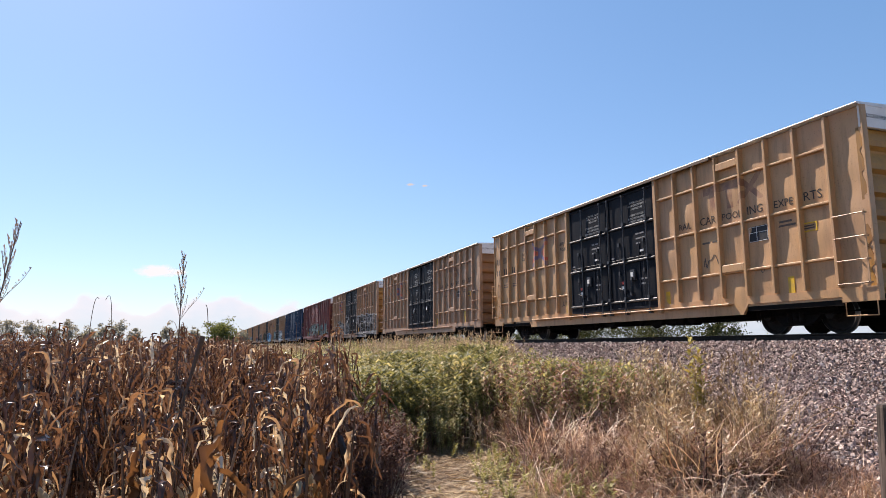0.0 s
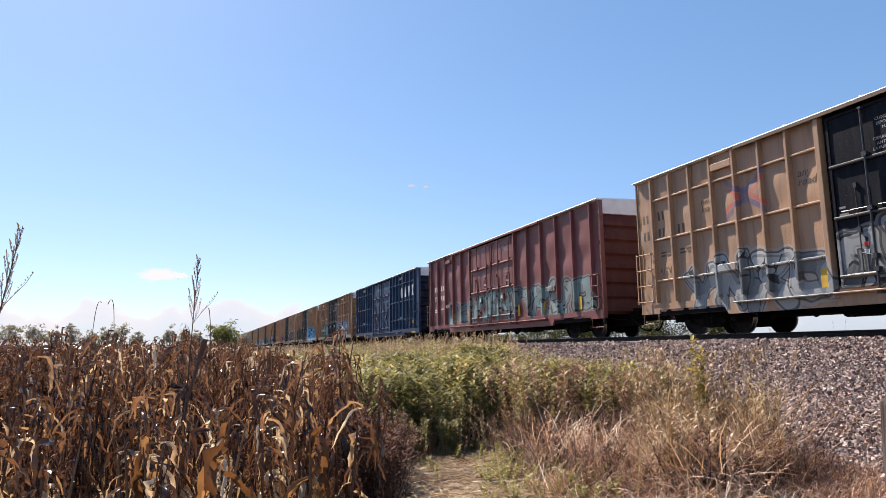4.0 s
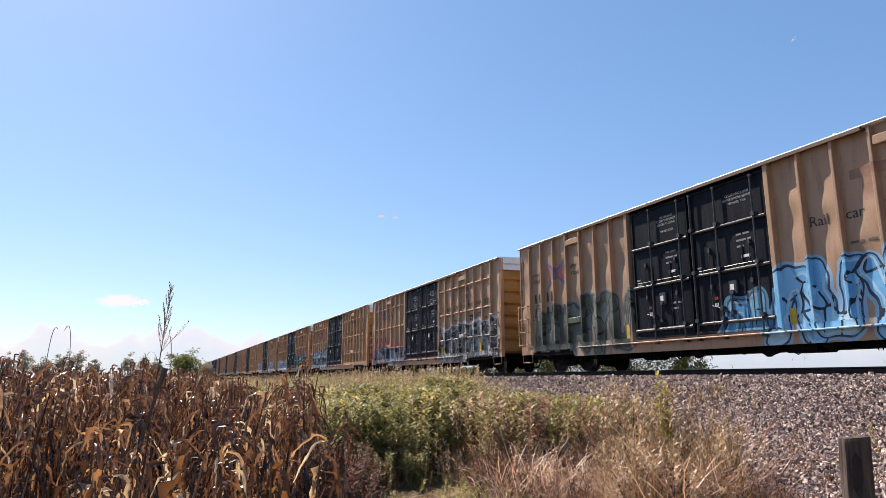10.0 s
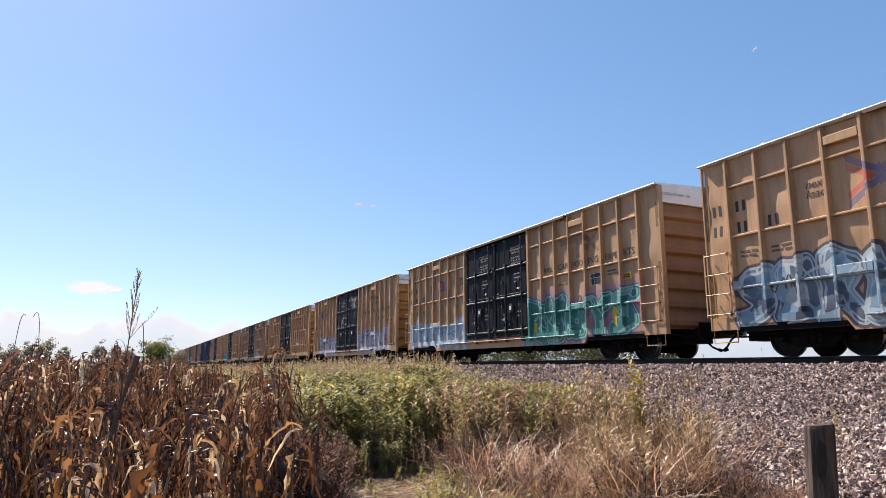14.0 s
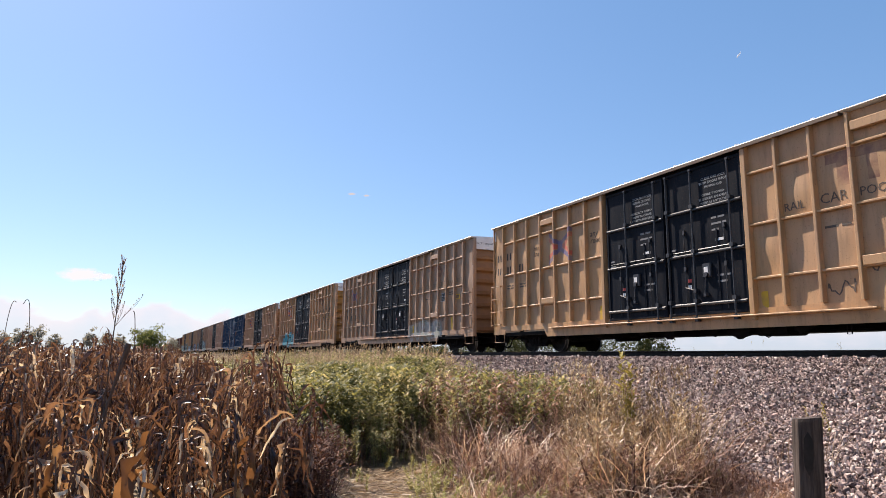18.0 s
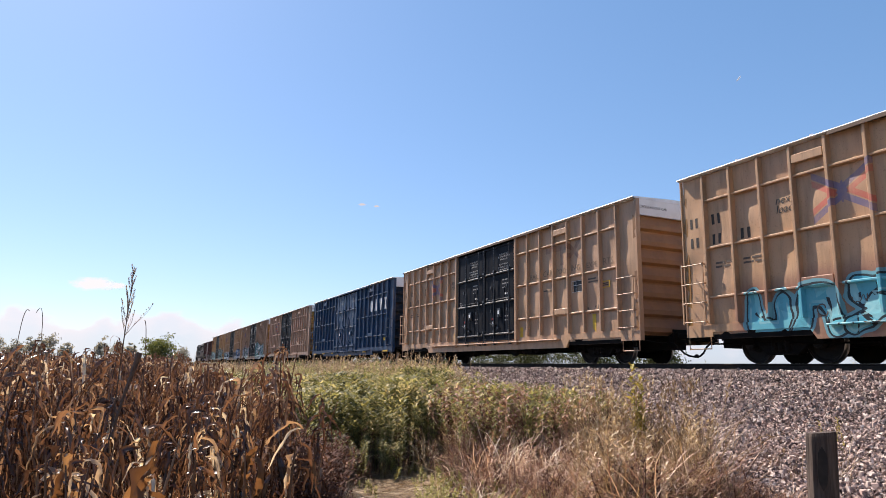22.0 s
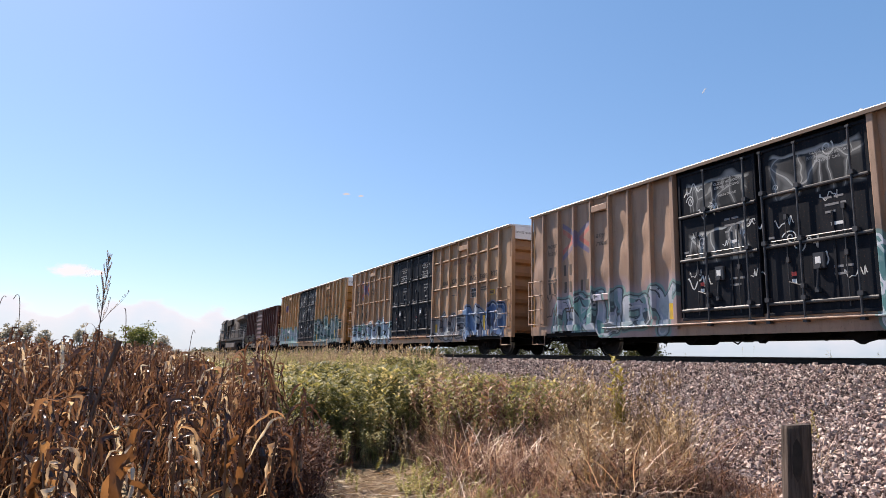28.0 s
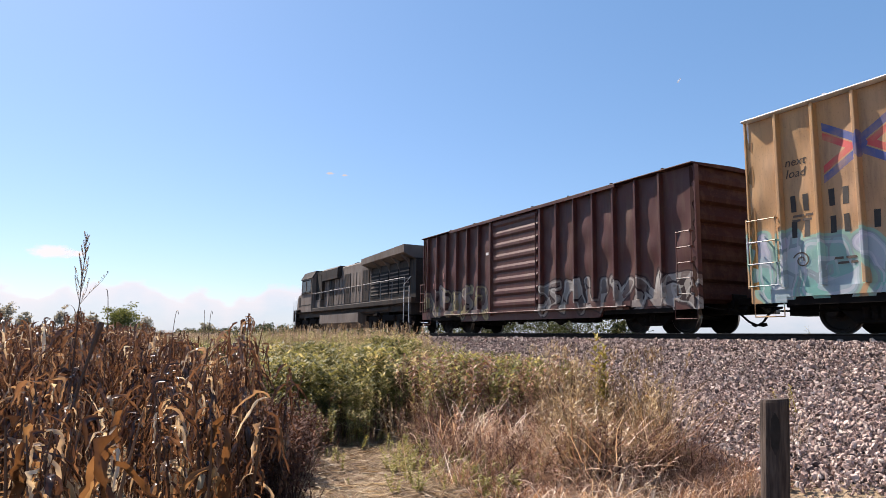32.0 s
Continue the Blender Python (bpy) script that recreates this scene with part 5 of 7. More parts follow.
def red_boxcar(at, label):
    car = tagged(new("boxcar"), label, "boxcar", "boxcars of the train")
    tags = (sprayed(-9, 6.2, 2.35, ((0.30, 0.42, 0.42), (0.42, 0.52, 0.50), (0.16, 0.10, 0.10), (0.34, 0.36, 0.35)), (0.07, 0.05, 0.05), 3, 0.8, 0.95, 0.8),)
    mat = car_paint("oxide_red_paint", (0.165, 0.050, 0.048), (0.25, 0.095, 0.090), tags, 0.6, car=car)
    posts = [s * (2.65 + 1.26 * i) for s in (-1, 1) for i in range(6)]
    box_body(car, HALF, EAVE, SILL, mat, M_RED_END, posts, (), 0.019, True, (-2.62, 2.62), 5)
    place("door_recess", cached("door_recess", lambda: Shape().box(SHEET + 0.03, SHEET + 0.10, -2.6, 2.6, SILL, EAVE - 0.05)), M_STEEL, car)
    plug_door(car, 0.06, 2.44, 0.90, 4.80, mat, (0.12, 0.62), (3.62, 2.45, 1.15), M_DOORTEXT, ())
    plug_door(car, -2.56, -0.05, 0.90, 4.80, mat, (0.14, 0.62, 0.97), (3.66, 2.47, 1.17), M_DOORTEXT, ("CLOSE AND LOCK", "BOTH DOORS", "BEFORE MOVING"))
    bars("number_bars", [(8.55, 3.0, 0.30, glyphs(2, 0.15, 0.16)), (7.3, 3.0, 0.30, glyphs(2, 0.15, 0.16)), (8.55, 2.42, 0.30, glyphs(2, 0.13, 0.12)), (7.3, 2.42, 0.30, glyphs(3, 0.13, 0.12)), (8.5, 1.9, 0.06, (0.4,)), (8.5, 1.78, 0.06, (0.5,)), (7.3, 1.9, 0.06, (0.4,))], M_WHITE, car, SHEET, "white number bars", SKIN[car.name])
    for y in (5.1, 2.95, -2.9, -5.2, -8.0):
        place("reflector", cached(("reflector", 0.5), lambda: Shape().box(SHEET - 0.030, SHEET - 0.01, -0.09, 0.09, 0, 0.5)), M_YELLOW, car, pose(0, y, 1.05), "yellow reflective strip")
    for y, z in ((5.9, 4.58), (5.9, 2.0), (-5.9, 2.0)):
        place("placard_board", cached("placard_board", lambda: Shape().box(SIDE + 0.01, SHEET + 0.01, -0.37, 0.37, -0.10, 0.10, 0.012)), mat, car, pose(0, y, z))
    for s in (-1, 1):
        ladder(car, s * (HALF - 0.3), 1.02, 4, mat)
        stirrup(car, s * (HALF - 0.42), mat)
    running_gear(car, HALF, at, 7.05)
    return car


def brown_boxcar(at, label):
    """An older 50-foot car with one corrugated sliding door."""
    car = tagged(new("boxcar"), label, "boxcar", "boxcars of the train")
    tags = (sprayed(-7.9, -1.2, 1.75, ((0.55, 0.53, 0.50), (0.22, 0.13, 0.11), (0.08, 0.04, 0.035), (0.60, 0.58, 0.54)), (0.05, 0.025, 0.025), 5, 0.75, 0.45, 1.1),
            sprayed(2.2, 7.4, 2.0, ((0.52, 0.48, 0.45), (0.20, 0.10, 0.09), (0.08, 0.04, 0.035), (0.55, 0.50, 0.30)), (0.05, 0.025, 0.025), 8, 0.7, 0.45, 1.2))
    mat = car_paint("brown_boxcar_paint", (0.068, 0.017, 0.014), (0.092, 0.034, 0.028), tags, 0.6, car=car)
    half, eave, sill = 7.9, 4.36, 0.66
    posts = [1.88 + 0.905 * i for i in range(7)] + [-1.33 - 0.905 * i for i in range(7)]
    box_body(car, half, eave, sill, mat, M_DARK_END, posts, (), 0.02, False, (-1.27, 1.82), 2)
    door = place("door", cached("sliding_door", lambda: Shape().box(SHEET - 0.05, SHEET + 0.03, -1.26, 1.81, sill + 0.12, eave - 0.12)), mat, car, None, "corrugated brown sliding door")
    for i in range(8):
        place("door_rib", cached("door_rib", lambda: Shape().prism([(SHEET - 0.05, -0.14), (SHEET - 0.09, -0.05), (SHEET - 0.09, 0.05), (SHEET - 0.05, 0.14)], 1, -1.16, 1.71)), mat, door, pose(0, 0, 1.05 + 0.44 * i))
    for y in (0.0, 2.1):
        place("lock_rod", cached("door_rod", lambda: Shape().rod((SHEET - 0.11, 0, sill + 0.05), (SHEET - 0.11, 0, eave - 0.2), 0.022, 6)), mat, door, pose(0, -1.1 if y < 1 else 1.7, 0))
    place("decal", cached("decal2", lambda: Shape().box(SHEET - 0.095, SHEET - 0.09, 2.0, 2.2, 3.0, 3.1)), M_WHITE, door, None, "white sticker")
    bars("number_bars", [(6.9, 2.35, 0.26, glyphs(2)), (5.9, 2.35, 0.26, glyphs(2)), (6.9, 1.95, 0.26, glyphs(2)), (5.9, 1.95, 0.26, glyphs(2))], M_PINKINK, car, SHEET, "stained number bars", SKIN[car.name])
    for s in (-1, 1):
        ladder(car, s * (half - 0.3), 0.98, 5 if s < 0 else 4, mat)
        stirrup(car, s * (half - 0.42), mat)
    running_gear(car, half, at, 5.9)
    return car


M_PINKINK = plain("stained_lettering", (0.35, 0.16, 0.15), 0.75, 0, 0.4, 4)


def locomotive(at, label):
    """A six-axle road engine, its cab leading away: deck, hood, flared radiators, cab, nose, tank, trucks, rails."""
    loco = tagged(new("locomotive"), label, "locomotive")
    body = car_paint("engine_black", (0.014, 0.012, 0.012), (0.065, 0.056, 0.050), (), 0.6, 0.65, 0.15, car=loco)
    grey = car_paint("engine_dusty", (0.125, 0.105, 0.094), (0.26, 0.225, 0.20), (), 0.75, 0.75, 0.12, car=loco)
    void = plain("dark_opening", (0.006, 0.006, 0.006), 0.9, 0, 0.2, 5, (0.02, 0.018, 0.016))
    glass = Mat("cab_glass", 0.25, 0, 0.12)
    glass.color((0.02, 0.025, 0.03))
    part("deck", Shape().box(-1.50, 1.50, -10.9, 10.4, 1.45, 1.72, 0.03).box(-1.2, 1.2, -10.6, 10.2, 1.1, 1.45), body, loco)
    part("engine_hood", Shape().prism([(-0.98, 1.72), (-0.98, 4.20), (-0.80, 4.32), (0.80, 4.32), (0.98, 4.20), (0.98, 1.72)], 1, -4.2, 5.9), grey, loco)
    part("radiator_hood", Shape().prism([(-1.0, 1.72), (-1.0, 3.70), (1.0, 3.70), (1.0, 1.72)], 1, -10.35, -4.2), body, loco)
    part("radiator_wing", Shape().add([(x * sx, y, z) for sx in (-1, 1) for x, y, z in ((1.0, -10.05, 3.78), (1.56, -10.05, 4.02), (1.56, -10.05, 4.42), (1.0, -3.9, 3.70), (1.50, -3.9, 3.92), (1.50, -3.9, 4.26))],
                                    [(0, 1, 4, 3), (1, 2, 5, 4), (6, 9, 10, 7), (7, 10, 11, 8), (2, 8, 11, 5), (0, 3, 9, 6), (0, 6, 7, 1), (1, 7, 8, 2), (3, 4, 10, 9), (4, 5, 11, 10)]), grey, loco, "flared dusty radiator housing")
    for i in range(9):
        d = part("hood_door", Shape().box(-1.02, -0.975, -4.0 + 1.08 * i, -3.06 + 1.08 * i, 1.85, 3.7 + 0.02 * (i % 2), 0.01), grey if i % 3 else body, loco)
        part("door_seam", Shape().box(-1.026, -1.018, -3.55 + 1.08 * i, -3.51 + 1.08 * i, 1.88, 3.66), void, d)
        part("latch", Shape().box(-1.04, -1.018, -3.42 + 1.08 * i, -3.36 + 1.08 * i, 2.5, 2.9).box(-1.04, -1.018, -3.70 + 1.08 * i, -3.64 + 1.08 * i, 2.5, 2.9), body, d)
    for i in range(4):
        g = part("radiator_grille", Shape().box(-1.03, -0.99, -9.6 + 1.35 * i, -8.45 + 1.35 * i, 2.0, 3.35, 0.01), void, loco)
        for k in range(6):
            part("grille_slat", Shape().box(-1.05, -1.03, -9.6 + 1.35 * i, -8.45 + 1.35 * i, 2.1 + 0.21 * k, 2.17 + 0.21 * k), grey, g)
    for k in range(5):
        part("wing_bracket", Shape().prism([(-1.0, 3.25), (-1.0, 3.78), (-1.5, 3.98), (-1.45, 3.86), (-1.12, 3.60)], 1, -9.6 + 1.3 * k, -9.54 + 1.3 * k), grey, loco)
    part("intake_box", Shape().box(-1.22, 1.22, 4.5, 5.85, 2.3, 4.25, 0.05), body, loco)
    part("intake_opening", Shape().box(-1.235, -1.2, 4.7, 5.65, 2.5, 4.0), void, loco)
    part("equipment_cabinet", Shape().box(-1.30, -0.95, 4.5, 5.85, 1.73, 2.28, 0.02), grey, loco)
    for i, (y, w) in enumerate(((-2.2, 0.5), (-0.9, 0.3), (3.2, 0.8), (4.4, 0.4))):
        part("roof_hatch", Shape().box(-0.7, 0.7, y - w, y + w, 4.30, 4.40, 0.02), body, loco)
    part("horn", Shape().rod((-0.5, 5.2, 4.5), (-0.5, 5.75, 4.5), 0.03, 8, 0.08).rod((-0.35, 5.1, 4.5), (-0.35, 5.75, 4.55), 0.03, 8, 0.08).box(-0.55, -0.3, 5.1, 5.2, 4.2, 4.52), body, loco)
    part("antenna_dome", Shape().lathe([(4.36, 0.22), (4.46, 0.20), (4.52, 0.10)], 12, 2, (0.3, 7.2, 0)), body, loco)
    part("exhaust_stack", Shape().box(-0.35, 0.35, -0.4, 0.9, 4.3, 4.5, 0.05), body, loco)
    part("dynamic_brake_box", Shape().prism([(-1.3, 3.55), (-1.3, 4.22), (-1.1, 4.36), (1.1, 4.36), (1.3, 4.22), (1.3, 3.55)], 1, 1.0, 4.4), body, loco)
    part("cab", Shape().prism([(-1.52, 1.5), (-1.52, 3.9), (-1.25, 4.36), (1.25, 4.36), (1.52, 3.9), (1.52, 1.5)], 1, 5.9, 8.55), grey, loco, "dusty black crew cab")
    part("cab_roof", Shape().prism([(-1.57, 3.9), (-1.27, 4.42), (1.27, 4.42), (1.57, 3.9), (1.5, 3.88), (1.2, 4.36), (-1.2, 4.36), (-1.5, 3.88)], 1, 5.8, 8.7), body, loco)
    part("window_band", Shape().box(-1.528, -1.50, 6.05, 8.45, 2.88, 3.80), void, loco, "dark band behind the side windows")
    for y in (6.15, 7.35):
        w = part("cab_window", Shape().box(-1.540, -1.50, y, y + 0.95, 2.95, 3.75, 0.01), glass.m, loco, "dark cab window")
        part("window_frame", Shape().box(-1.548, -1.53, y - 0.04, y, 2.92, 3.78).box(-1.548, -1.53, y + 0.95, y + 0.99, 2.92, 3.78), grey, w)
    part("arm_rest", Shape().box(-1.60, -1.50, 6.1, 8.4, 2.84, 2.90, 0.01), body, loco)
    part("cab_stripe", Shape().box(-1.526, -1.50, 6.0, 8.5, 1.95, 2.02), void, loco)
    part("cab_window", Shape().box(-0.9, 0.9, 8.50, 8.57, 3.1, 3.85), glass.m, loco, "dark windscreen")
    part("nose", Shape().prism([(8.5, 1.5), (8.5, 2.92), (9.4, 2.84), (9.75, 2.6), (9.95, 1.5)], 0, -1.35, 1.35).prism([(8.5, 1.5), (8.5, 2.86), (9.3, 2.74), (9.6, 2.5), (9.75, 1.5)], 0, -1.50, 1.50), grey, loco)
    part("nose_door", Shape().box(-1.515, -1.47, 8.75, 9.2, 1.9, 2.6, 0.01), body, loco)
    part("plow", Shape().prism([(10.2, 0.25), (10.75, 0.18), (10.35, 1.2), (10.2, 1.2)], 0, -1.4, 1.4), body, loco)
    part("fuel_tank", Shape().prism([(-1.42, 0.62), (-1.42, 1.18), (-1.3, 1.22), (1.3, 1.22), (1.42, 1.18), (1.42, 0.62), (0.9, 0.33), (-0.9, 0.33)], 1, -3.4, 4.1), grey, loco, "dusty grey fuel tank")
    part("air_reservoir", Shape().lathe([(-2.4, 0.05), (-2.2, 0.16), (2.2, 0.16), (2.4, 0.05)], 12, 1, (-1.15, -5.6 + 0.2, 1.28)), body, loco)
    for s in (-1, 1):
        y = s * 6.9
        t = part("truck", Shape().box(-1.18, -0.98, -2.55, 2.55, 0.62, 0.95, 0.04).box(0.98, 1.18, -2.55, 2.55, 0.62, 0.95, 0.04).box(-1.1, 1.1, -0.4, 0.4, 0.7, 1.1), M_STEEL, loco, "", False, pose(0, y, 0))
        for k in (-1.95, 0, 1.95):
            w = place("wheelset", wheel_mesh(), M_WHEEL, t, pose(0, k, 0.455))
            WHEELSETS.append((w, at + y + k))
            part("axle_box", Shape().box(-1.24, -1.06, k - 0.2, k + 0.2, 0.28, 0.68, 0.04), M_STEEL, t)
            part("coil_spring", Shape().lathe([(0.66, 0.08), (0.72, 0.11), (0.78, 0.08), (0.84, 0.11), (0.90, 0.08), (0.96, 0.11)], 8, 2, (-1.2, k + 0.5, 0)), M_STEEL, t)
        part("brake_cylinder", Shape().lathe([(0.6, 0.05), (0.62, 0.12), (1.1, 0.12)], 10, 1, (-1.28, 0, 0.98)), M_STEEL, t)
    # walkway rails, with posts, and steps at both ends
    rail = part("handrail", Shape().path([(-1.45, -10.0, 2.75), (-1.45, 5.7, 2.75)], 0.02, 6), M_DUSTRAIL, loco)
    for i in range(11):
        part("stanchion", Shape().rod((-1.45, -10.0 + 1.57 * i, 1.72), (-1.45, -10.0 + 1.57 * i, 2.75), 0.017, 6), M_DUSTRAIL, rail)
    for s in (-1, 1):
        steps = part("step_well", Shape().box(-1.5, -1.1, s * 10.35 - 0.28, s * 10.35 + 0.28, 0.40, 0.46).box(-1.5, -1.1, s * 10.35 - 0.28, s * 10.35 + 0.28, 0.82, 0.88).box(-1.5, -1.1, s * 10.35 - 0.28, s * 10.35 + 0.28, 1.24, 1.30).box(-1.12, -1.08, s * 10.35 - 0.3, s * 10.35 + 0.3, 0.38, 1.5), M_STEEL, loco)
        part("grab_rail", Shape().path([(-1.5, s * 10.05, 0.5), (-1.5, s * 10.05, 2.4), (-1.4, s * 10.6, 2.75)], 0.02, 6).path([(-1.5, s * 10.66, 0.5), (-1.5, s * 10.66, 2.3)], 0.02, 6), M_WHITE, loco)
        part("coupler", coupler_shape(s * 10.7, s), M_STEEL, loco)
        part("end_sheet", Shape().box(-1.45, 1.45, s * 10.72 - 0.05, s * 10.72 + 0.05, 0.9, 1.7), body, loco)
    return loco


M_DUSTRAIL = plain("dusty_handrail", (0.30, 0.29, 0.28), 0.6, 0.2, 0.3, 5)

# middles of the vehicles along the train, counted back from its head
MID = (16.74, 37.51, 58.37, 79.51, 100.62, 121.49, 142.38, 163.12, 183.36, 203.94, 224.75, 245.47, 266.22, 286.99, 307.79, 328.36, 348.91, 369.65, 389.98, 410.40, 429.3, 449.45)
DULL = {1: 0.88, 2: 0.88, 5: 0.80, 6: 0.85, 9: 0.95, 12: 0.86, 17: 0.80, 18: 0.9}      # cars with darker, dirtier paint
TAN = "tan high-cube boxcar, black plug doors"
VEHICLES = []


def train():
    def add(i, ob):
        VEHICLES.append((ob, MID[i]))
    add(0, tan_boxcar(MID[0], True, "a", 0.15, (), (), TAN + ", clean", 0))
    add(1, tan_boxcar(MID[1], True, "a", 0.55, (), (), TAN + ", dusty", 1))
    add(2, tan_boxcar(MID[2], True, "a", 0.5, (sprayed(2.6, 7.4, 2.15, WHITES, BLACK, 2, 0.75), sprayed(-9.4, -2.6, 2.45, SOOT, CHALK, 4, 0.9, cells=6)), (sprayed(0.2, 2.5, 2.5, WHITES, BLACK, 6, 0.6, cells=0.9),), TAN + ", sprayed black and white", 2))
    add(3, red_boxcar(MID[3], "oxide red boxcar with teal sprayed band and yellow strips"))
    add(4, blue_boxcar(MID[4], "dark blue high-cube boxcar with four white block shapes", 1))
    add(5, tan_boxcar(MID[5], True, "b", 0.35, (sprayed(2.6, 6.6, 2.6, GREENS, BLACK, 7, 0.88, halo=((0.20, 0.15, 0.22), 0.25)), sprayed(-7.9, -2.4, 2.35, ICE, BLACK, 9, 0.92, halo=((0.34, 0.27, 0.42), 0.3))), (), TAN + ", sprayed green and ice blue", 0))
    add(6, tan_boxcar(MID[6], False, "b", 0.4, (sprayed(-8.9, -2.4, 2.6, SKYB, (0.012, 0.02, 0.05), 11, 0.95), sprayed(2.6, 8.4, 2.5, OLIVE, BLACK, 13, 0.8, halo=((0.30, 0.30, 0.30), 0.2))), (sprayed(-2.8, -1.0, 2.0, SKYB, BLACK, 11, 0.6),), TAN + ", smooth panels, sky blue piece", 1))
    add(7, tan_boxcar(MID[7], True, "c", 0.4, (sprayed(-9.3, -2.7, 2.45, SOOT, CHALK, 15, 0.92, cells=6), sprayed(2.4, 9.3, 1.75, ((0.07, 0.085, 0.12), (0.16, 0.19, 0.24), (0.44, 0.47, 0.50), (0.62, 0.64, 0.66)), BLACK, 17, 0.9, halo=((0.42, 0.09, 0.13), 0.6))), (), TAN + ", pink and dark sprayed pieces", 2))
    add(8, tan_boxcar(MID[8], True, "a", 0.2, (sprayed(2.4, 8.6, 2.4, ((0.34, 0.50, 0.60), (0.03, 0.045, 0.12), (0.05, 0.06, 0.10), (0.60, 0.62, 0.62)), (0.50, 0.55, 0.58), 19, 0.92, halo=((0.03, 0.04, 0.09), 0.12)),), (), TAN + ", navy and pale blue piece", 0))
    add(9, tan_boxcar(MID[9], True, "a", 0.2, (sprayed(-8.4, -2.4, 2.25, TEAL, (0.36, 0.56, 0.52), 21, 0.95, halo=((0.26, 0.08, 0.30), 0.32)), sprayed(2.6, 9.2, 2.0, ICE, (0.30, 0.36, 0.45), 23, 0.7)), (), TAN + ", teal piece with purple halo", 1))
    add(10, tan_boxcar(MID[10], False, "c", 0.25, (sprayed(2.6, 7.3, 2.05, LILAC, (0.24, 0.23, 0.31), 25, 0.9, halo=((0.50, 0.50, 0.56), 0.12)), sprayed(-8.4, -2.4, 2.1, LILAC, (0.22, 0.22, 0.29), 27, 0.85, halo=((0.50, 0.50, 0.56), 0.1))), (sprayed(0.2, 1.5, 2.9, SOOT, CHALK, 3, 0.5, 2.4, 2.4), sprayed(-2.2, -0.8, 4.4, SOOT, CHALK, 5, 0.5, 3.7, 2.4)), TAN + ", white scrawls on its doors", 2, scrawls=12))
    add(11, tan_boxcar(MID[11], True, "a", 0.15, (), (), TAN + ", clean", 0))
    add(12, tan_boxcar(MID[12], True, "b", 0.55, (sprayed(-6.4, -2.6, 1.7, GREENS, CHALK, 29, 0.3),), (), "grey-brown dusty high-cube boxcar with black plug doors", 1))
    add(13, tan_boxcar(MID[13], True, "a", 0.35, (sprayed(2.8, 7.6, 1.85, CYAN, BLACK, 31, 0.97, halo=((0.14, 0.035, 0.035), 0.5)),), (), TAN + ", cyan bubble piece", 2))
    add(14, tan_boxcar(MID[14], True, "a", 0.5, (), (), TAN + ", clean", 1))
    add(15, blue_boxcar(MID[15], "dark blue high-cube boxcar with four white block shapes", 2))
    add(16, tan_boxcar(MID[16], True, "a", 0.8, (), (), TAN + ", dusty", 0))
    add(17, tan_boxcar(MID[17], False, "c", 0.7, (sprayed(-8.3, -2.2, 2.4, ((0.13, 0.33, 0.32), (0.05, 0.20, 0.22), (0.30, 0.46, 0.44), (0.66, 0.68, 0.72)), (0.58, 0.60, 0.66), 37, 0.95, halo=(BLACK, 0.42)), sprayed(2.6, 8.2, 2.05, (LILAC[0], (0.14, 0.32, 0.31), MINT[0], LILAC[1]), (0.10, 0.11, 0.13), 39, 0.85, halo=((0.30, 0.26, 0.36), 0.4))), (sprayed(0.2, 2.2, 3.2, SOOT, CHALK, 7, 0.6, 2.3, 1.7), sprayed(-2.4, -0.3, 4.6, SOOT, CHALK, 9, 0.5, 3.5, 2.6), sprayed(0.3, 2.2, 4.5, SOOT, CHALK, 19, 0.4, 3.7, 2.8)), TAN + ", mint piece with dark halo", 0, scrawls=20))
    add(18, tan_boxcar(MID[18], True, "c", 0.35, (sprayed(2.6, 9.1, 1.85, (*ICE[:2], MINT[0], LILAC[0]), BLACK, 41, 0.95, halo=((0.20, 0.13, 0.24), 0.22)), sprayed(-6.0, -2.4, 1.75, ((0.33, 0.31, 0.31), (0.22, 0.22, 0.25), (0.42, 0.42, 0.45), CHALK), (0.05, 0.05, 0.06), 42, 0.9), sprayed(-8.9, -5.9, 2.1, ((0.14, 0.24, 0.42), (0.24, 0.36, 0.52), (0.06, 0.10, 0.25), CHALK), (0.02, 0.03, 0.07), 43, 0.9)), (), TAN + ", blue and lilac band", 1))
    add(19, tan_boxcar(MID[19], False, "c", 0.05, (sprayed(2.6, 9.4, 2.15, (LILAC[0], MINT[0], MINT[1], LILAC[1]), (0.34, 0.40, 0.42), 45, 0.85, halo=((0.22, 0.34, 0.32), 0.15)), sprayed(-8.8, -2.4, 2.6, ((0.26, 0.40, 0.38), (0.16, 0.28, 0.28), WHITES[1], CHALK), BLACK, 47, 0.85, halo=((0.20, 0.27, 0.25), 0.14))), (sprayed(-2.6, 2.5, 4.6, SOOT, (0.45, 0.47, 0.48), 49, 0.22, 0.9, 2.2),), "bright tan boxcar, mint sprayed foot, scribbled black doors", 2, scrawls=34))
    add(20, brown_boxcar(MID[20], "dark brown older boxcar with ribbed sliding door, graffiti along foot"))
    add(21, locomotive(MID[21], "dusty black six-axle freight locomotive at the train's rear"))


train()


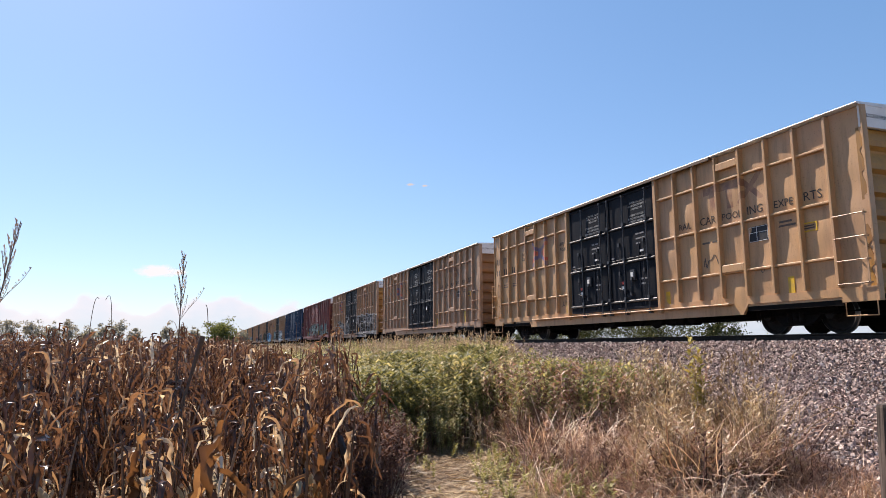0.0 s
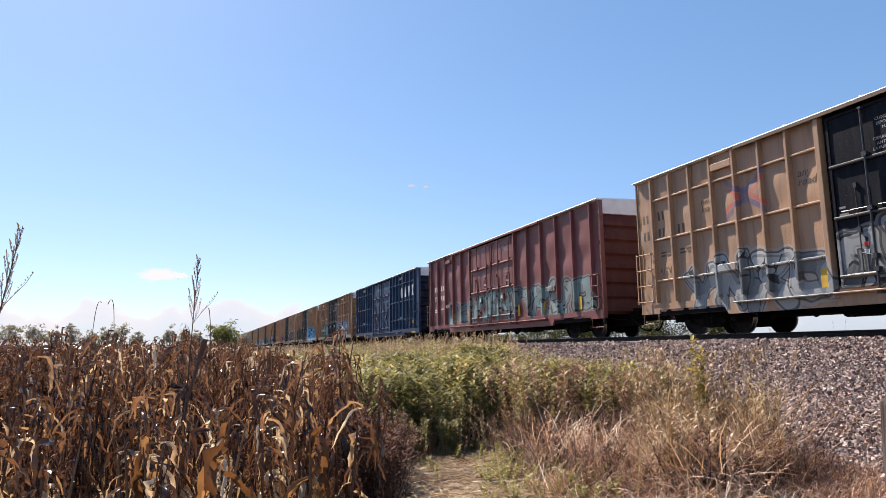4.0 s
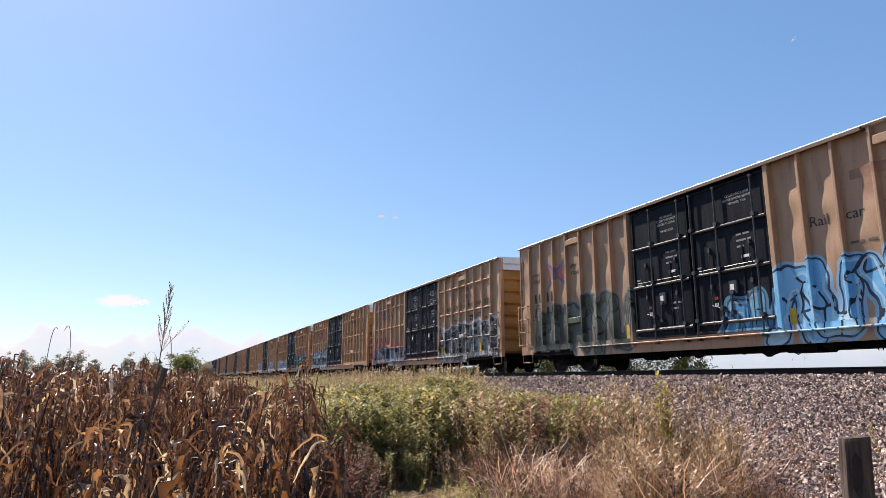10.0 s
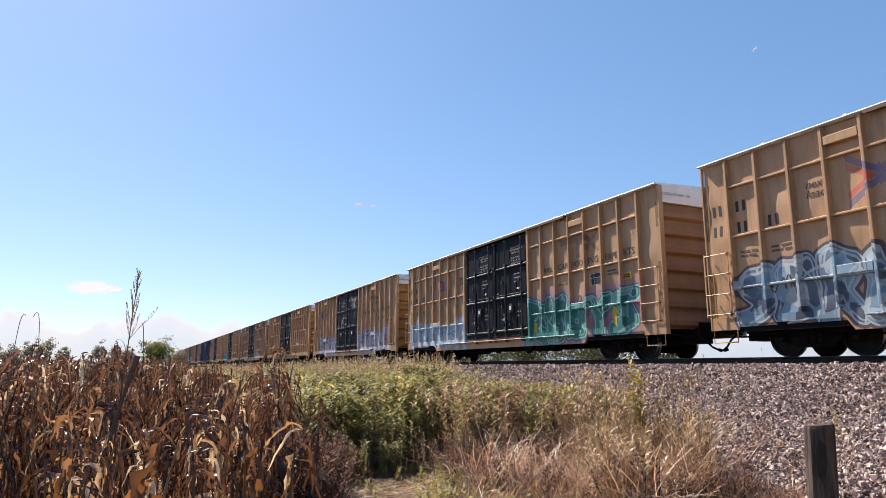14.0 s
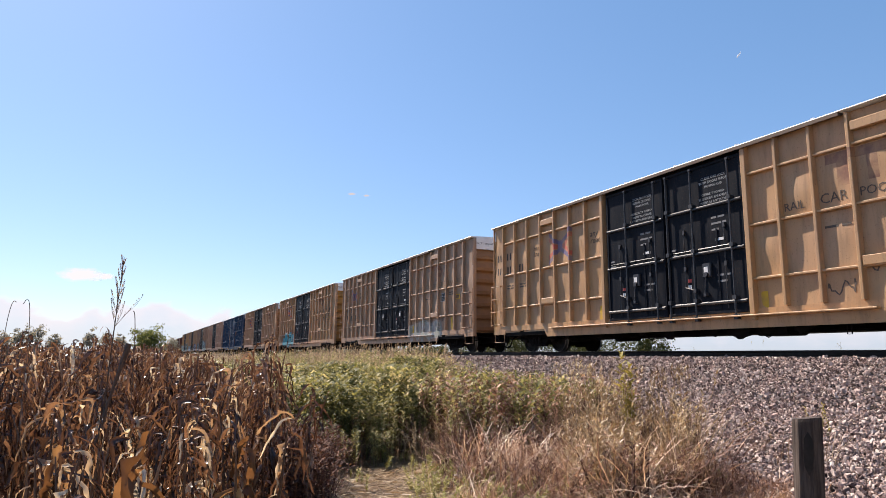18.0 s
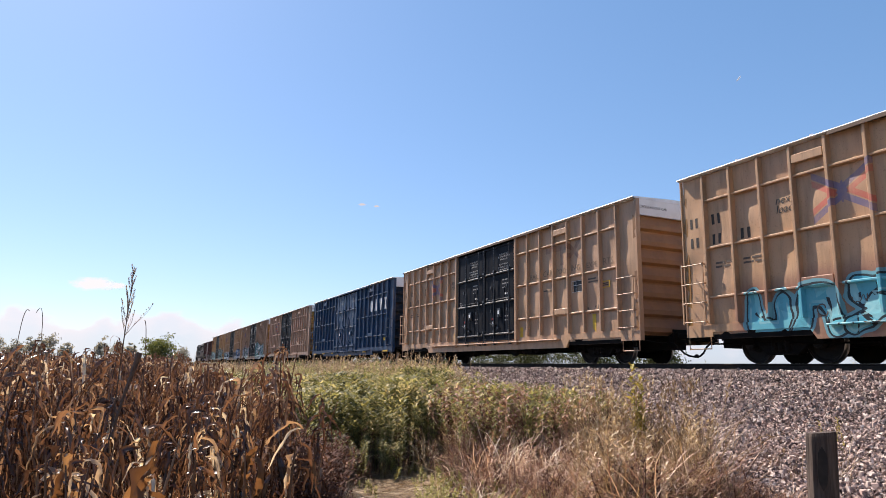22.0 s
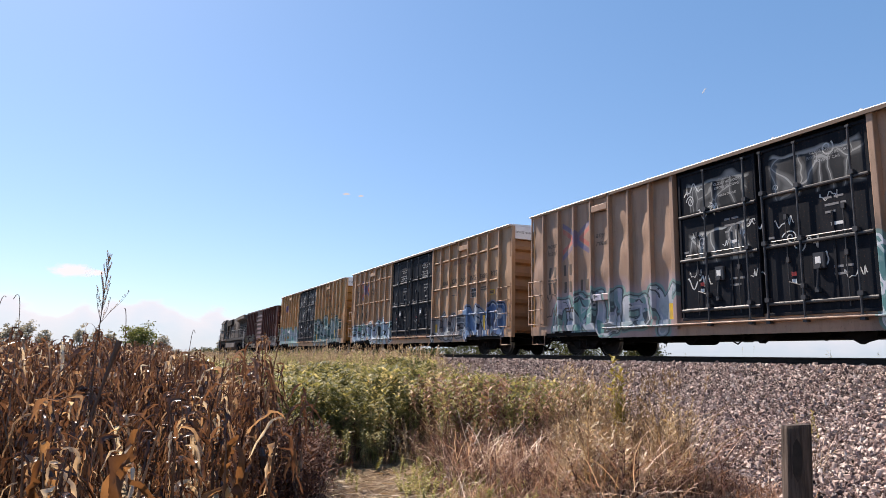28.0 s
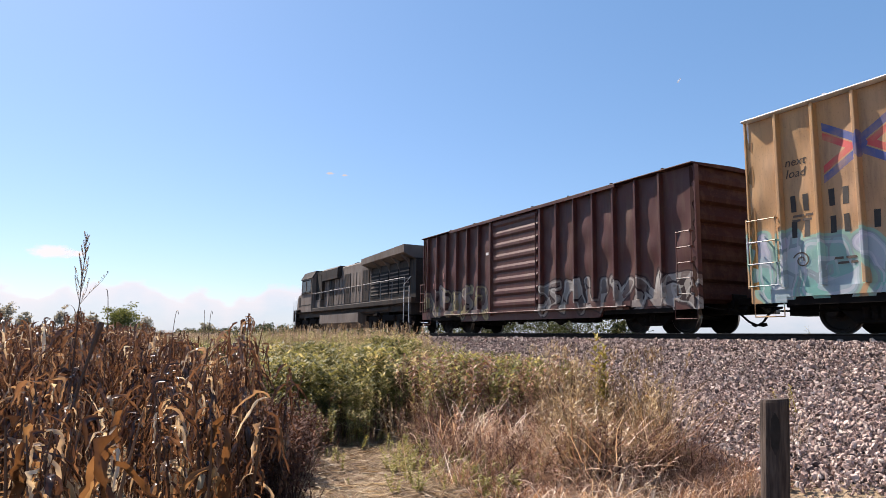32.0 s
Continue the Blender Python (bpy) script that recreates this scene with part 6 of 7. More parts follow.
# ---- plants ----
def ribbon(length, width, bend, twist, segs=6, fold=0.25, lift=0.9, seed=0):
    """A leaf or blade from the origin along +X: rises, then hangs; verts (n, 3), quads (m, 4)."""
    rng = np.random.default_rng(seed)
    pts, ang, p = [], lift, np.zeros(3)
    side = 0.0
    for i in range(segs + 1):
        t = i / segs
        w = width * (0.55 + 0.9 * math.sin(math.pi * min(t * 0.9 + 0.12, 1)) - 0.35 * t) * (1 if i < segs else 0.15)
        tw = twist * t + 0.25 * rng.standard_normal() * t
        n = np.array([-math.sin(ang) * math.sin(tw) * 1.0, math.cos(tw), math.cos(ang) * math.sin(tw)])
        up = np.array([-math.sin(ang), 0, math.cos(ang)])
        pts.append((p - n * w / 2 + up * fold * w / 2, p.copy(), p + n * w / 2 + up * fold * w / 2))
        step = length / segs
        side += 0.12 * rng.standard_normal()
        p = p + step * np.array([math.cos(ang) * math.cos(side), math.cos(ang) * math.sin(side), math.sin(ang)])
        ang -= bend / segs * (0.5 + 1.2 * t) * (0.8 + 0.5 * rng.random())
    v = np.array([q for row in pts for q in row])
    f = []
    for i in range(segs):
        for k in (0, 1):
            a = 3 * i + k
            f.append((a, a + 1, a + 4, a + 3))
    return v, np.array(f)


def turned(v, az, scale=1.0, lean=0.0, at=(0, 0, 0)):
    c, s = math.cos(az), math.sin(az)
    x, y, z = v[:, 0] * scale, v[:, 1] * scale, v[:, 2] * scale
    if lean:
        x, z = x + z * lean, z
    return np.stack([x * c - y * s + at[0], x * s + y * c + at[1], z + at[2]], 1)


def merge(pieces):
    vs, fs, o = [], [], 0
    for v, f in pieces:
        vs.append(v)
        fs.append(f + o)
        o += len(v)
    return np.concatenate(vs), np.concatenate(fs)


def tube(pts, radii, n=5):
    """A bent tapering stem: quads only."""
    v = []
    for (x, y, z), r in zip(pts, radii):
        for i in range(n):
            w = 2 * math.pi * i / n
            v.append((x + r * math.cos(w), y + r * math.sin(w), z))
    f = [(j * n + i, j * n + (i + 1) % n, (j + 1) * n + (i + 1) % n, (j + 1) * n + i) for j in range(len(pts) - 1) for i in range(n)]
    return np.array(v), np.array(f)


def scatter(name, kinds, spots, mat, label, category, seed):
    """Many copies of a few kinds, joined. spots: rows of x, y, z, scale, turn, lean."""
    rng = np.random.default_rng(seed)
    which = rng.integers(0, len(kinds), len(spots))
    vs, fs, o = [], [], 0
    spots = np.asarray(spots, dtype=float)
    for k, (kv, kf) in enumerate(kinds):
        sp = spots[which == k]
        if not len(sp):
            continue
        c, s = np.cos(sp[:, 4])[:, None], np.sin(sp[:, 4])[:, None]
        sc = sp[:, 3][:, None]
        x, y, z = kv[None, :, 0] * sc, kv[None, :, 1] * sc, kv[None, :, 2] * sc
        x = x + z * sp[:, 5][:, None]
        w = np.stack([x * c - y * s + sp[:, 0][:, None], x * s + y * c + sp[:, 1][:, None], z + sp[:, 2][:, None]], 2)
        n, m = len(sp), len(kv)
        vs.append(w.reshape(-1, 3))
        fs.append((kf[None] + (np.arange(n) * m)[:, None, None] + o).reshape(-1, kf.shape[1]))
        o += n * m
    me = array_mesh(name, np.concatenate(vs), np.concatenate(fs), mat)
    return tagged(new(name, me), label, category, kind="stuff")


def hang_leaf(length, width, fold_at, seed, segs=10):
    """A dry corn leaf: a short rise, a sharp fold, then it hangs beside the stalk, twisted and crumpled."""
    rng = np.random.default_rng(seed)
    lift, fall = rng.uniform(-0.9, 0.9), rng.uniform(-1.75, -0.95)
    p, side, rows = np.zeros(3), 0.0, []
    tw0, tw1 = rng.normal(0, 0.5), rng.normal(0, 2.2)
    for i in range(segs + 1):
        t = i / segs
        k = 1 / (1 + math.exp(-(t - fold_at) * 14))
        ang = lift * (1 - k) + fall * k + 0.15 * rng.standard_normal()
        tw = tw0 + tw1 * t + 0.3 * rng.standard_normal()
        w = width * min(0.55 + 2.2 * t, 1.0) * (1 - t ** 3) * rng.uniform(0.7, 1.15) + 0.002
        fwd = np.array([math.cos(ang) * math.cos(side), math.cos(ang) * math.sin(side), math.sin(ang)])
        flat = np.array([-math.sin(side), math.cos(side), 0.0])
        up = np.cross(fwd, flat)
        n = flat * math.cos(tw) + up * math.sin(tw)
        o = np.cross(fwd, n)
        cup = rng.uniform(0.4, 1.5)
        rows += [p - n * w / 2 + o * cup * w / 2, p.copy(), p + n * w / 2 + o * cup * w / 2]
        p = p + fwd * length / segs
        side += 0.16 * rng.standard_normal()
    v = np.array(rows) + rng.normal(0, 0.002 if width < 0.04 else 0.004, (3 * segs + 3, 3))
    f = [(3 * i + k, 3 * i + k + 1, 3 * i + k + 4, 3 * i + k + 3) for i in range(segs) for k in (0, 1)]
    return v, np.array(f)


LEAVES = [hang_leaf(0.25 + 0.05 * (i % 5), 0.019 + 0.007 * (i % 4), 0.06 + 0.05 * (i % 4), 10 + i) for i in range(16)]


def corn_stem(h, seed):
    rng = np.random.default_rng(seed)
    bx, by = rng.normal(0, 0.06, 2)
    pts = [(bx * (t / h) ** 3 * 2, by * (t / h) ** 3 * 2, t) for t in np.linspace(0, h * 0.94, 6)]
    return tube(pts, [0.013, 0.012, 0.011, 0.0095, 0.0075, 0.003], 5)


def whole_corn(seed, leaves=44, segs=None):
    rng = np.random.default_rng(seed)
    h = 1.5 + 0.1 * rng.standard_normal()
    out = [corn_stem(h, seed)]
    for i in range(leaves):
        z = h * (0.18 + 0.81 * i / leaves) + 0.03 * rng.standard_normal()
        v, f = LEAVES[rng.integers(0, len(LEAVES))]
        out.append((turned(v, i * math.pi + rng.normal(0, 0.9), rng.uniform(0.40, 0.95), 0, (0, 0, z)), f))
    v, f = tube([(0.02, 0, 0), (0.05, 0, -0.06), (0.075, 0, -0.14), (0.08, 0, -0.2)], [0.015, 0.028, 0.026, 0.008], 6)
    out.append((turned(v, rng.uniform(0, 6), 1, 0, (0, 0, h * 0.5)), f))
    return merge(out)


def thin_corn(seed):
    """A plant seen from afar: fewer, wider leaves."""
    rng = np.random.default_rng(seed)
    h = 1.5 + 0.12 * rng.standard_normal()
    out = [tube([(0, 0, 0.6), (0.02, 0.01, h)], [0.02, 0.01], 3)]
    for i in range(8):
        v, f = hang_leaf(0.45, 0.06, 0.3, seed * 9 + i, 4)
        out.append((turned(v, rng.uniform(0, 6.28), rng.uniform(0.8, 1.2), 0, (0, 0, h * (0.35 + 0.62 * i / 8))), f))
    return merge(out)


EDGE_X = 1.28


def corn_field():
    rng = np.random.default_rng(21)
    leaf_me = [array_mesh("leaf", v, f, M_CORNLEAF_ONE, True) for v, f in LEAVES]
    stems = [array_mesh("stalk", *corn_stem(1.5, 300 + i), M_STALK, True) for i in range(6)]
    hv, hf = tube([(0.02, 0, 0), (0.05, 0, -0.05), (0.075, 0, -0.12), (0.085, 0, -0.2), (0.085, 0, -0.24)], [0.014, 0.027, 0.028, 0.02, 0.005], 7)
    husk = array_mesh("husk", hv, hf, M_HUSK, True)
    near, mid, far = [], [], []
    for r in range(0, 120):
        x0 = EDGE_X - 0.76 * r
        y = 2.9 + 0.2 * rng.random()
        while y < 46:
            p = (x0 + rng.normal(0, 0.15), y + rng.normal(0, 0.04))
            az = math.degrees(math.atan2(p[0], p[1]))
            d = math.hypot(*p)
            if r == 0 and y < 5.4 or r == 1 and y < 3.6:
                pass
            elif -24 < az < 14 and d < 5.2:
                near.append(p)
            elif -34 < az < 16 and d < 24 and r < 16:
                mid.append(p)
            elif r < 50 and rng.random() < (0.5 if d < 30 else 0.35):
                far.append(p)
            y += 0.13 + 0.06 * rng.random()
    for k, (x, y) in enumerate(near):
        sc = rng.uniform(0.80, 0.95)
        m = pose(x, y, land(x, y), rng.normal(0, 3), rng.normal(0, 3), rng.uniform(0, 360)) @ Matrix.Scale(1.0, 4)
        plant = tagged(place("corn_plant", stems[k % 6], M_STALK, None, m), "dry brown corn plant with hanging curled leaves", "corn plant", "corn plants at the field's edge")
        h = 1.5 * sc
        plant.scale = (1, 1, sc)
        for i in range(40):
            z = 1.5 * (0.20 + 0.79 * i / 40) + rng.normal(0, 0.03)
            place("leaf", leaf_me[rng.integers(0, 16)], None, plant, pose(0, 0, z, rng.normal(0, 8), 0, 180 * i + rng.normal(0, 40)) @ Matrix.Scale(rng.choice((0.45, 0.55, 0.65, 0.75, 0.9)), 4))
        if rng.random() < 0.6:
            place("husk", husk, None, plant, pose(0, 0, 0.75 + 0.2 * rng.random(), 0, 0, rng.uniform(0, 360)), "pale papery husk")
    rows = lambda pts: [(x, y, land(x, y), rng.uniform(0.94, 1.15) * (1.0 if x > 0.3 else 1.06), rng.uniform(0, 6.28), rng.normal(0, 0.06)) for x, y in pts]
    scatter("corn_stand", [whole_corn(40 + i) for i in range(8)], rows(mid), M_CORNLEAF, "stand of dry brown corn with curled leaves", "corn", 5)
    for y0, y1, n in ((46, 90, 6500), (90, 190, 6500), (190, 420, 4500)):
        ys = y0 + (y1 - y0) * rng.random(n)
        xs = EDGE_X - (0.76 * np.floor(rng.random(n) ** 1.2 * (70 if y0 < 90 else 150 if y0 < 190 else 260)))
        far += list(zip(xs, ys))
    scatter("corn_field", [thin_corn(70 + i) for i in range(5)], [(x, y, 0, rng.uniform(0.92, 1.10) * (1.22 if y < 90 else 1.30), rng.uniform(0, 6.28), rng.normal(0, 0.05)) for x, y in far], M_CORNLEAF, "field of ripe dry corn running to the horizon", "corn field", 6)


corn_field()


def broad_leaved_corn():
    """Three plants at the very edge, with wide curled leaves that the sun shines through."""
    rng = np.random.default_rng(91)
    leaves = [array_mesh("leaf", *hang_leaf(0.40 + 0.05 * i, 0.044 + 0.006 * i, 0.05 + 0.05 * i, 600 + i, 14), M_CORNLEAF_BROAD, True) for i in range(5)]
    for k, (x, y, h) in enumerate(((0.04, 3.0, 1.38), (-0.30, 3.25, 1.30), (0.55, 3.75, 1.25))):
        stem = array_mesh("stalk", *corn_stem(h, 800 + k), M_STALK, True)
        plant = tagged(place("corn_plant", stem, M_STALK, None, pose(x, y, 0, 2 * k - 2, 3)), "dry corn plant with broad orange-brown leaves", "corn plant", "corn plants at the field's edge")
        for i in range(11):
            place("leaf", leaves[(i + k) % 5], None, plant, pose(0, 0, h * (0.42 + 0.56 * i / 11), rng.normal(0, 8), 0, 150 * i + rng.normal(0, 30)) @ Matrix.Scale(rng.uniform(0.7, 1.05), 4))


broad_leaved_corn()


def clump(seed, blades, height, spread, width, bend, droop=0.5):
    rng = np.random.default_rng(seed)
    out = []
    for i in range(blades):
        L = height * rng.uniform(0.55, 1.05)
        v, f = ribbon(L, width, bend * rng.uniform(0.4, 1.4), rng.normal(0, 0.8), 4, 0.0, 1.45 - abs(rng.normal(0, droop * 0.4)), int(rng.integers(1, 1e6)))
        keep = f[::1]
        a = rng.uniform(0, 6.28)
        r = spread * rng.random() ** 0.6
        out.append((turned(v, rng.uniform(0, 6.28), 1, 0, (r * math.cos(a), r * math.sin(a), 0)), keep))
    return merge(out)


def flat_straw(seed):
    """Broken stems that lie on the soil, every way."""
    rng = np.random.default_rng(seed)
    out = []
    for i in range(26):
        v, f = ribbon(rng.uniform(0.12, 0.38), 0.011, 0.25, rng.normal(0, 0.6), 2, 0.1, rng.uniform(-0.02, 0.22), int(rng.integers(1, 1e6)))
        out.append((turned(v, rng.uniform(0, 6.28), 1, 0, (rng.normal(0, 0.2), rng.normal(0, 0.2), rng.uniform(0.01, 0.05))), f))
    return merge(out)


def half_blades(kind):
    """Drops one half of each folded blade: narrower, lighter grass."""
    v, f = kind
    return v, f[::2]


def weed(seed, h, leaves, leaf_len, leaf_w):
    rng = np.random.default_rng(seed)
    out = [tube([(0, 0, 0), (0.02, 0.01, h * 0.5), (0.05 * rng.standard_normal(), 0.03, h)], [0.006, 0.005, 0.002], 3)]
    for i in range(leaves):
        z = h * (0.25 + 0.75 * i / leaves)
        v, f = ribbon(leaf_len * rng.uniform(0.7, 1.2), leaf_w, 1.6, rng.normal(0, 0.5), 2, 0.2, 0.6, int(rng.integers(1, 1e6)))
        out.append((turned(v, i * 2.4, 1, 0, (0, 0, z)), f))
    return merge(out)


def seed_grass(seed, h):
    """A stem with a small nodding head."""
    rng = np.random.default_rng(seed)
    dx = rng.normal(0, 0.1)
    out = [tube([(0, 0, 0), (dx * 0.3, 0, h * 0.5), (dx, 0, h)], [0.003, 0.0025, 0.0015], 3)]
    for i in range(7):
        v, f = ribbon(0.06, 0.012, 0.8, 0, 2, 0.1, 0.9, int(rng.integers(1, 1e6)))
        out.append((turned(v, i * 2.4, 1, 0, (dx * (0.8 + 0.03 * i), 0, h * (0.86 + 0.02 * i))), f))
    for i in range(3):
        v, f = ribbon(h * 0.4, 0.008, 2.2, 0, 3, 0.0, 1.2, int(rng.integers(1, 1e6)))
        out.append((turned(v, rng.uniform(0, 6.28), 1, 0, (0, 0, h * 0.12 * (i + 1))), f))
    return merge(out)


def on_land(rng, pts, lo, hi, lean=0.08):
    return [(x, y, land(x, y), rng.uniform(lo, hi), rng.uniform(0, 6.28), rng.normal(0, lean)) for x, y in pts]


def verge():
    rng = np.random.default_rng(33)

    def field(n, x0, x1, y0, y1, keep=None):
        out = []
        while len(out) < n:
            x, y = rng.uniform(x0, x1), rng.uniform(y0, y1)
            if keep is None or keep(x, y):
                out.append((x, y))
        return out
    dry = [half_blades(clump(200 + i, 24, 0.70, 0.22, 0.018, 2.6, 1.8)) for i in range(6)]
    tangle = [half_blades(clump(210 + i, 14, 0.75, 0.30, 0.014, 1.1, 3.6)) for i in range(5)]
    tall = [half_blades(clump(220 + i, 14, 1.05, 0.15, 0.016, 1.7, 0.7)) for i in range(5)]
    low = [half_blades(clump(240 + i, 30, 0.32, 0.22, 0.011, 2.0, 1.4)) for i in range(4)]
    straw = [flat_straw(260 + i) for i in range(4)]
    green = [weed(280 + i, 1.15, 32, 0.125, 0.030) for i in range(6)]
    deadweed = [weed(290 + i, 0.85, 30, 0.095, 0.019) for i in range(6)]
    small = [weed(300 + i, 0.30, 18, 0.07, 0.022) for i in range(4)]
    seeds = [seed_grass(320 + i, 1.1) for i in range(6)]
    russet = [weed(340 + i, 0.85, 28, 0.095, 0.017) for i in range(4)]

    def hummock(x, y):
        """Tufts stand in mounds, with low ground between."""
        return 0.45 + 0.9 * noise.noise((x * 1.0, y * 1.0, 3.0)) + 0.6 * noise.noise((x * 2.4, y * 2.4, 8.0))

    def mounds(pts, lo, hi, lean):
        return [(x, y, land(x, y), lo + (hi - lo) * min(max(hummock(x, y), 0.0), 1.0), rng.uniform(0, 6.28), rng.normal(0, lean)) for x, y in pts]

    bare = lambda x, y: abs(x - (2.45 + 0.33 * (y - 6.2))) < 0.72 + 0.22 * math.sin(3 * y) and 4.5 < y < 9.1
    reach = lambda y: min(6.3 + 0.15 * (y - 5.5), 8.2)
    right_of = lambda x, y: x > 3.45 + 0.36 * (y - 6.2) + 0.8 * max(0.0, 7.4 - y) * (0.7 + 0.8 * noise.noise((x * 1.7, y * 1.7, 5.0)))
    # reddish dry growth, the broad bank of it before the stones
    z1 = field(760, 2.9, 7.4, 5.2, 13, lambda x, y: right_of(x, y) and x < reach(y) - 0.1)
    pale = lambda x, y: math.degrees(math.atan2(x, y)) > 37.5 or y < 6.0
    scatter("dry_weeds", deadweed[:3] + dry, mounds([p for p in z1 if pale(*p)], 0.22, 1.05, 0.85), M_DRYGRASS, "pale pinkish tangled dry weeds and grass", "grass", 1)
    scatter("red_weeds", deadweed[:3] + dry, mounds([p for p in z1 if not pale(*p)], 0.26, 1.10, 0.85), M_REDGRASS, "reddish brown tangled dead weeds and grass", "grass", 25)
    z1b = field(480, 3.0, 7.0, 5.2, 12, lambda x, y: right_of(x, y) and x < reach(y))
    scatter("tangled_straw", tangle, [(x, y, z + rng.uniform(0, 0.45), q, a, l) for x, y, z, q, a, l in mounds(z1b, 0.6, 1.15, 0.6)], M_DRYGRASS, "pale broken stems lying across the dry weeds", "grass", 17)
    long = [half_blades(clump(360 + i, 3, 0.85, 0.35, 0.010, 0.25, 3.4)) for i in range(4)]
    z1d = field(44, 3.0, 6.8, 5.8, 11.5, lambda x, y: x > 2.9 + 0.36 * (y - 6.2) and x < reach(y) - 0.2)
    scatter("broken_stems", long, [(x, y, land(x, y) + rng.uniform(0.05, 0.5) * min(max(hummock(x, y), 0.1), 1.0), rng.uniform(0.7, 1.1), rng.uniform(0, 6.28), rng.normal(0, 0.7)) for x, y in z1d], M_STRAWSTEM, "long bleached broken stems across the dry weeds", "straw", 32)
    z1c = field(480, 2.9, 7.0, 5.2, 12.5, lambda x, y: right_of(x, y) and x < reach(y) - 0.2)
    scatter("dark_dead_weeds", russet + deadweed[3:], mounds(z1c, 0.40, 0.95, 0.5), M_RUSSET, "dark dead weeds among the dry grass", "weeds", 24)
    z2 = field(520, 4.6, 7.4, 5.6, 9.6, lambda x, y: 36 < math.degrees(math.atan2(x, y)) < 46.5 and x < reach(y) + 0.2)
    scatter("pale_grass", tall + seeds + deadweed[:2], mounds(z2, 0.70, 1.25, 0.16), M_PALEGRASS, "pale yellow upright grass by the ballast", "grass", 2)
    # green weeds beyond the bare spot
    z3 = field(2500, 1.5, 7.6, 8.6, 17, lambda x, y: x < 2.9 + 0.60 * (y - 8.0) and not bare(x, y))
    scatter("green_weeds", green, [(x, y, z, q * min(1.0, 0.38 + 0.26 * (y - 8.4)), a, l) for x, y, z, q, a, l in mounds(z3, 0.75, 1.25, 0.16)], M_GREEN, "green leafy weeds on the verge", "weeds", 3)
    z3c = field(520, 1.8, 5.4, 8.3, 10.6, lambda x, y: not bare(x, y))
    scatter("undergrowth", russet + deadweed[:2], mounds(z3c[:330], 0.35, 0.85, 0.35), M_RUSSET, "dark dead stems at the foot of the green weeds", "weeds", 27)
    scatter("pale_undergrowth", deadweed + seeds[:2], mounds(z3c[330:], 0.35, 0.80, 0.35), M_PALEGRASS, "pale dead stems at the foot of the green weeds", "weeds", 28)
    z3b = field(220, 1.5, 6.4, 10.5, 18)
    scatter("straw_weeds", deadweed + seeds, mounds(z3b, 0.8, 1.2, 0.16), M_PALEGRASS, "straw-coloured weeds among the green", "weeds", 19)
    z4 = field(2300, 1.5, 8.2, 12, 30, lambda x, y: x < reach(y) and (y > 17 or x > 2.6 + 0.48 * (y - 7.6)))
    scatter("mixed_green_weeds", green + green + seeds, mounds(z4[1000:], 0.70, 1.15, 0.2), M_GREEN, "green weeds among the straw on the verge", "weeds", 26)
    scatter("verge_grass", tall + seeds + deadweed + deadweed, mounds(z4[:1000], 0.85, 1.35, 0.2), M_PALEGRASS, "tall straw-coloured seeding grass on the verge", "grass", 4)
    z5 = field(2200, 1.4, 8.2, 28, 75) + field(1300, 1.4, 8.4, 75, 170)
    scatter("far_verge_grass", tall[:2] + dry[:1] + deadweed[:2], mounds(z5, 1.0, 1.4, 0.14), M_PALEGRASS, "dry verge grass between field and railway", "grass", 5)
    z5b = field(600, 1.5, 7.0, 14, 60)
    scatter("far_green_weeds", green, mounds(z5b, 0.8, 1.2, 0.12), M_GREEN, "scattered green weeds along the verge", "weeds", 15)
    z5c = field(420, 4.2, 8.0, 8.4, 14, lambda x, y: x < reach(y) + 0.3)
    scatter("bank_foot_weeds", green[:3] + seeds, mounds(z5c, 0.45, 0.95, 0.25), M_GREEN, "thin green weeds at the foot of the bank", "weeds", 21)
    # a dense dark fringe at the back of the dry growth, before the stones
    z13 = field(900, 4.8, 8.3, 8.2, 13.5, lambda x, y: x < reach(y) + 0.55 and x > 3.2 + 0.36 * (y - 6.2))
    fringe = lambda pts, top, kind: [(x, y, land(x, y), max(0.25, (top - land(x, y)) / kind) * rng.uniform(0.62, 1.0), rng.uniform(0, 6.28), rng.normal(0, 0.3)) for x, y in pts]
    scatter("brown_fringe", russet + deadweed, fringe(z13[:330], 1.32, 0.85), M_REDGRASS, "brown dead weeds at the edge of the ballast", "weeds", 29)
    scatter("dark_fringe", russet + deadweed[:2], fringe(z13[330:540], 1.22, 0.85), M_RUSSET, "dark dead weeds at the edge of the ballast", "weeds", 30)
    scatter("green_fringe", green, fringe(z13[540:], 1.34, 1.15), M_GREEN, "olive green weeds at the edge of the ballast", "weeds", 31)
    # growth on the bank itself, further along, up to the rails
    up = lambda y: min(6.9 + 0.42 * max(y - 13, 0), 11.6)
    z11 = field(1500, 6.4, 11.6, 14, 40, lambda x, y: x < up(y)) + field(1200, 7.0, 11.6, 40, 130)
    scatter("bank_grass", tall + seeds + deadweed, [(x, y, land(x, y), min(1.25, max(0.35, ((2.0 if y < 24 else 2.15) - land(x, y)) / 1.05)) * rng.uniform(0.75, 1.08), rng.uniform(0, 6.28), rng.normal(0, 0.18)) for x, y in z11], M_PALEGRASS, "straw-coloured grass growing up the railway bank", "grass", 22)
    z12 = field(420, 6.4, 10.6, 14, 46, lambda x, y: x < up(y) - 0.4)
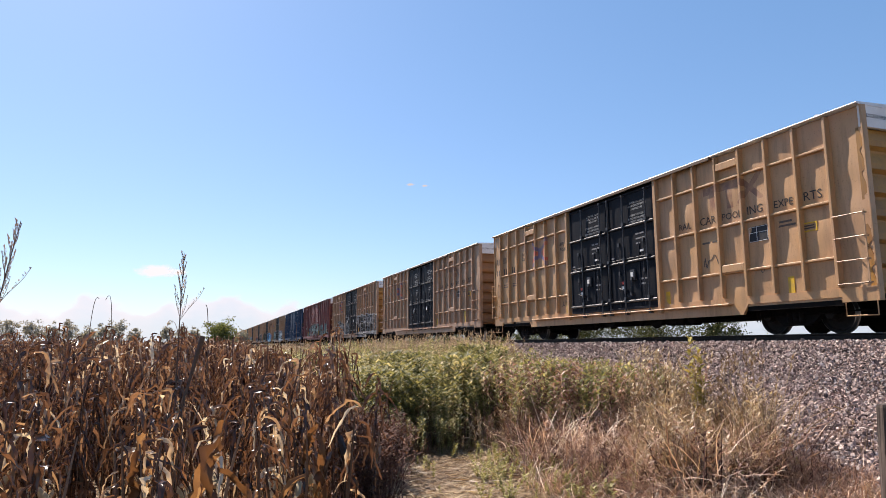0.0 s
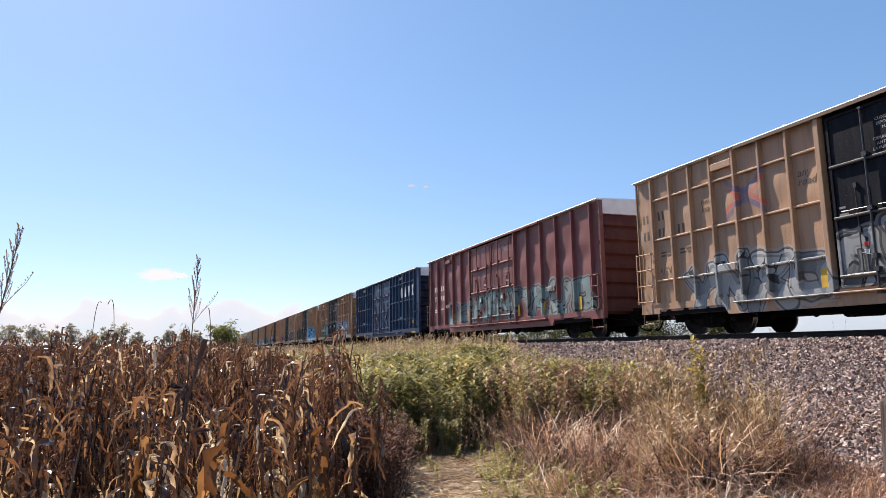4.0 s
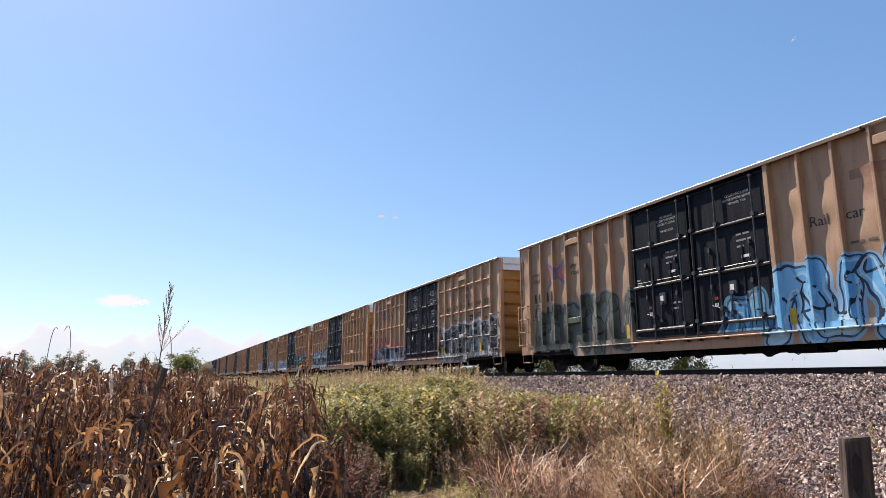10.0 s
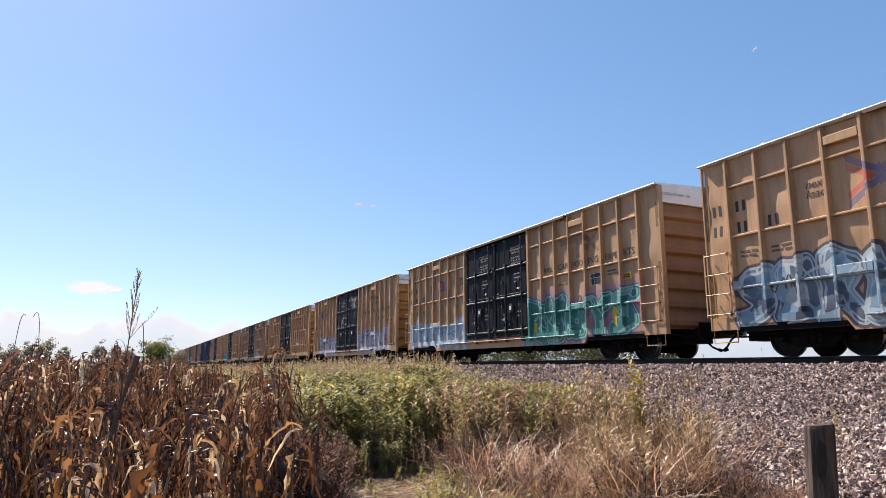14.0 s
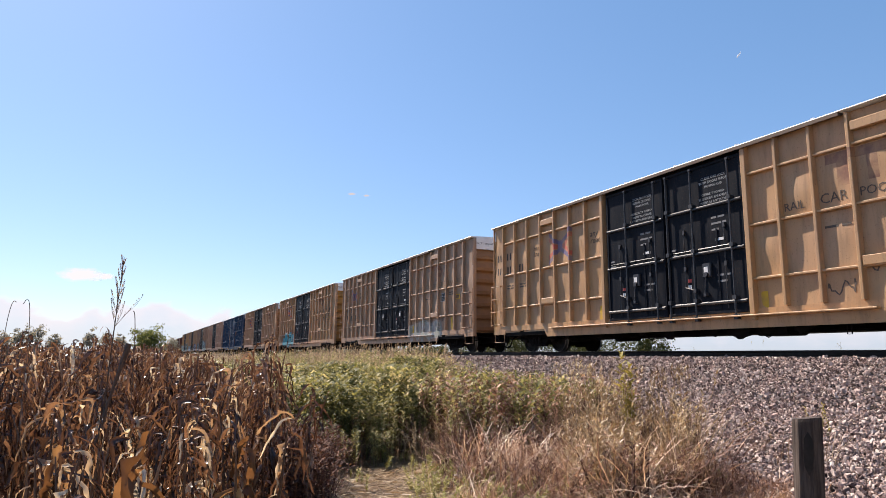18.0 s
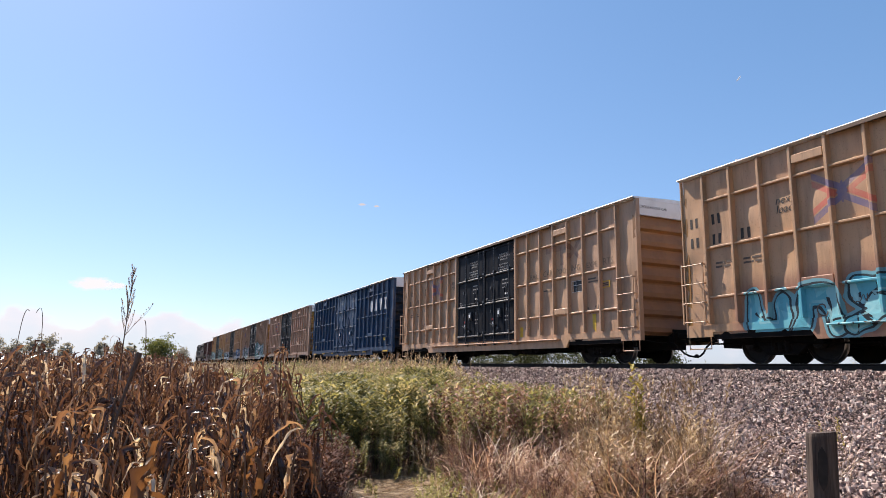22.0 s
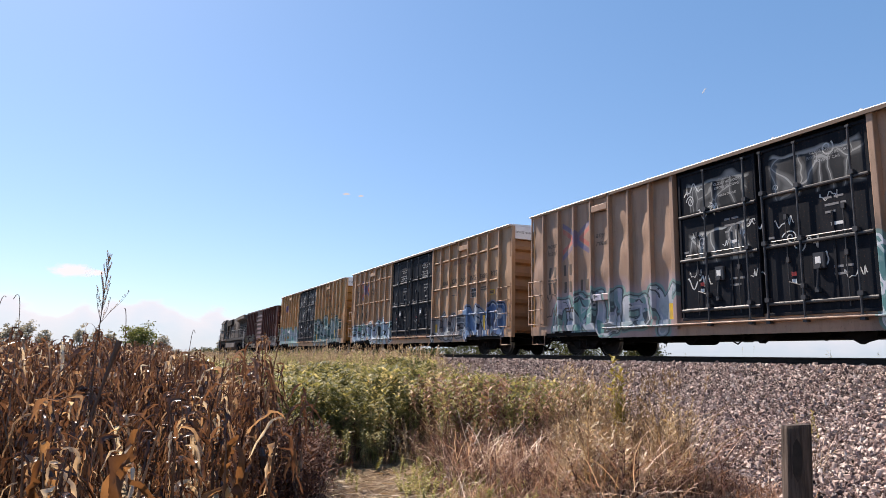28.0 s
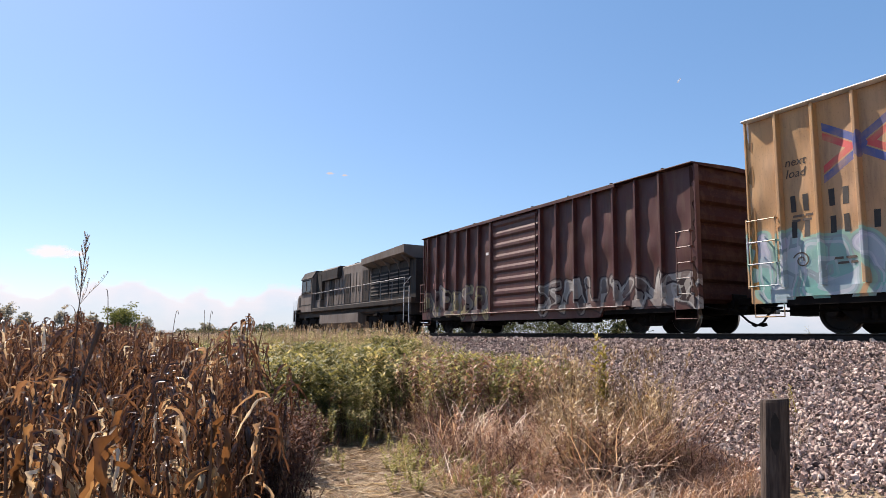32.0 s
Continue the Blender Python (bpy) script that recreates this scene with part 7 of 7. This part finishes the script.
    scatter("bank_green_weeds", green, [(x, y, land(x, y), min(1.2, max(0.35, (1.85 - land(x, y)) / 1.15)) * rng.uniform(0.7, 1.0), rng.uniform(0, 6.28), rng.normal(0, 0.15)) for x, y in z12], M_GREEN, "green weeds growing up the railway bank", "weeds", 23)
    # dark russet weeds against the corn
    z6 = field(820, 1.2, 3.1, 5.6, 10.0, lambda x, y: not bare(x, y) and x < 1.55 + 0.36 * (y - 5.6))
    scatter("russet_weeds", russet, mounds(z6, 0.55, 1.05, 0.3), M_RUSSET, "dark russet dead weeds beside the corn", "weeds", 6)
    z6b = field(120, 1.2, 2.6, 5.6, 9.4, lambda x, y: not bare(x, y))
    scatter("dead_grass", tangle[:3], mounds(z6b, 0.5, 1.1, 0.3), M_RUSSET, "dark dead grass between corn and path", "grass", 16)
    # the trodden spot: straw litter and low green
    z7 = field(900, 1.6, 4.8, 5.6, 10.2) + field(260, -1.5, 6.0, 1.0, 5.6)
    scatter("straw_litter", straw, on_land(rng, z7, 0.6, 1.1, 0.0), M_PALEGRASS, "flattened straw on bare soil", "straw", 7)
    z8 = field(95, 2.2, 4.8, 6.2, 9.8, lambda x, y: 0.0 < x - (2.75 + 0.33 * (y - 6.2)) < 0.9 or rng.random() < 0.12) + field(170, 3.5, 6.4, 5.6, 7.4)
    scatter("low_green_weeds", small, on_land(rng, z8 + z8[::2], 0.35, 0.95, 0.35), M_GREENBRIGHT, "low bright green weeds on trodden soil", "weeds", 8)
    z9 = field(420, 3.6, 7.0, 4.6, 7.0, lambda x, y: not bare(x, y) and x < reach(y) + 0.3)
    scatter("low_grass", low, on_land(rng, z9, 0.6, 1.4, 0.15), M_DRYGRASS, "short dry grass at the foot of the bank", "grass", 9)
    # sparse growth on the stones
    z10 = field(40, 6.6, 8.4, 5.0, 13) + field(70, 7.0, 10.5, 12, 40)
    scatter("bank_weeds", tall[:2] + small, on_land(rng, z10, 0.35, 0.7, 0.2), M_PALEGRASS, "sparse weeds rooted in the ballast", "weeds", 10)
    scatter("ballast_weed", deadweed[:2] + small, [(8.36 + 0.05 * k, 5.8 + 0.08 * (k % 3), land(8.45, 5.9), 0.42 + 0.05 * (k % 4), k * 1.3, 0.25) for k in range(9)], M_YELLOWWEED, "yellow weed growing out of the ballast", "weeds", 18)
    scatter("yellow_weed", green[:2] + deadweed[:2], [(6.45 + 0.1 * math.sin(k * 2.1), 7.3 + 0.12 * math.cos(k * 1.7), land(6.45, 7.3), 0.8 + 0.07 * k, k * 1.3, 0.06) for k in range(9)], M_YELLOWWEED, "tall yellowing weed at the foot of the bank", "weeds", 20)


verge()


def stones():
    """Crushed stone on the bank: real pieces where one can see them, larger and fewer far off."""
    rng = np.random.default_rng(8)
    kinds = []
    cube = np.array([(x, y, z) for x in (-1, 1) for y in (-1, 1) for z in (-1, 1)], dtype=float)
    quads = np.array([(0, 1, 3, 2), (4, 6, 7, 5), (0, 4, 5, 1), (2, 3, 7, 6), (0, 2, 6, 4), (1, 5, 7, 3)])
    for i in range(12):
        v = cube * rng.uniform(0.25, 1.25, (8, 3)) * rng.uniform(0.4, 1.4, (1, 3))
        q = Euler(tuple(rng.uniform(0, 6.28, 3))).to_matrix()
        kinds.append((v @ np.array(q).T * 0.5, quads))
    spots = []
    for n, x0, x1, y0, y1, s in ((24000, 6.2, 9.5, 2.0, 9.5, 0.029), (66000, 6.3, 12.9, 4.0, 15.0, 0.033), (30000, 6.8, 12.9, 15.0, 30.0, 0.046), (11000, 7.0, 12.9, 30, 62, 0.10), (3500, 12.7, 14.0, 4, 40, 0.06), (2500, 14.0, 16.9, 4, 40, 0.06)):
        x, y = rng.uniform(x0, x1, n), rng.uniform(y0, y1, n)
        for a, b in zip(x, y):
            if a < 7.0 and rng.random() < (7.0 - a) * 1.1:
                continue
            spots.append((a, b, land(a, b) + 0.04 + rng.uniform(-0.03, 0.085), s * rng.choice((0.5, 0.7, 0.9, 1.1, 1.4, 1.9), p=(0.2, 0.22, 0.22, 0.18, 0.12, 0.06)) * rng.uniform(0.85, 1.15), rng.uniform(0, 6.28), 0))
    scatter("ballast", kinds, spots, M_STONE, "pinkish grey crushed stone ballast on the railway bank", "ballast", 12)


stones()


def fence_post():
    x, y = 3.63, 2.66
    post = Shape()
    n, v = 14, []
    rng = np.random.default_rng(4)
    dent = rng.uniform(0.95, 1.04, n)
    zs = (-0.25, 0.0, 0.4, 0.8, 1.1, 1.245, 1.262)
    for k, z in enumerate(zs):
        for i in range(n):
            w = 2 * math.pi * i / n
            r = 0.079 * dent[i] * (1 + 0.02 * math.sin(3 * z + i)) * (0.96 if k == len(zs) - 1 else 1)
            v.append((r * math.cos(w), r * math.sin(w), z + (0.16 * r * math.cos(w + radians(25 + 53)) if k > 4 else 0)))
    f = [(j * n + i, j * n + (i + 1) % n, (j + 1) * n + (i + 1) % n, (j + 1) * n + i) for j in range(len(zs) - 1) for i in range(n)]
    post.add(v, f + [tuple(range((len(zs) - 1) * n, len(zs) * n))])
    ob = new("fence_post", post.mesh("fence_post"))
    ob.data.materials[0] = M_POST
    ob.matrix_basis = pose(x, y, 0, 1.2, 2.2, 0) @ pose(0, 0, 0, 0, 0, 25)
    tagged(ob, "weathered grey round wooden fence post with a dark knot", "post")
    a = math.atan2(-y, -x) - radians(25)
    c, s = math.cos(a), math.sin(a)
    knot = Shape()
    ring = [(0.0, 0.19), (0.022, 0.15), (0.027, 0.07), (0.02, -0.02), (0.0, -0.06), (-0.022, -0.01), (-0.026, 0.07), (-0.02, 0.15)]
    vs = [(0.0815 * c - u * s, 0.0815 * s + u * c, 1.0 + w) for u, w in ring] + [(0.06 * c - u * s, 0.06 * s + u * c, 1.0 + w) for u, w in ring]
    knot.add(vs, [tuple(range(8))] + [(i, (i + 1) % 8, 8 + (i + 1) % 8, 8 + i) for i in range(8)])
    part("knot", knot, M_KNOT, ob, "dark split knot")


M_KNOT = plain("dark_knot", (0.018, 0.014, 0.012), 0.95, 0, 0.3, 20)
fence_post()


def tall_stalk(x, y, top, seed, heads=9, lean=0.03):
    """A tall weed stem over the corn with an open seed head."""
    rng = np.random.default_rng(seed)
    pts = [(lean * t * t * 2, 0.02 * math.sin(3 * t), t * top) for t in np.linspace(0, 1, 8)]
    stem = array_mesh("stem", *tube(pts, [0.007, 0.0065, 0.006, 0.0055, 0.005, 0.004, 0.003, 0.0015], 5), M_STALK, True)
    ob = tagged(place("tall_weed", stem, None, None, pose(x, y, 0)), "tall dry weed with a loose seed head above the corn", "weed")
    br = []
    for i in range(heads):
        t = 0.80 + 0.19 * i / heads
        L = 0.12 * (1.15 - i / heads) + 0.03
        v, f = tube([(0, 0, 0), (L * 0.20, 0, L * 0.55), (L * 0.28, 0, L)], [0.002, 0.0016, 0.001], 3)
        az = i * 2.4
        at = (lean * t * t * 2, 0.02 * math.sin(3 * t), t * top)
        br.append((turned(v, az, 1, 0, at), f))
        for k in range(11):
            g = 0.25 + 0.07 * k
            gv, gf = ribbon(0.015, 0.0055, 0.4, 0, 2, 0.3, 0.9, seed + 40 * i + k)
            off = np.array([[L * 0.28 * g, 0, L * g]])
            br.append((turned(turned(gv, rng.uniform(0, 6), 1) + off, az, 1, 0, at), gf))
    v, f = tube([(0, 0, 0), (0.05, 0, 0.07), (0.12, 0, 0.15), (0.155, 0, 0.21)], [0.0025, 0.002, 0.0016, 0.001], 3)
    br.append((turned(v, -0.2, 1, 0, (lean * 1.2, 0, 0.80 * top)), f))
    for k in range(12):                                  # one spray that stands out to the side
        g = 0.3 + 0.06 * k
        gv, gf = ribbon(0.016, 0.0055, 0.4, 0, 2, 0.3, 0.9, seed + k)
        br.append((turned(turned(gv, k * 1.9, 1) + np.array([[0.155 * g, 0, 0.21 * g]]), -0.2, 1, 0, (lean * 1.2, 0, 0.80 * top)), gf))
    head = array_mesh("seed_head", *merge(br), M_SEEDS)
    place("seed_head", head, None, ob)
    for i in range(2):
        v, f = ribbon(0.26, 0.004, 2.6, 0.4, 7, 0.2, 1.35, seed + i)
        me = array_mesh("blade", v, f, M_CORNLEAF_ONE)
        t = 0.70 + 0.05 * i
        place("blade", me, None, ob, pose(lean * t * t * 2, 0.02 * math.sin(3 * t), t * top, 0, 0, 130 * i))
    return ob


SWAYING = tall_stalk(-0.113, 4.5, 2.20, 3, 18)
tall_stalk(-1.08, 3.75, 2.23, 9, 18, 0.10)


def stub():
    """A thick broken corn stalk that leans out of the field."""
    s = Shape().rod((0, 0, 0), (0.02, 0, 1.1), 0.008, 7, 0.008).rod((0.02, 0, 1.1), (0.09, 0.015, 1.42), 0.008, 7, 0.009).rod((0.09, 0.015, 1.42), (0.135, 0.02, 1.60), 0.009, 7, 0.015).rod((0.135, 0.02, 1.60), (0.150, 0.02, 1.66), 0.016, 7, 0.017)
    ob = tagged(part("broken_stalk", s, M_STALK, None), "thick dark broken corn stalk above the rest", "corn stalk")
    ob.matrix_basis = pose(-0.14, 4.2, 0)


stub()


def bent_tassels():
    """Thin dead tassels that curl over above the corn."""
    for i, (x, y, top, bend, turn) in enumerate(((0.05, 4.4, 1.86, 0.10, 170), (-0.75, 5.2, 1.95, 0.16, 20), (-0.62, 5.4, 1.98, 0.22, 160), (-1.35, 4.6, 1.98, 0.12, 200), (-1.9, 5.0, 1.95, 0.2, 30), (0.9, 6.4, 1.82, 0.1, 10), (1.0, 7.4, 1.86, 0.07, 190), (-2.4, 5.6, 2.0, 0.18, 150), (0.55, 6.0, 1.80, 0.15, 40))):
        pts = [(bend * 0.33 * u ** 2.5, 0.01 * math.sin(3 * u + i), top * (0.5 + 0.5 * math.sin(u * (1.60 + 0.12 * (i % 3))))) for u in np.linspace(0, 1, 15)]
        me = Shape().path([(0, 0, 0), *pts], 0.0024, 5).mesh("bent_tassel", True)
        tagged(place("bent_tassel", me, M_STALK, None, pose(x, y, 0, 0, 0, turn)), "thin dead corn tassel curling over the field", "corn tassel", "tassels above the corn")


bent_tassels()


# ---- trees and bushes ----
def crown(seed, rx, ry, rz, clumps, leaves, size):
    """Leaf quads in clumps over an uneven crown, with gaps."""
    rng = np.random.default_rng(seed)
    vs, fs, o = [], [], 0
    for i in range(clumps):
        d = rng.standard_normal(3)
        d /= np.linalg.norm(d)
        c = d * np.array([rx, ry, rz]) * rng.uniform(0.35, 1.0) * (1 + 0.25 * math.sin(5 * d[0] + seed) * math.cos(4 * d[2]))
        r = rng.uniform(0.18, 0.36) * min(rx, rz)
        n = leaves
        p = c + rng.standard_normal((n, 3)) * r * np.array([1, 1, 0.7]) * 0.6
        a, b = rng.standard_normal((n, 3)), rng.standard_normal((n, 3))
        a /= np.linalg.norm(a, axis=1)[:, None]
        b -= a * (a * b).sum(1)[:, None]
        b /= np.linalg.norm(b, axis=1)[:, None]
        s = size * rng.uniform(0.6, 1.3, (n, 1))
        q = np.stack([p - a * s, p - b * s * 0.6, p + a * s, p + b * s * 0.6], 1).reshape(-1, 3)
        vs.append(q)
        fs.append(np.arange(4 * n).reshape(-1, 4) + o)
        o += 4 * n
    return np.concatenate(vs), np.concatenate(fs)


def tree(x, y, z0, height, width, seed, mat, name="tree", label="leafy green tree beyond the corn field", clumps=60, leaves=40, size=0.22, trunk=0.25):
    t = Shape().rod((0, 0, -0.3), (0.05 * width, 0, height * 0.45), 0.035 * height * 0.6 + 0.02, 8, 0.02 * height * 0.6)
    for i in range(6):
        w = i * 1.1 + seed
        t.rod((0.02 * width, 0, height * (0.22 + 0.04 * i)), (0.33 * width * math.cos(w), 0.33 * width * math.sin(w), height * (0.5 + 0.06 * i)), 0.012 * height, 5, 0.004 * height)
    ob = tagged(new(name), label, name.replace("_", " "))
    ob.matrix_basis = pose(x, y, z0)
    part("trunk", t, M_BARK, ob)
    v, f = crown(seed, width / 2, width / 2, height * (1 - trunk) / 2, clumps, leaves, size)
    place("crown", array_mesh("crown", v + np.array([0, 0, height * (1 + trunk) / 2]), f, mat), None, ob)
    return ob


def woods():
    rng = np.random.default_rng(77)
    tree(3.6, 150, 0, 7.3, 6.4, 2, M_TREE, clumps=90, leaves=50, size=0.20, trunk=0.12)
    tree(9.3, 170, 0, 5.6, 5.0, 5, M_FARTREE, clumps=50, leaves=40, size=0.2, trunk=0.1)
    spec = ((-13.3, 2.58, 13), (-14.6, 2.4, 13), (-11.9, 2.2, 13), (-10.7, 2.0, 12), (-9.5, 2.25, 11), (-8.2, 1.7, 12), (-7.2, 1.9, 10), (-6.2, 2.37, 12), (-5.0, 1.55, 9), (-2.6, 2.0, 11), (-1.5, 1.8, 12), (-0.5, 1.67, 9), (-16.2, 2.3, 14), (-18, 2.4, 15), (-21, 2.2, 15), (7.8, 1.15, 11), (12.6, 0.9, 9))
    for i, (az, el, w) in enumerate(spec):
        a, d = radians(az), 320 + 25 * math.sin(i * 2.2)
        tree(d * math.sin(a), d * math.cos(a), 0, 1.6 + d * math.tan(radians(el * 0.92)), w * 0.62, 20 + i, M_FARTREE, "tree", "distant tree beyond the corn, haze in its leaf colour", 44, 34, 0.36, 0.22)
    far = [(rng.uniform(-560, 420), 760 + rng.uniform(-60, 60), 0, rng.uniform(2.2, 4.2), rng.uniform(0, 6.28), 0) for i in range(260)]
    kinds = [crown(500 + i, 1.4, 1.4, 0.75, 12, 14, 0.2) for i in range(4)]
    kinds = [(v + np.array([0, 0, 0.6]), f) for v, f in kinds]
    scatter("far_woods", kinds, far, M_FARTREE, "low line of distant woods, haze in its leaf colour", "woods", 9)
    # bushes on the far side of the bank
    for i, (x, y, h, w) in enumerate(((20.0, 24.5, 2.7, 3.4), (20.6, 27.5, 2.9, 3.6), (20.2, 31.0, 3.0, 3.8), (20.8, 35.0, 2.8, 3.8), (21.0, 39.5, 2.6, 4.0), (20.4, 21.6, 2.3, 2.0))):
        tree(x, y, land(x, y) - 0.1, h, w, 60 + i, M_BUSH, "bush", "green bush on the far side of the track", 70, 90, 0.05, 0.05)
    for i in range(17):
        y = 44 + 6.6 * i + 0.18 * i * i + 1.5 * math.sin(i * 2.7)
        tree(20.8 + 0.5 * math.sin(i * 1.9), y, -0.1, 3.1 + 0.4 * math.sin(i * 3.1), 6.4, 90 + i, M_BUSH, "bush", "green bush on the far side of the track", 60, 60, 0.10, 0.04)
    kinds = [seed_grass(700 + i, 1.2) for i in range(4)] + [weed(720 + i, 1.1, 16, 0.12, 0.02) for i in range(3)]
    pts = [(rng.uniform(17.6, 19.5), rng.uniform(10, 60), 0.0, rng.uniform(0.5, 0.85), rng.uniform(0, 6.28), rng.normal(0, 0.15)) for i in range(150)]
    pts = [(x, y, land(x, y), s, a, l) for x, y, _, s, a, l in pts]
    scatter("far_bank_weeds", kinds, pts, M_GREEN, "weeds along the far edge of the track", "weeds", 14)


woods()


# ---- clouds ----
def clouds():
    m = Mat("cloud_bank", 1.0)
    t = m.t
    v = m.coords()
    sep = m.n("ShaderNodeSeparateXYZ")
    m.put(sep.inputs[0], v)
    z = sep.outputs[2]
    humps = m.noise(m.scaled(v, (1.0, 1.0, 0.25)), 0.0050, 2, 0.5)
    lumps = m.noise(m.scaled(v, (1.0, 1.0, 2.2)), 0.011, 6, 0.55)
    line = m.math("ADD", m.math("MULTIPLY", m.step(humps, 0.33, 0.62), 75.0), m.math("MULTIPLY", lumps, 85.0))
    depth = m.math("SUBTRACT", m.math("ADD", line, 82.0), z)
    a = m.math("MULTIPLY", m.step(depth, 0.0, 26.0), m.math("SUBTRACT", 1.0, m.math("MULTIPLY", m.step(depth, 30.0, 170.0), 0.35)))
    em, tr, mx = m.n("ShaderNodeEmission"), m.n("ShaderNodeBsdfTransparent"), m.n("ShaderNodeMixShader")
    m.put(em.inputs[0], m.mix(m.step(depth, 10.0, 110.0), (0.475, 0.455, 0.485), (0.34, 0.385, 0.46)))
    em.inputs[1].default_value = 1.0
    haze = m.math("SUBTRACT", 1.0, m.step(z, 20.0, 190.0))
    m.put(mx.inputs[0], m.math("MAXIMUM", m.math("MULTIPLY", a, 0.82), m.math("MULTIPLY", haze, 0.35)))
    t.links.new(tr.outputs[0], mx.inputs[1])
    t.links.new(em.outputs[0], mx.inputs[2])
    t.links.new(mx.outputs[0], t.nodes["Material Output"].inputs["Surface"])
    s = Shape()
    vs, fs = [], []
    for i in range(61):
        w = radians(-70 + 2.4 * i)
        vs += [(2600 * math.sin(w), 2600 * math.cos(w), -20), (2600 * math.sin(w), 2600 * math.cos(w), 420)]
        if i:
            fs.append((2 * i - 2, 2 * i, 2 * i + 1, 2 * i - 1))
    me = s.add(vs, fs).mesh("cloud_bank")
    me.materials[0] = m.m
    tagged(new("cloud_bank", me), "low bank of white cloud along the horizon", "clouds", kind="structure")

    # small loose clouds
    w = Mat("cloud_puff", 1.0)
    v = w.coords()
    ln = w.n("ShaderNodeVectorMath", op="LENGTH")
    w.put(ln.inputs[0], v)
    f = w.math("SUBTRACT", w.math("ADD", 0.30, w.math("MULTIPLY", w.noise(v, 1.7, 7, 0.65), 1.7)), w.math("MULTIPLY", ln.outputs["Value"], 1.25))
    em, tr, mx = w.n("ShaderNodeEmission"), w.n("ShaderNodeBsdfTransparent"), w.n("ShaderNodeMixShader")
    em.inputs[0].default_value, em.inputs[1].default_value = (0.98, 0.95, 0.98, 1), 0.52
    w.put(mx.inputs[0], w.step(f, 0.15, 0.7))
    w.t.links.new(tr.outputs[0], mx.inputs[1])
    w.t.links.new(em.outputs[0], mx.inputs[2])
    w.t.links.new(mx.outputs[0], w.t.nodes["Material Output"].inputs["Surface"])
    thin = w.m.copy()
    thin.node_tree.nodes["Emission"].inputs[1].default_value = 0.36
    for az, el, wd, hd in ((-3.6, 6.05, 95, 30), (17.4, 14.1, 20, 7), (18.7, 14.0, 15, 6), (-1.9, 6.0, 30, 14)):
        d = 2400.0
        a, e = radians(az), radians(el)
        p = Vector((d * math.sin(a) * math.cos(e), d * math.cos(a) * math.cos(e), EYE_Z + d * math.sin(e)))
        q = Shape().add([(-1.2, 0, -1.2), (1.2, 0, -1.2), (1.2, 0, 1.2), (-1.2, 0, 1.2)], [(0, 1, 2, 3)]).mesh("cloud")
        q.materials[0] = thin if el > 10 else w.m
        ob = tagged(new("cloud", q), "small white fair-weather cloud", "cloud", kind="structure")
        ob.matrix_basis = Matrix.Translation(p) @ pose(0, 0, 0, 0, 0, -az) @ Matrix.Diagonal((wd, 1, hd, 1))


clouds()


def vapour_trail():
    """A short pale trail behind an aircraft, very high and far."""
    m = Mat("thin_vapour", 1.0, 0, 0.0)
    m.color((0.8, 0.8, 0.8))
    tr, mx = m.n("ShaderNodeBsdfTransparent"), m.n("ShaderNodeMixShader")
    mx.inputs[0].default_value = 0.42
    m.t.links.new(tr.outputs[0], mx.inputs[1])
    m.t.links.new(m.b.outputs[0], mx.inputs[2])
    m.t.links.new(mx.outputs[0], m.t.nodes["Material Output"].inputs["Surface"])
    s = Shape().lathe([(0, 0.4), (2, 2.2), (9, 2.7), (17, 2.4), (22, 0.5)], 10, 2)
    return tagged(part("vapour_trail", s, m.m, None), "short white vapour trail in the blue sky", "vapour trail")


TRAIL = vapour_trail()


# ---- what moves ----
def run(t):
    """How far the train has come, in metres, at t seconds: it slows a little."""
    return 12.8836 * t + 0.40 - 0.01043 * (t - 16) ** 2


def motions():
    for ob, mid in VEHICLES:
        walk(ob, [(t, pose(TRACK_X, mid - run(t), RAIL_Z)) for t in range(33)])
    # the tall weed leans and rights itself in the wind
    lean = (-1.8, -1.3, -1.83, -1.3, -0.9, -0.6, -0.52, -0.47, -0.77, -0.5, -0.25, -0.56, -0.31, -0.41, -0.57, -0.8, -1.0, -1.17, -1.02, -0.87, -0.91, -1.09, -1.12, -1.02, -1.13, -1.31, -1.4, -1.3, -1.42, -0.95, -1.38, -1.34, -1.59)
    walk(SWAYING, [(t, pose(-0.113, 4.5, 0, 0, (a + 0.95) * 2.3, 0)) for t, a in enumerate(lean)])
    rows = []
    for t, az, el in ((0, 56.3, 27.9), (9, 53.69, 25.76), (13, 52.48, 24.75), (19, 51.13, 23.68), (23, 50.15, 22.89), (28, 48.88, 22.01), (32, 48.13, 21.21)):
        a, e = radians(az), radians(el)
        at = Vector((math.sin(a) * math.cos(e), math.cos(a) * math.cos(e), math.sin(e))) * 2400
        rows.append((t, Matrix.Translation(at) @ pose(0, 0, 0, 0, 0, -az) @ pose(0, 0, 0, 0, 38)))
    walk(TRAIL, rows)
    for w, mid in WHEELSETS:
        x, y, z = w.matrix_basis.translation
        rows = [f / 30 for f in range(961) if -14 < mid - run(f / 30) < 48]
        if not rows:
            rows = [0.0]
        turn = lambda t: pose(x, y, z, math.degrees(run(t) / 0.455) % 360)
        seq = [(t, turn(t)) for t in rows]
        if rows[0] > 0:
            seq.insert(0, (0.0, seq[0][1]))
        if rows[-1] < 32:
            seq.append((32.0, seq[-1][1]))
        walk(w, seq)


motions()
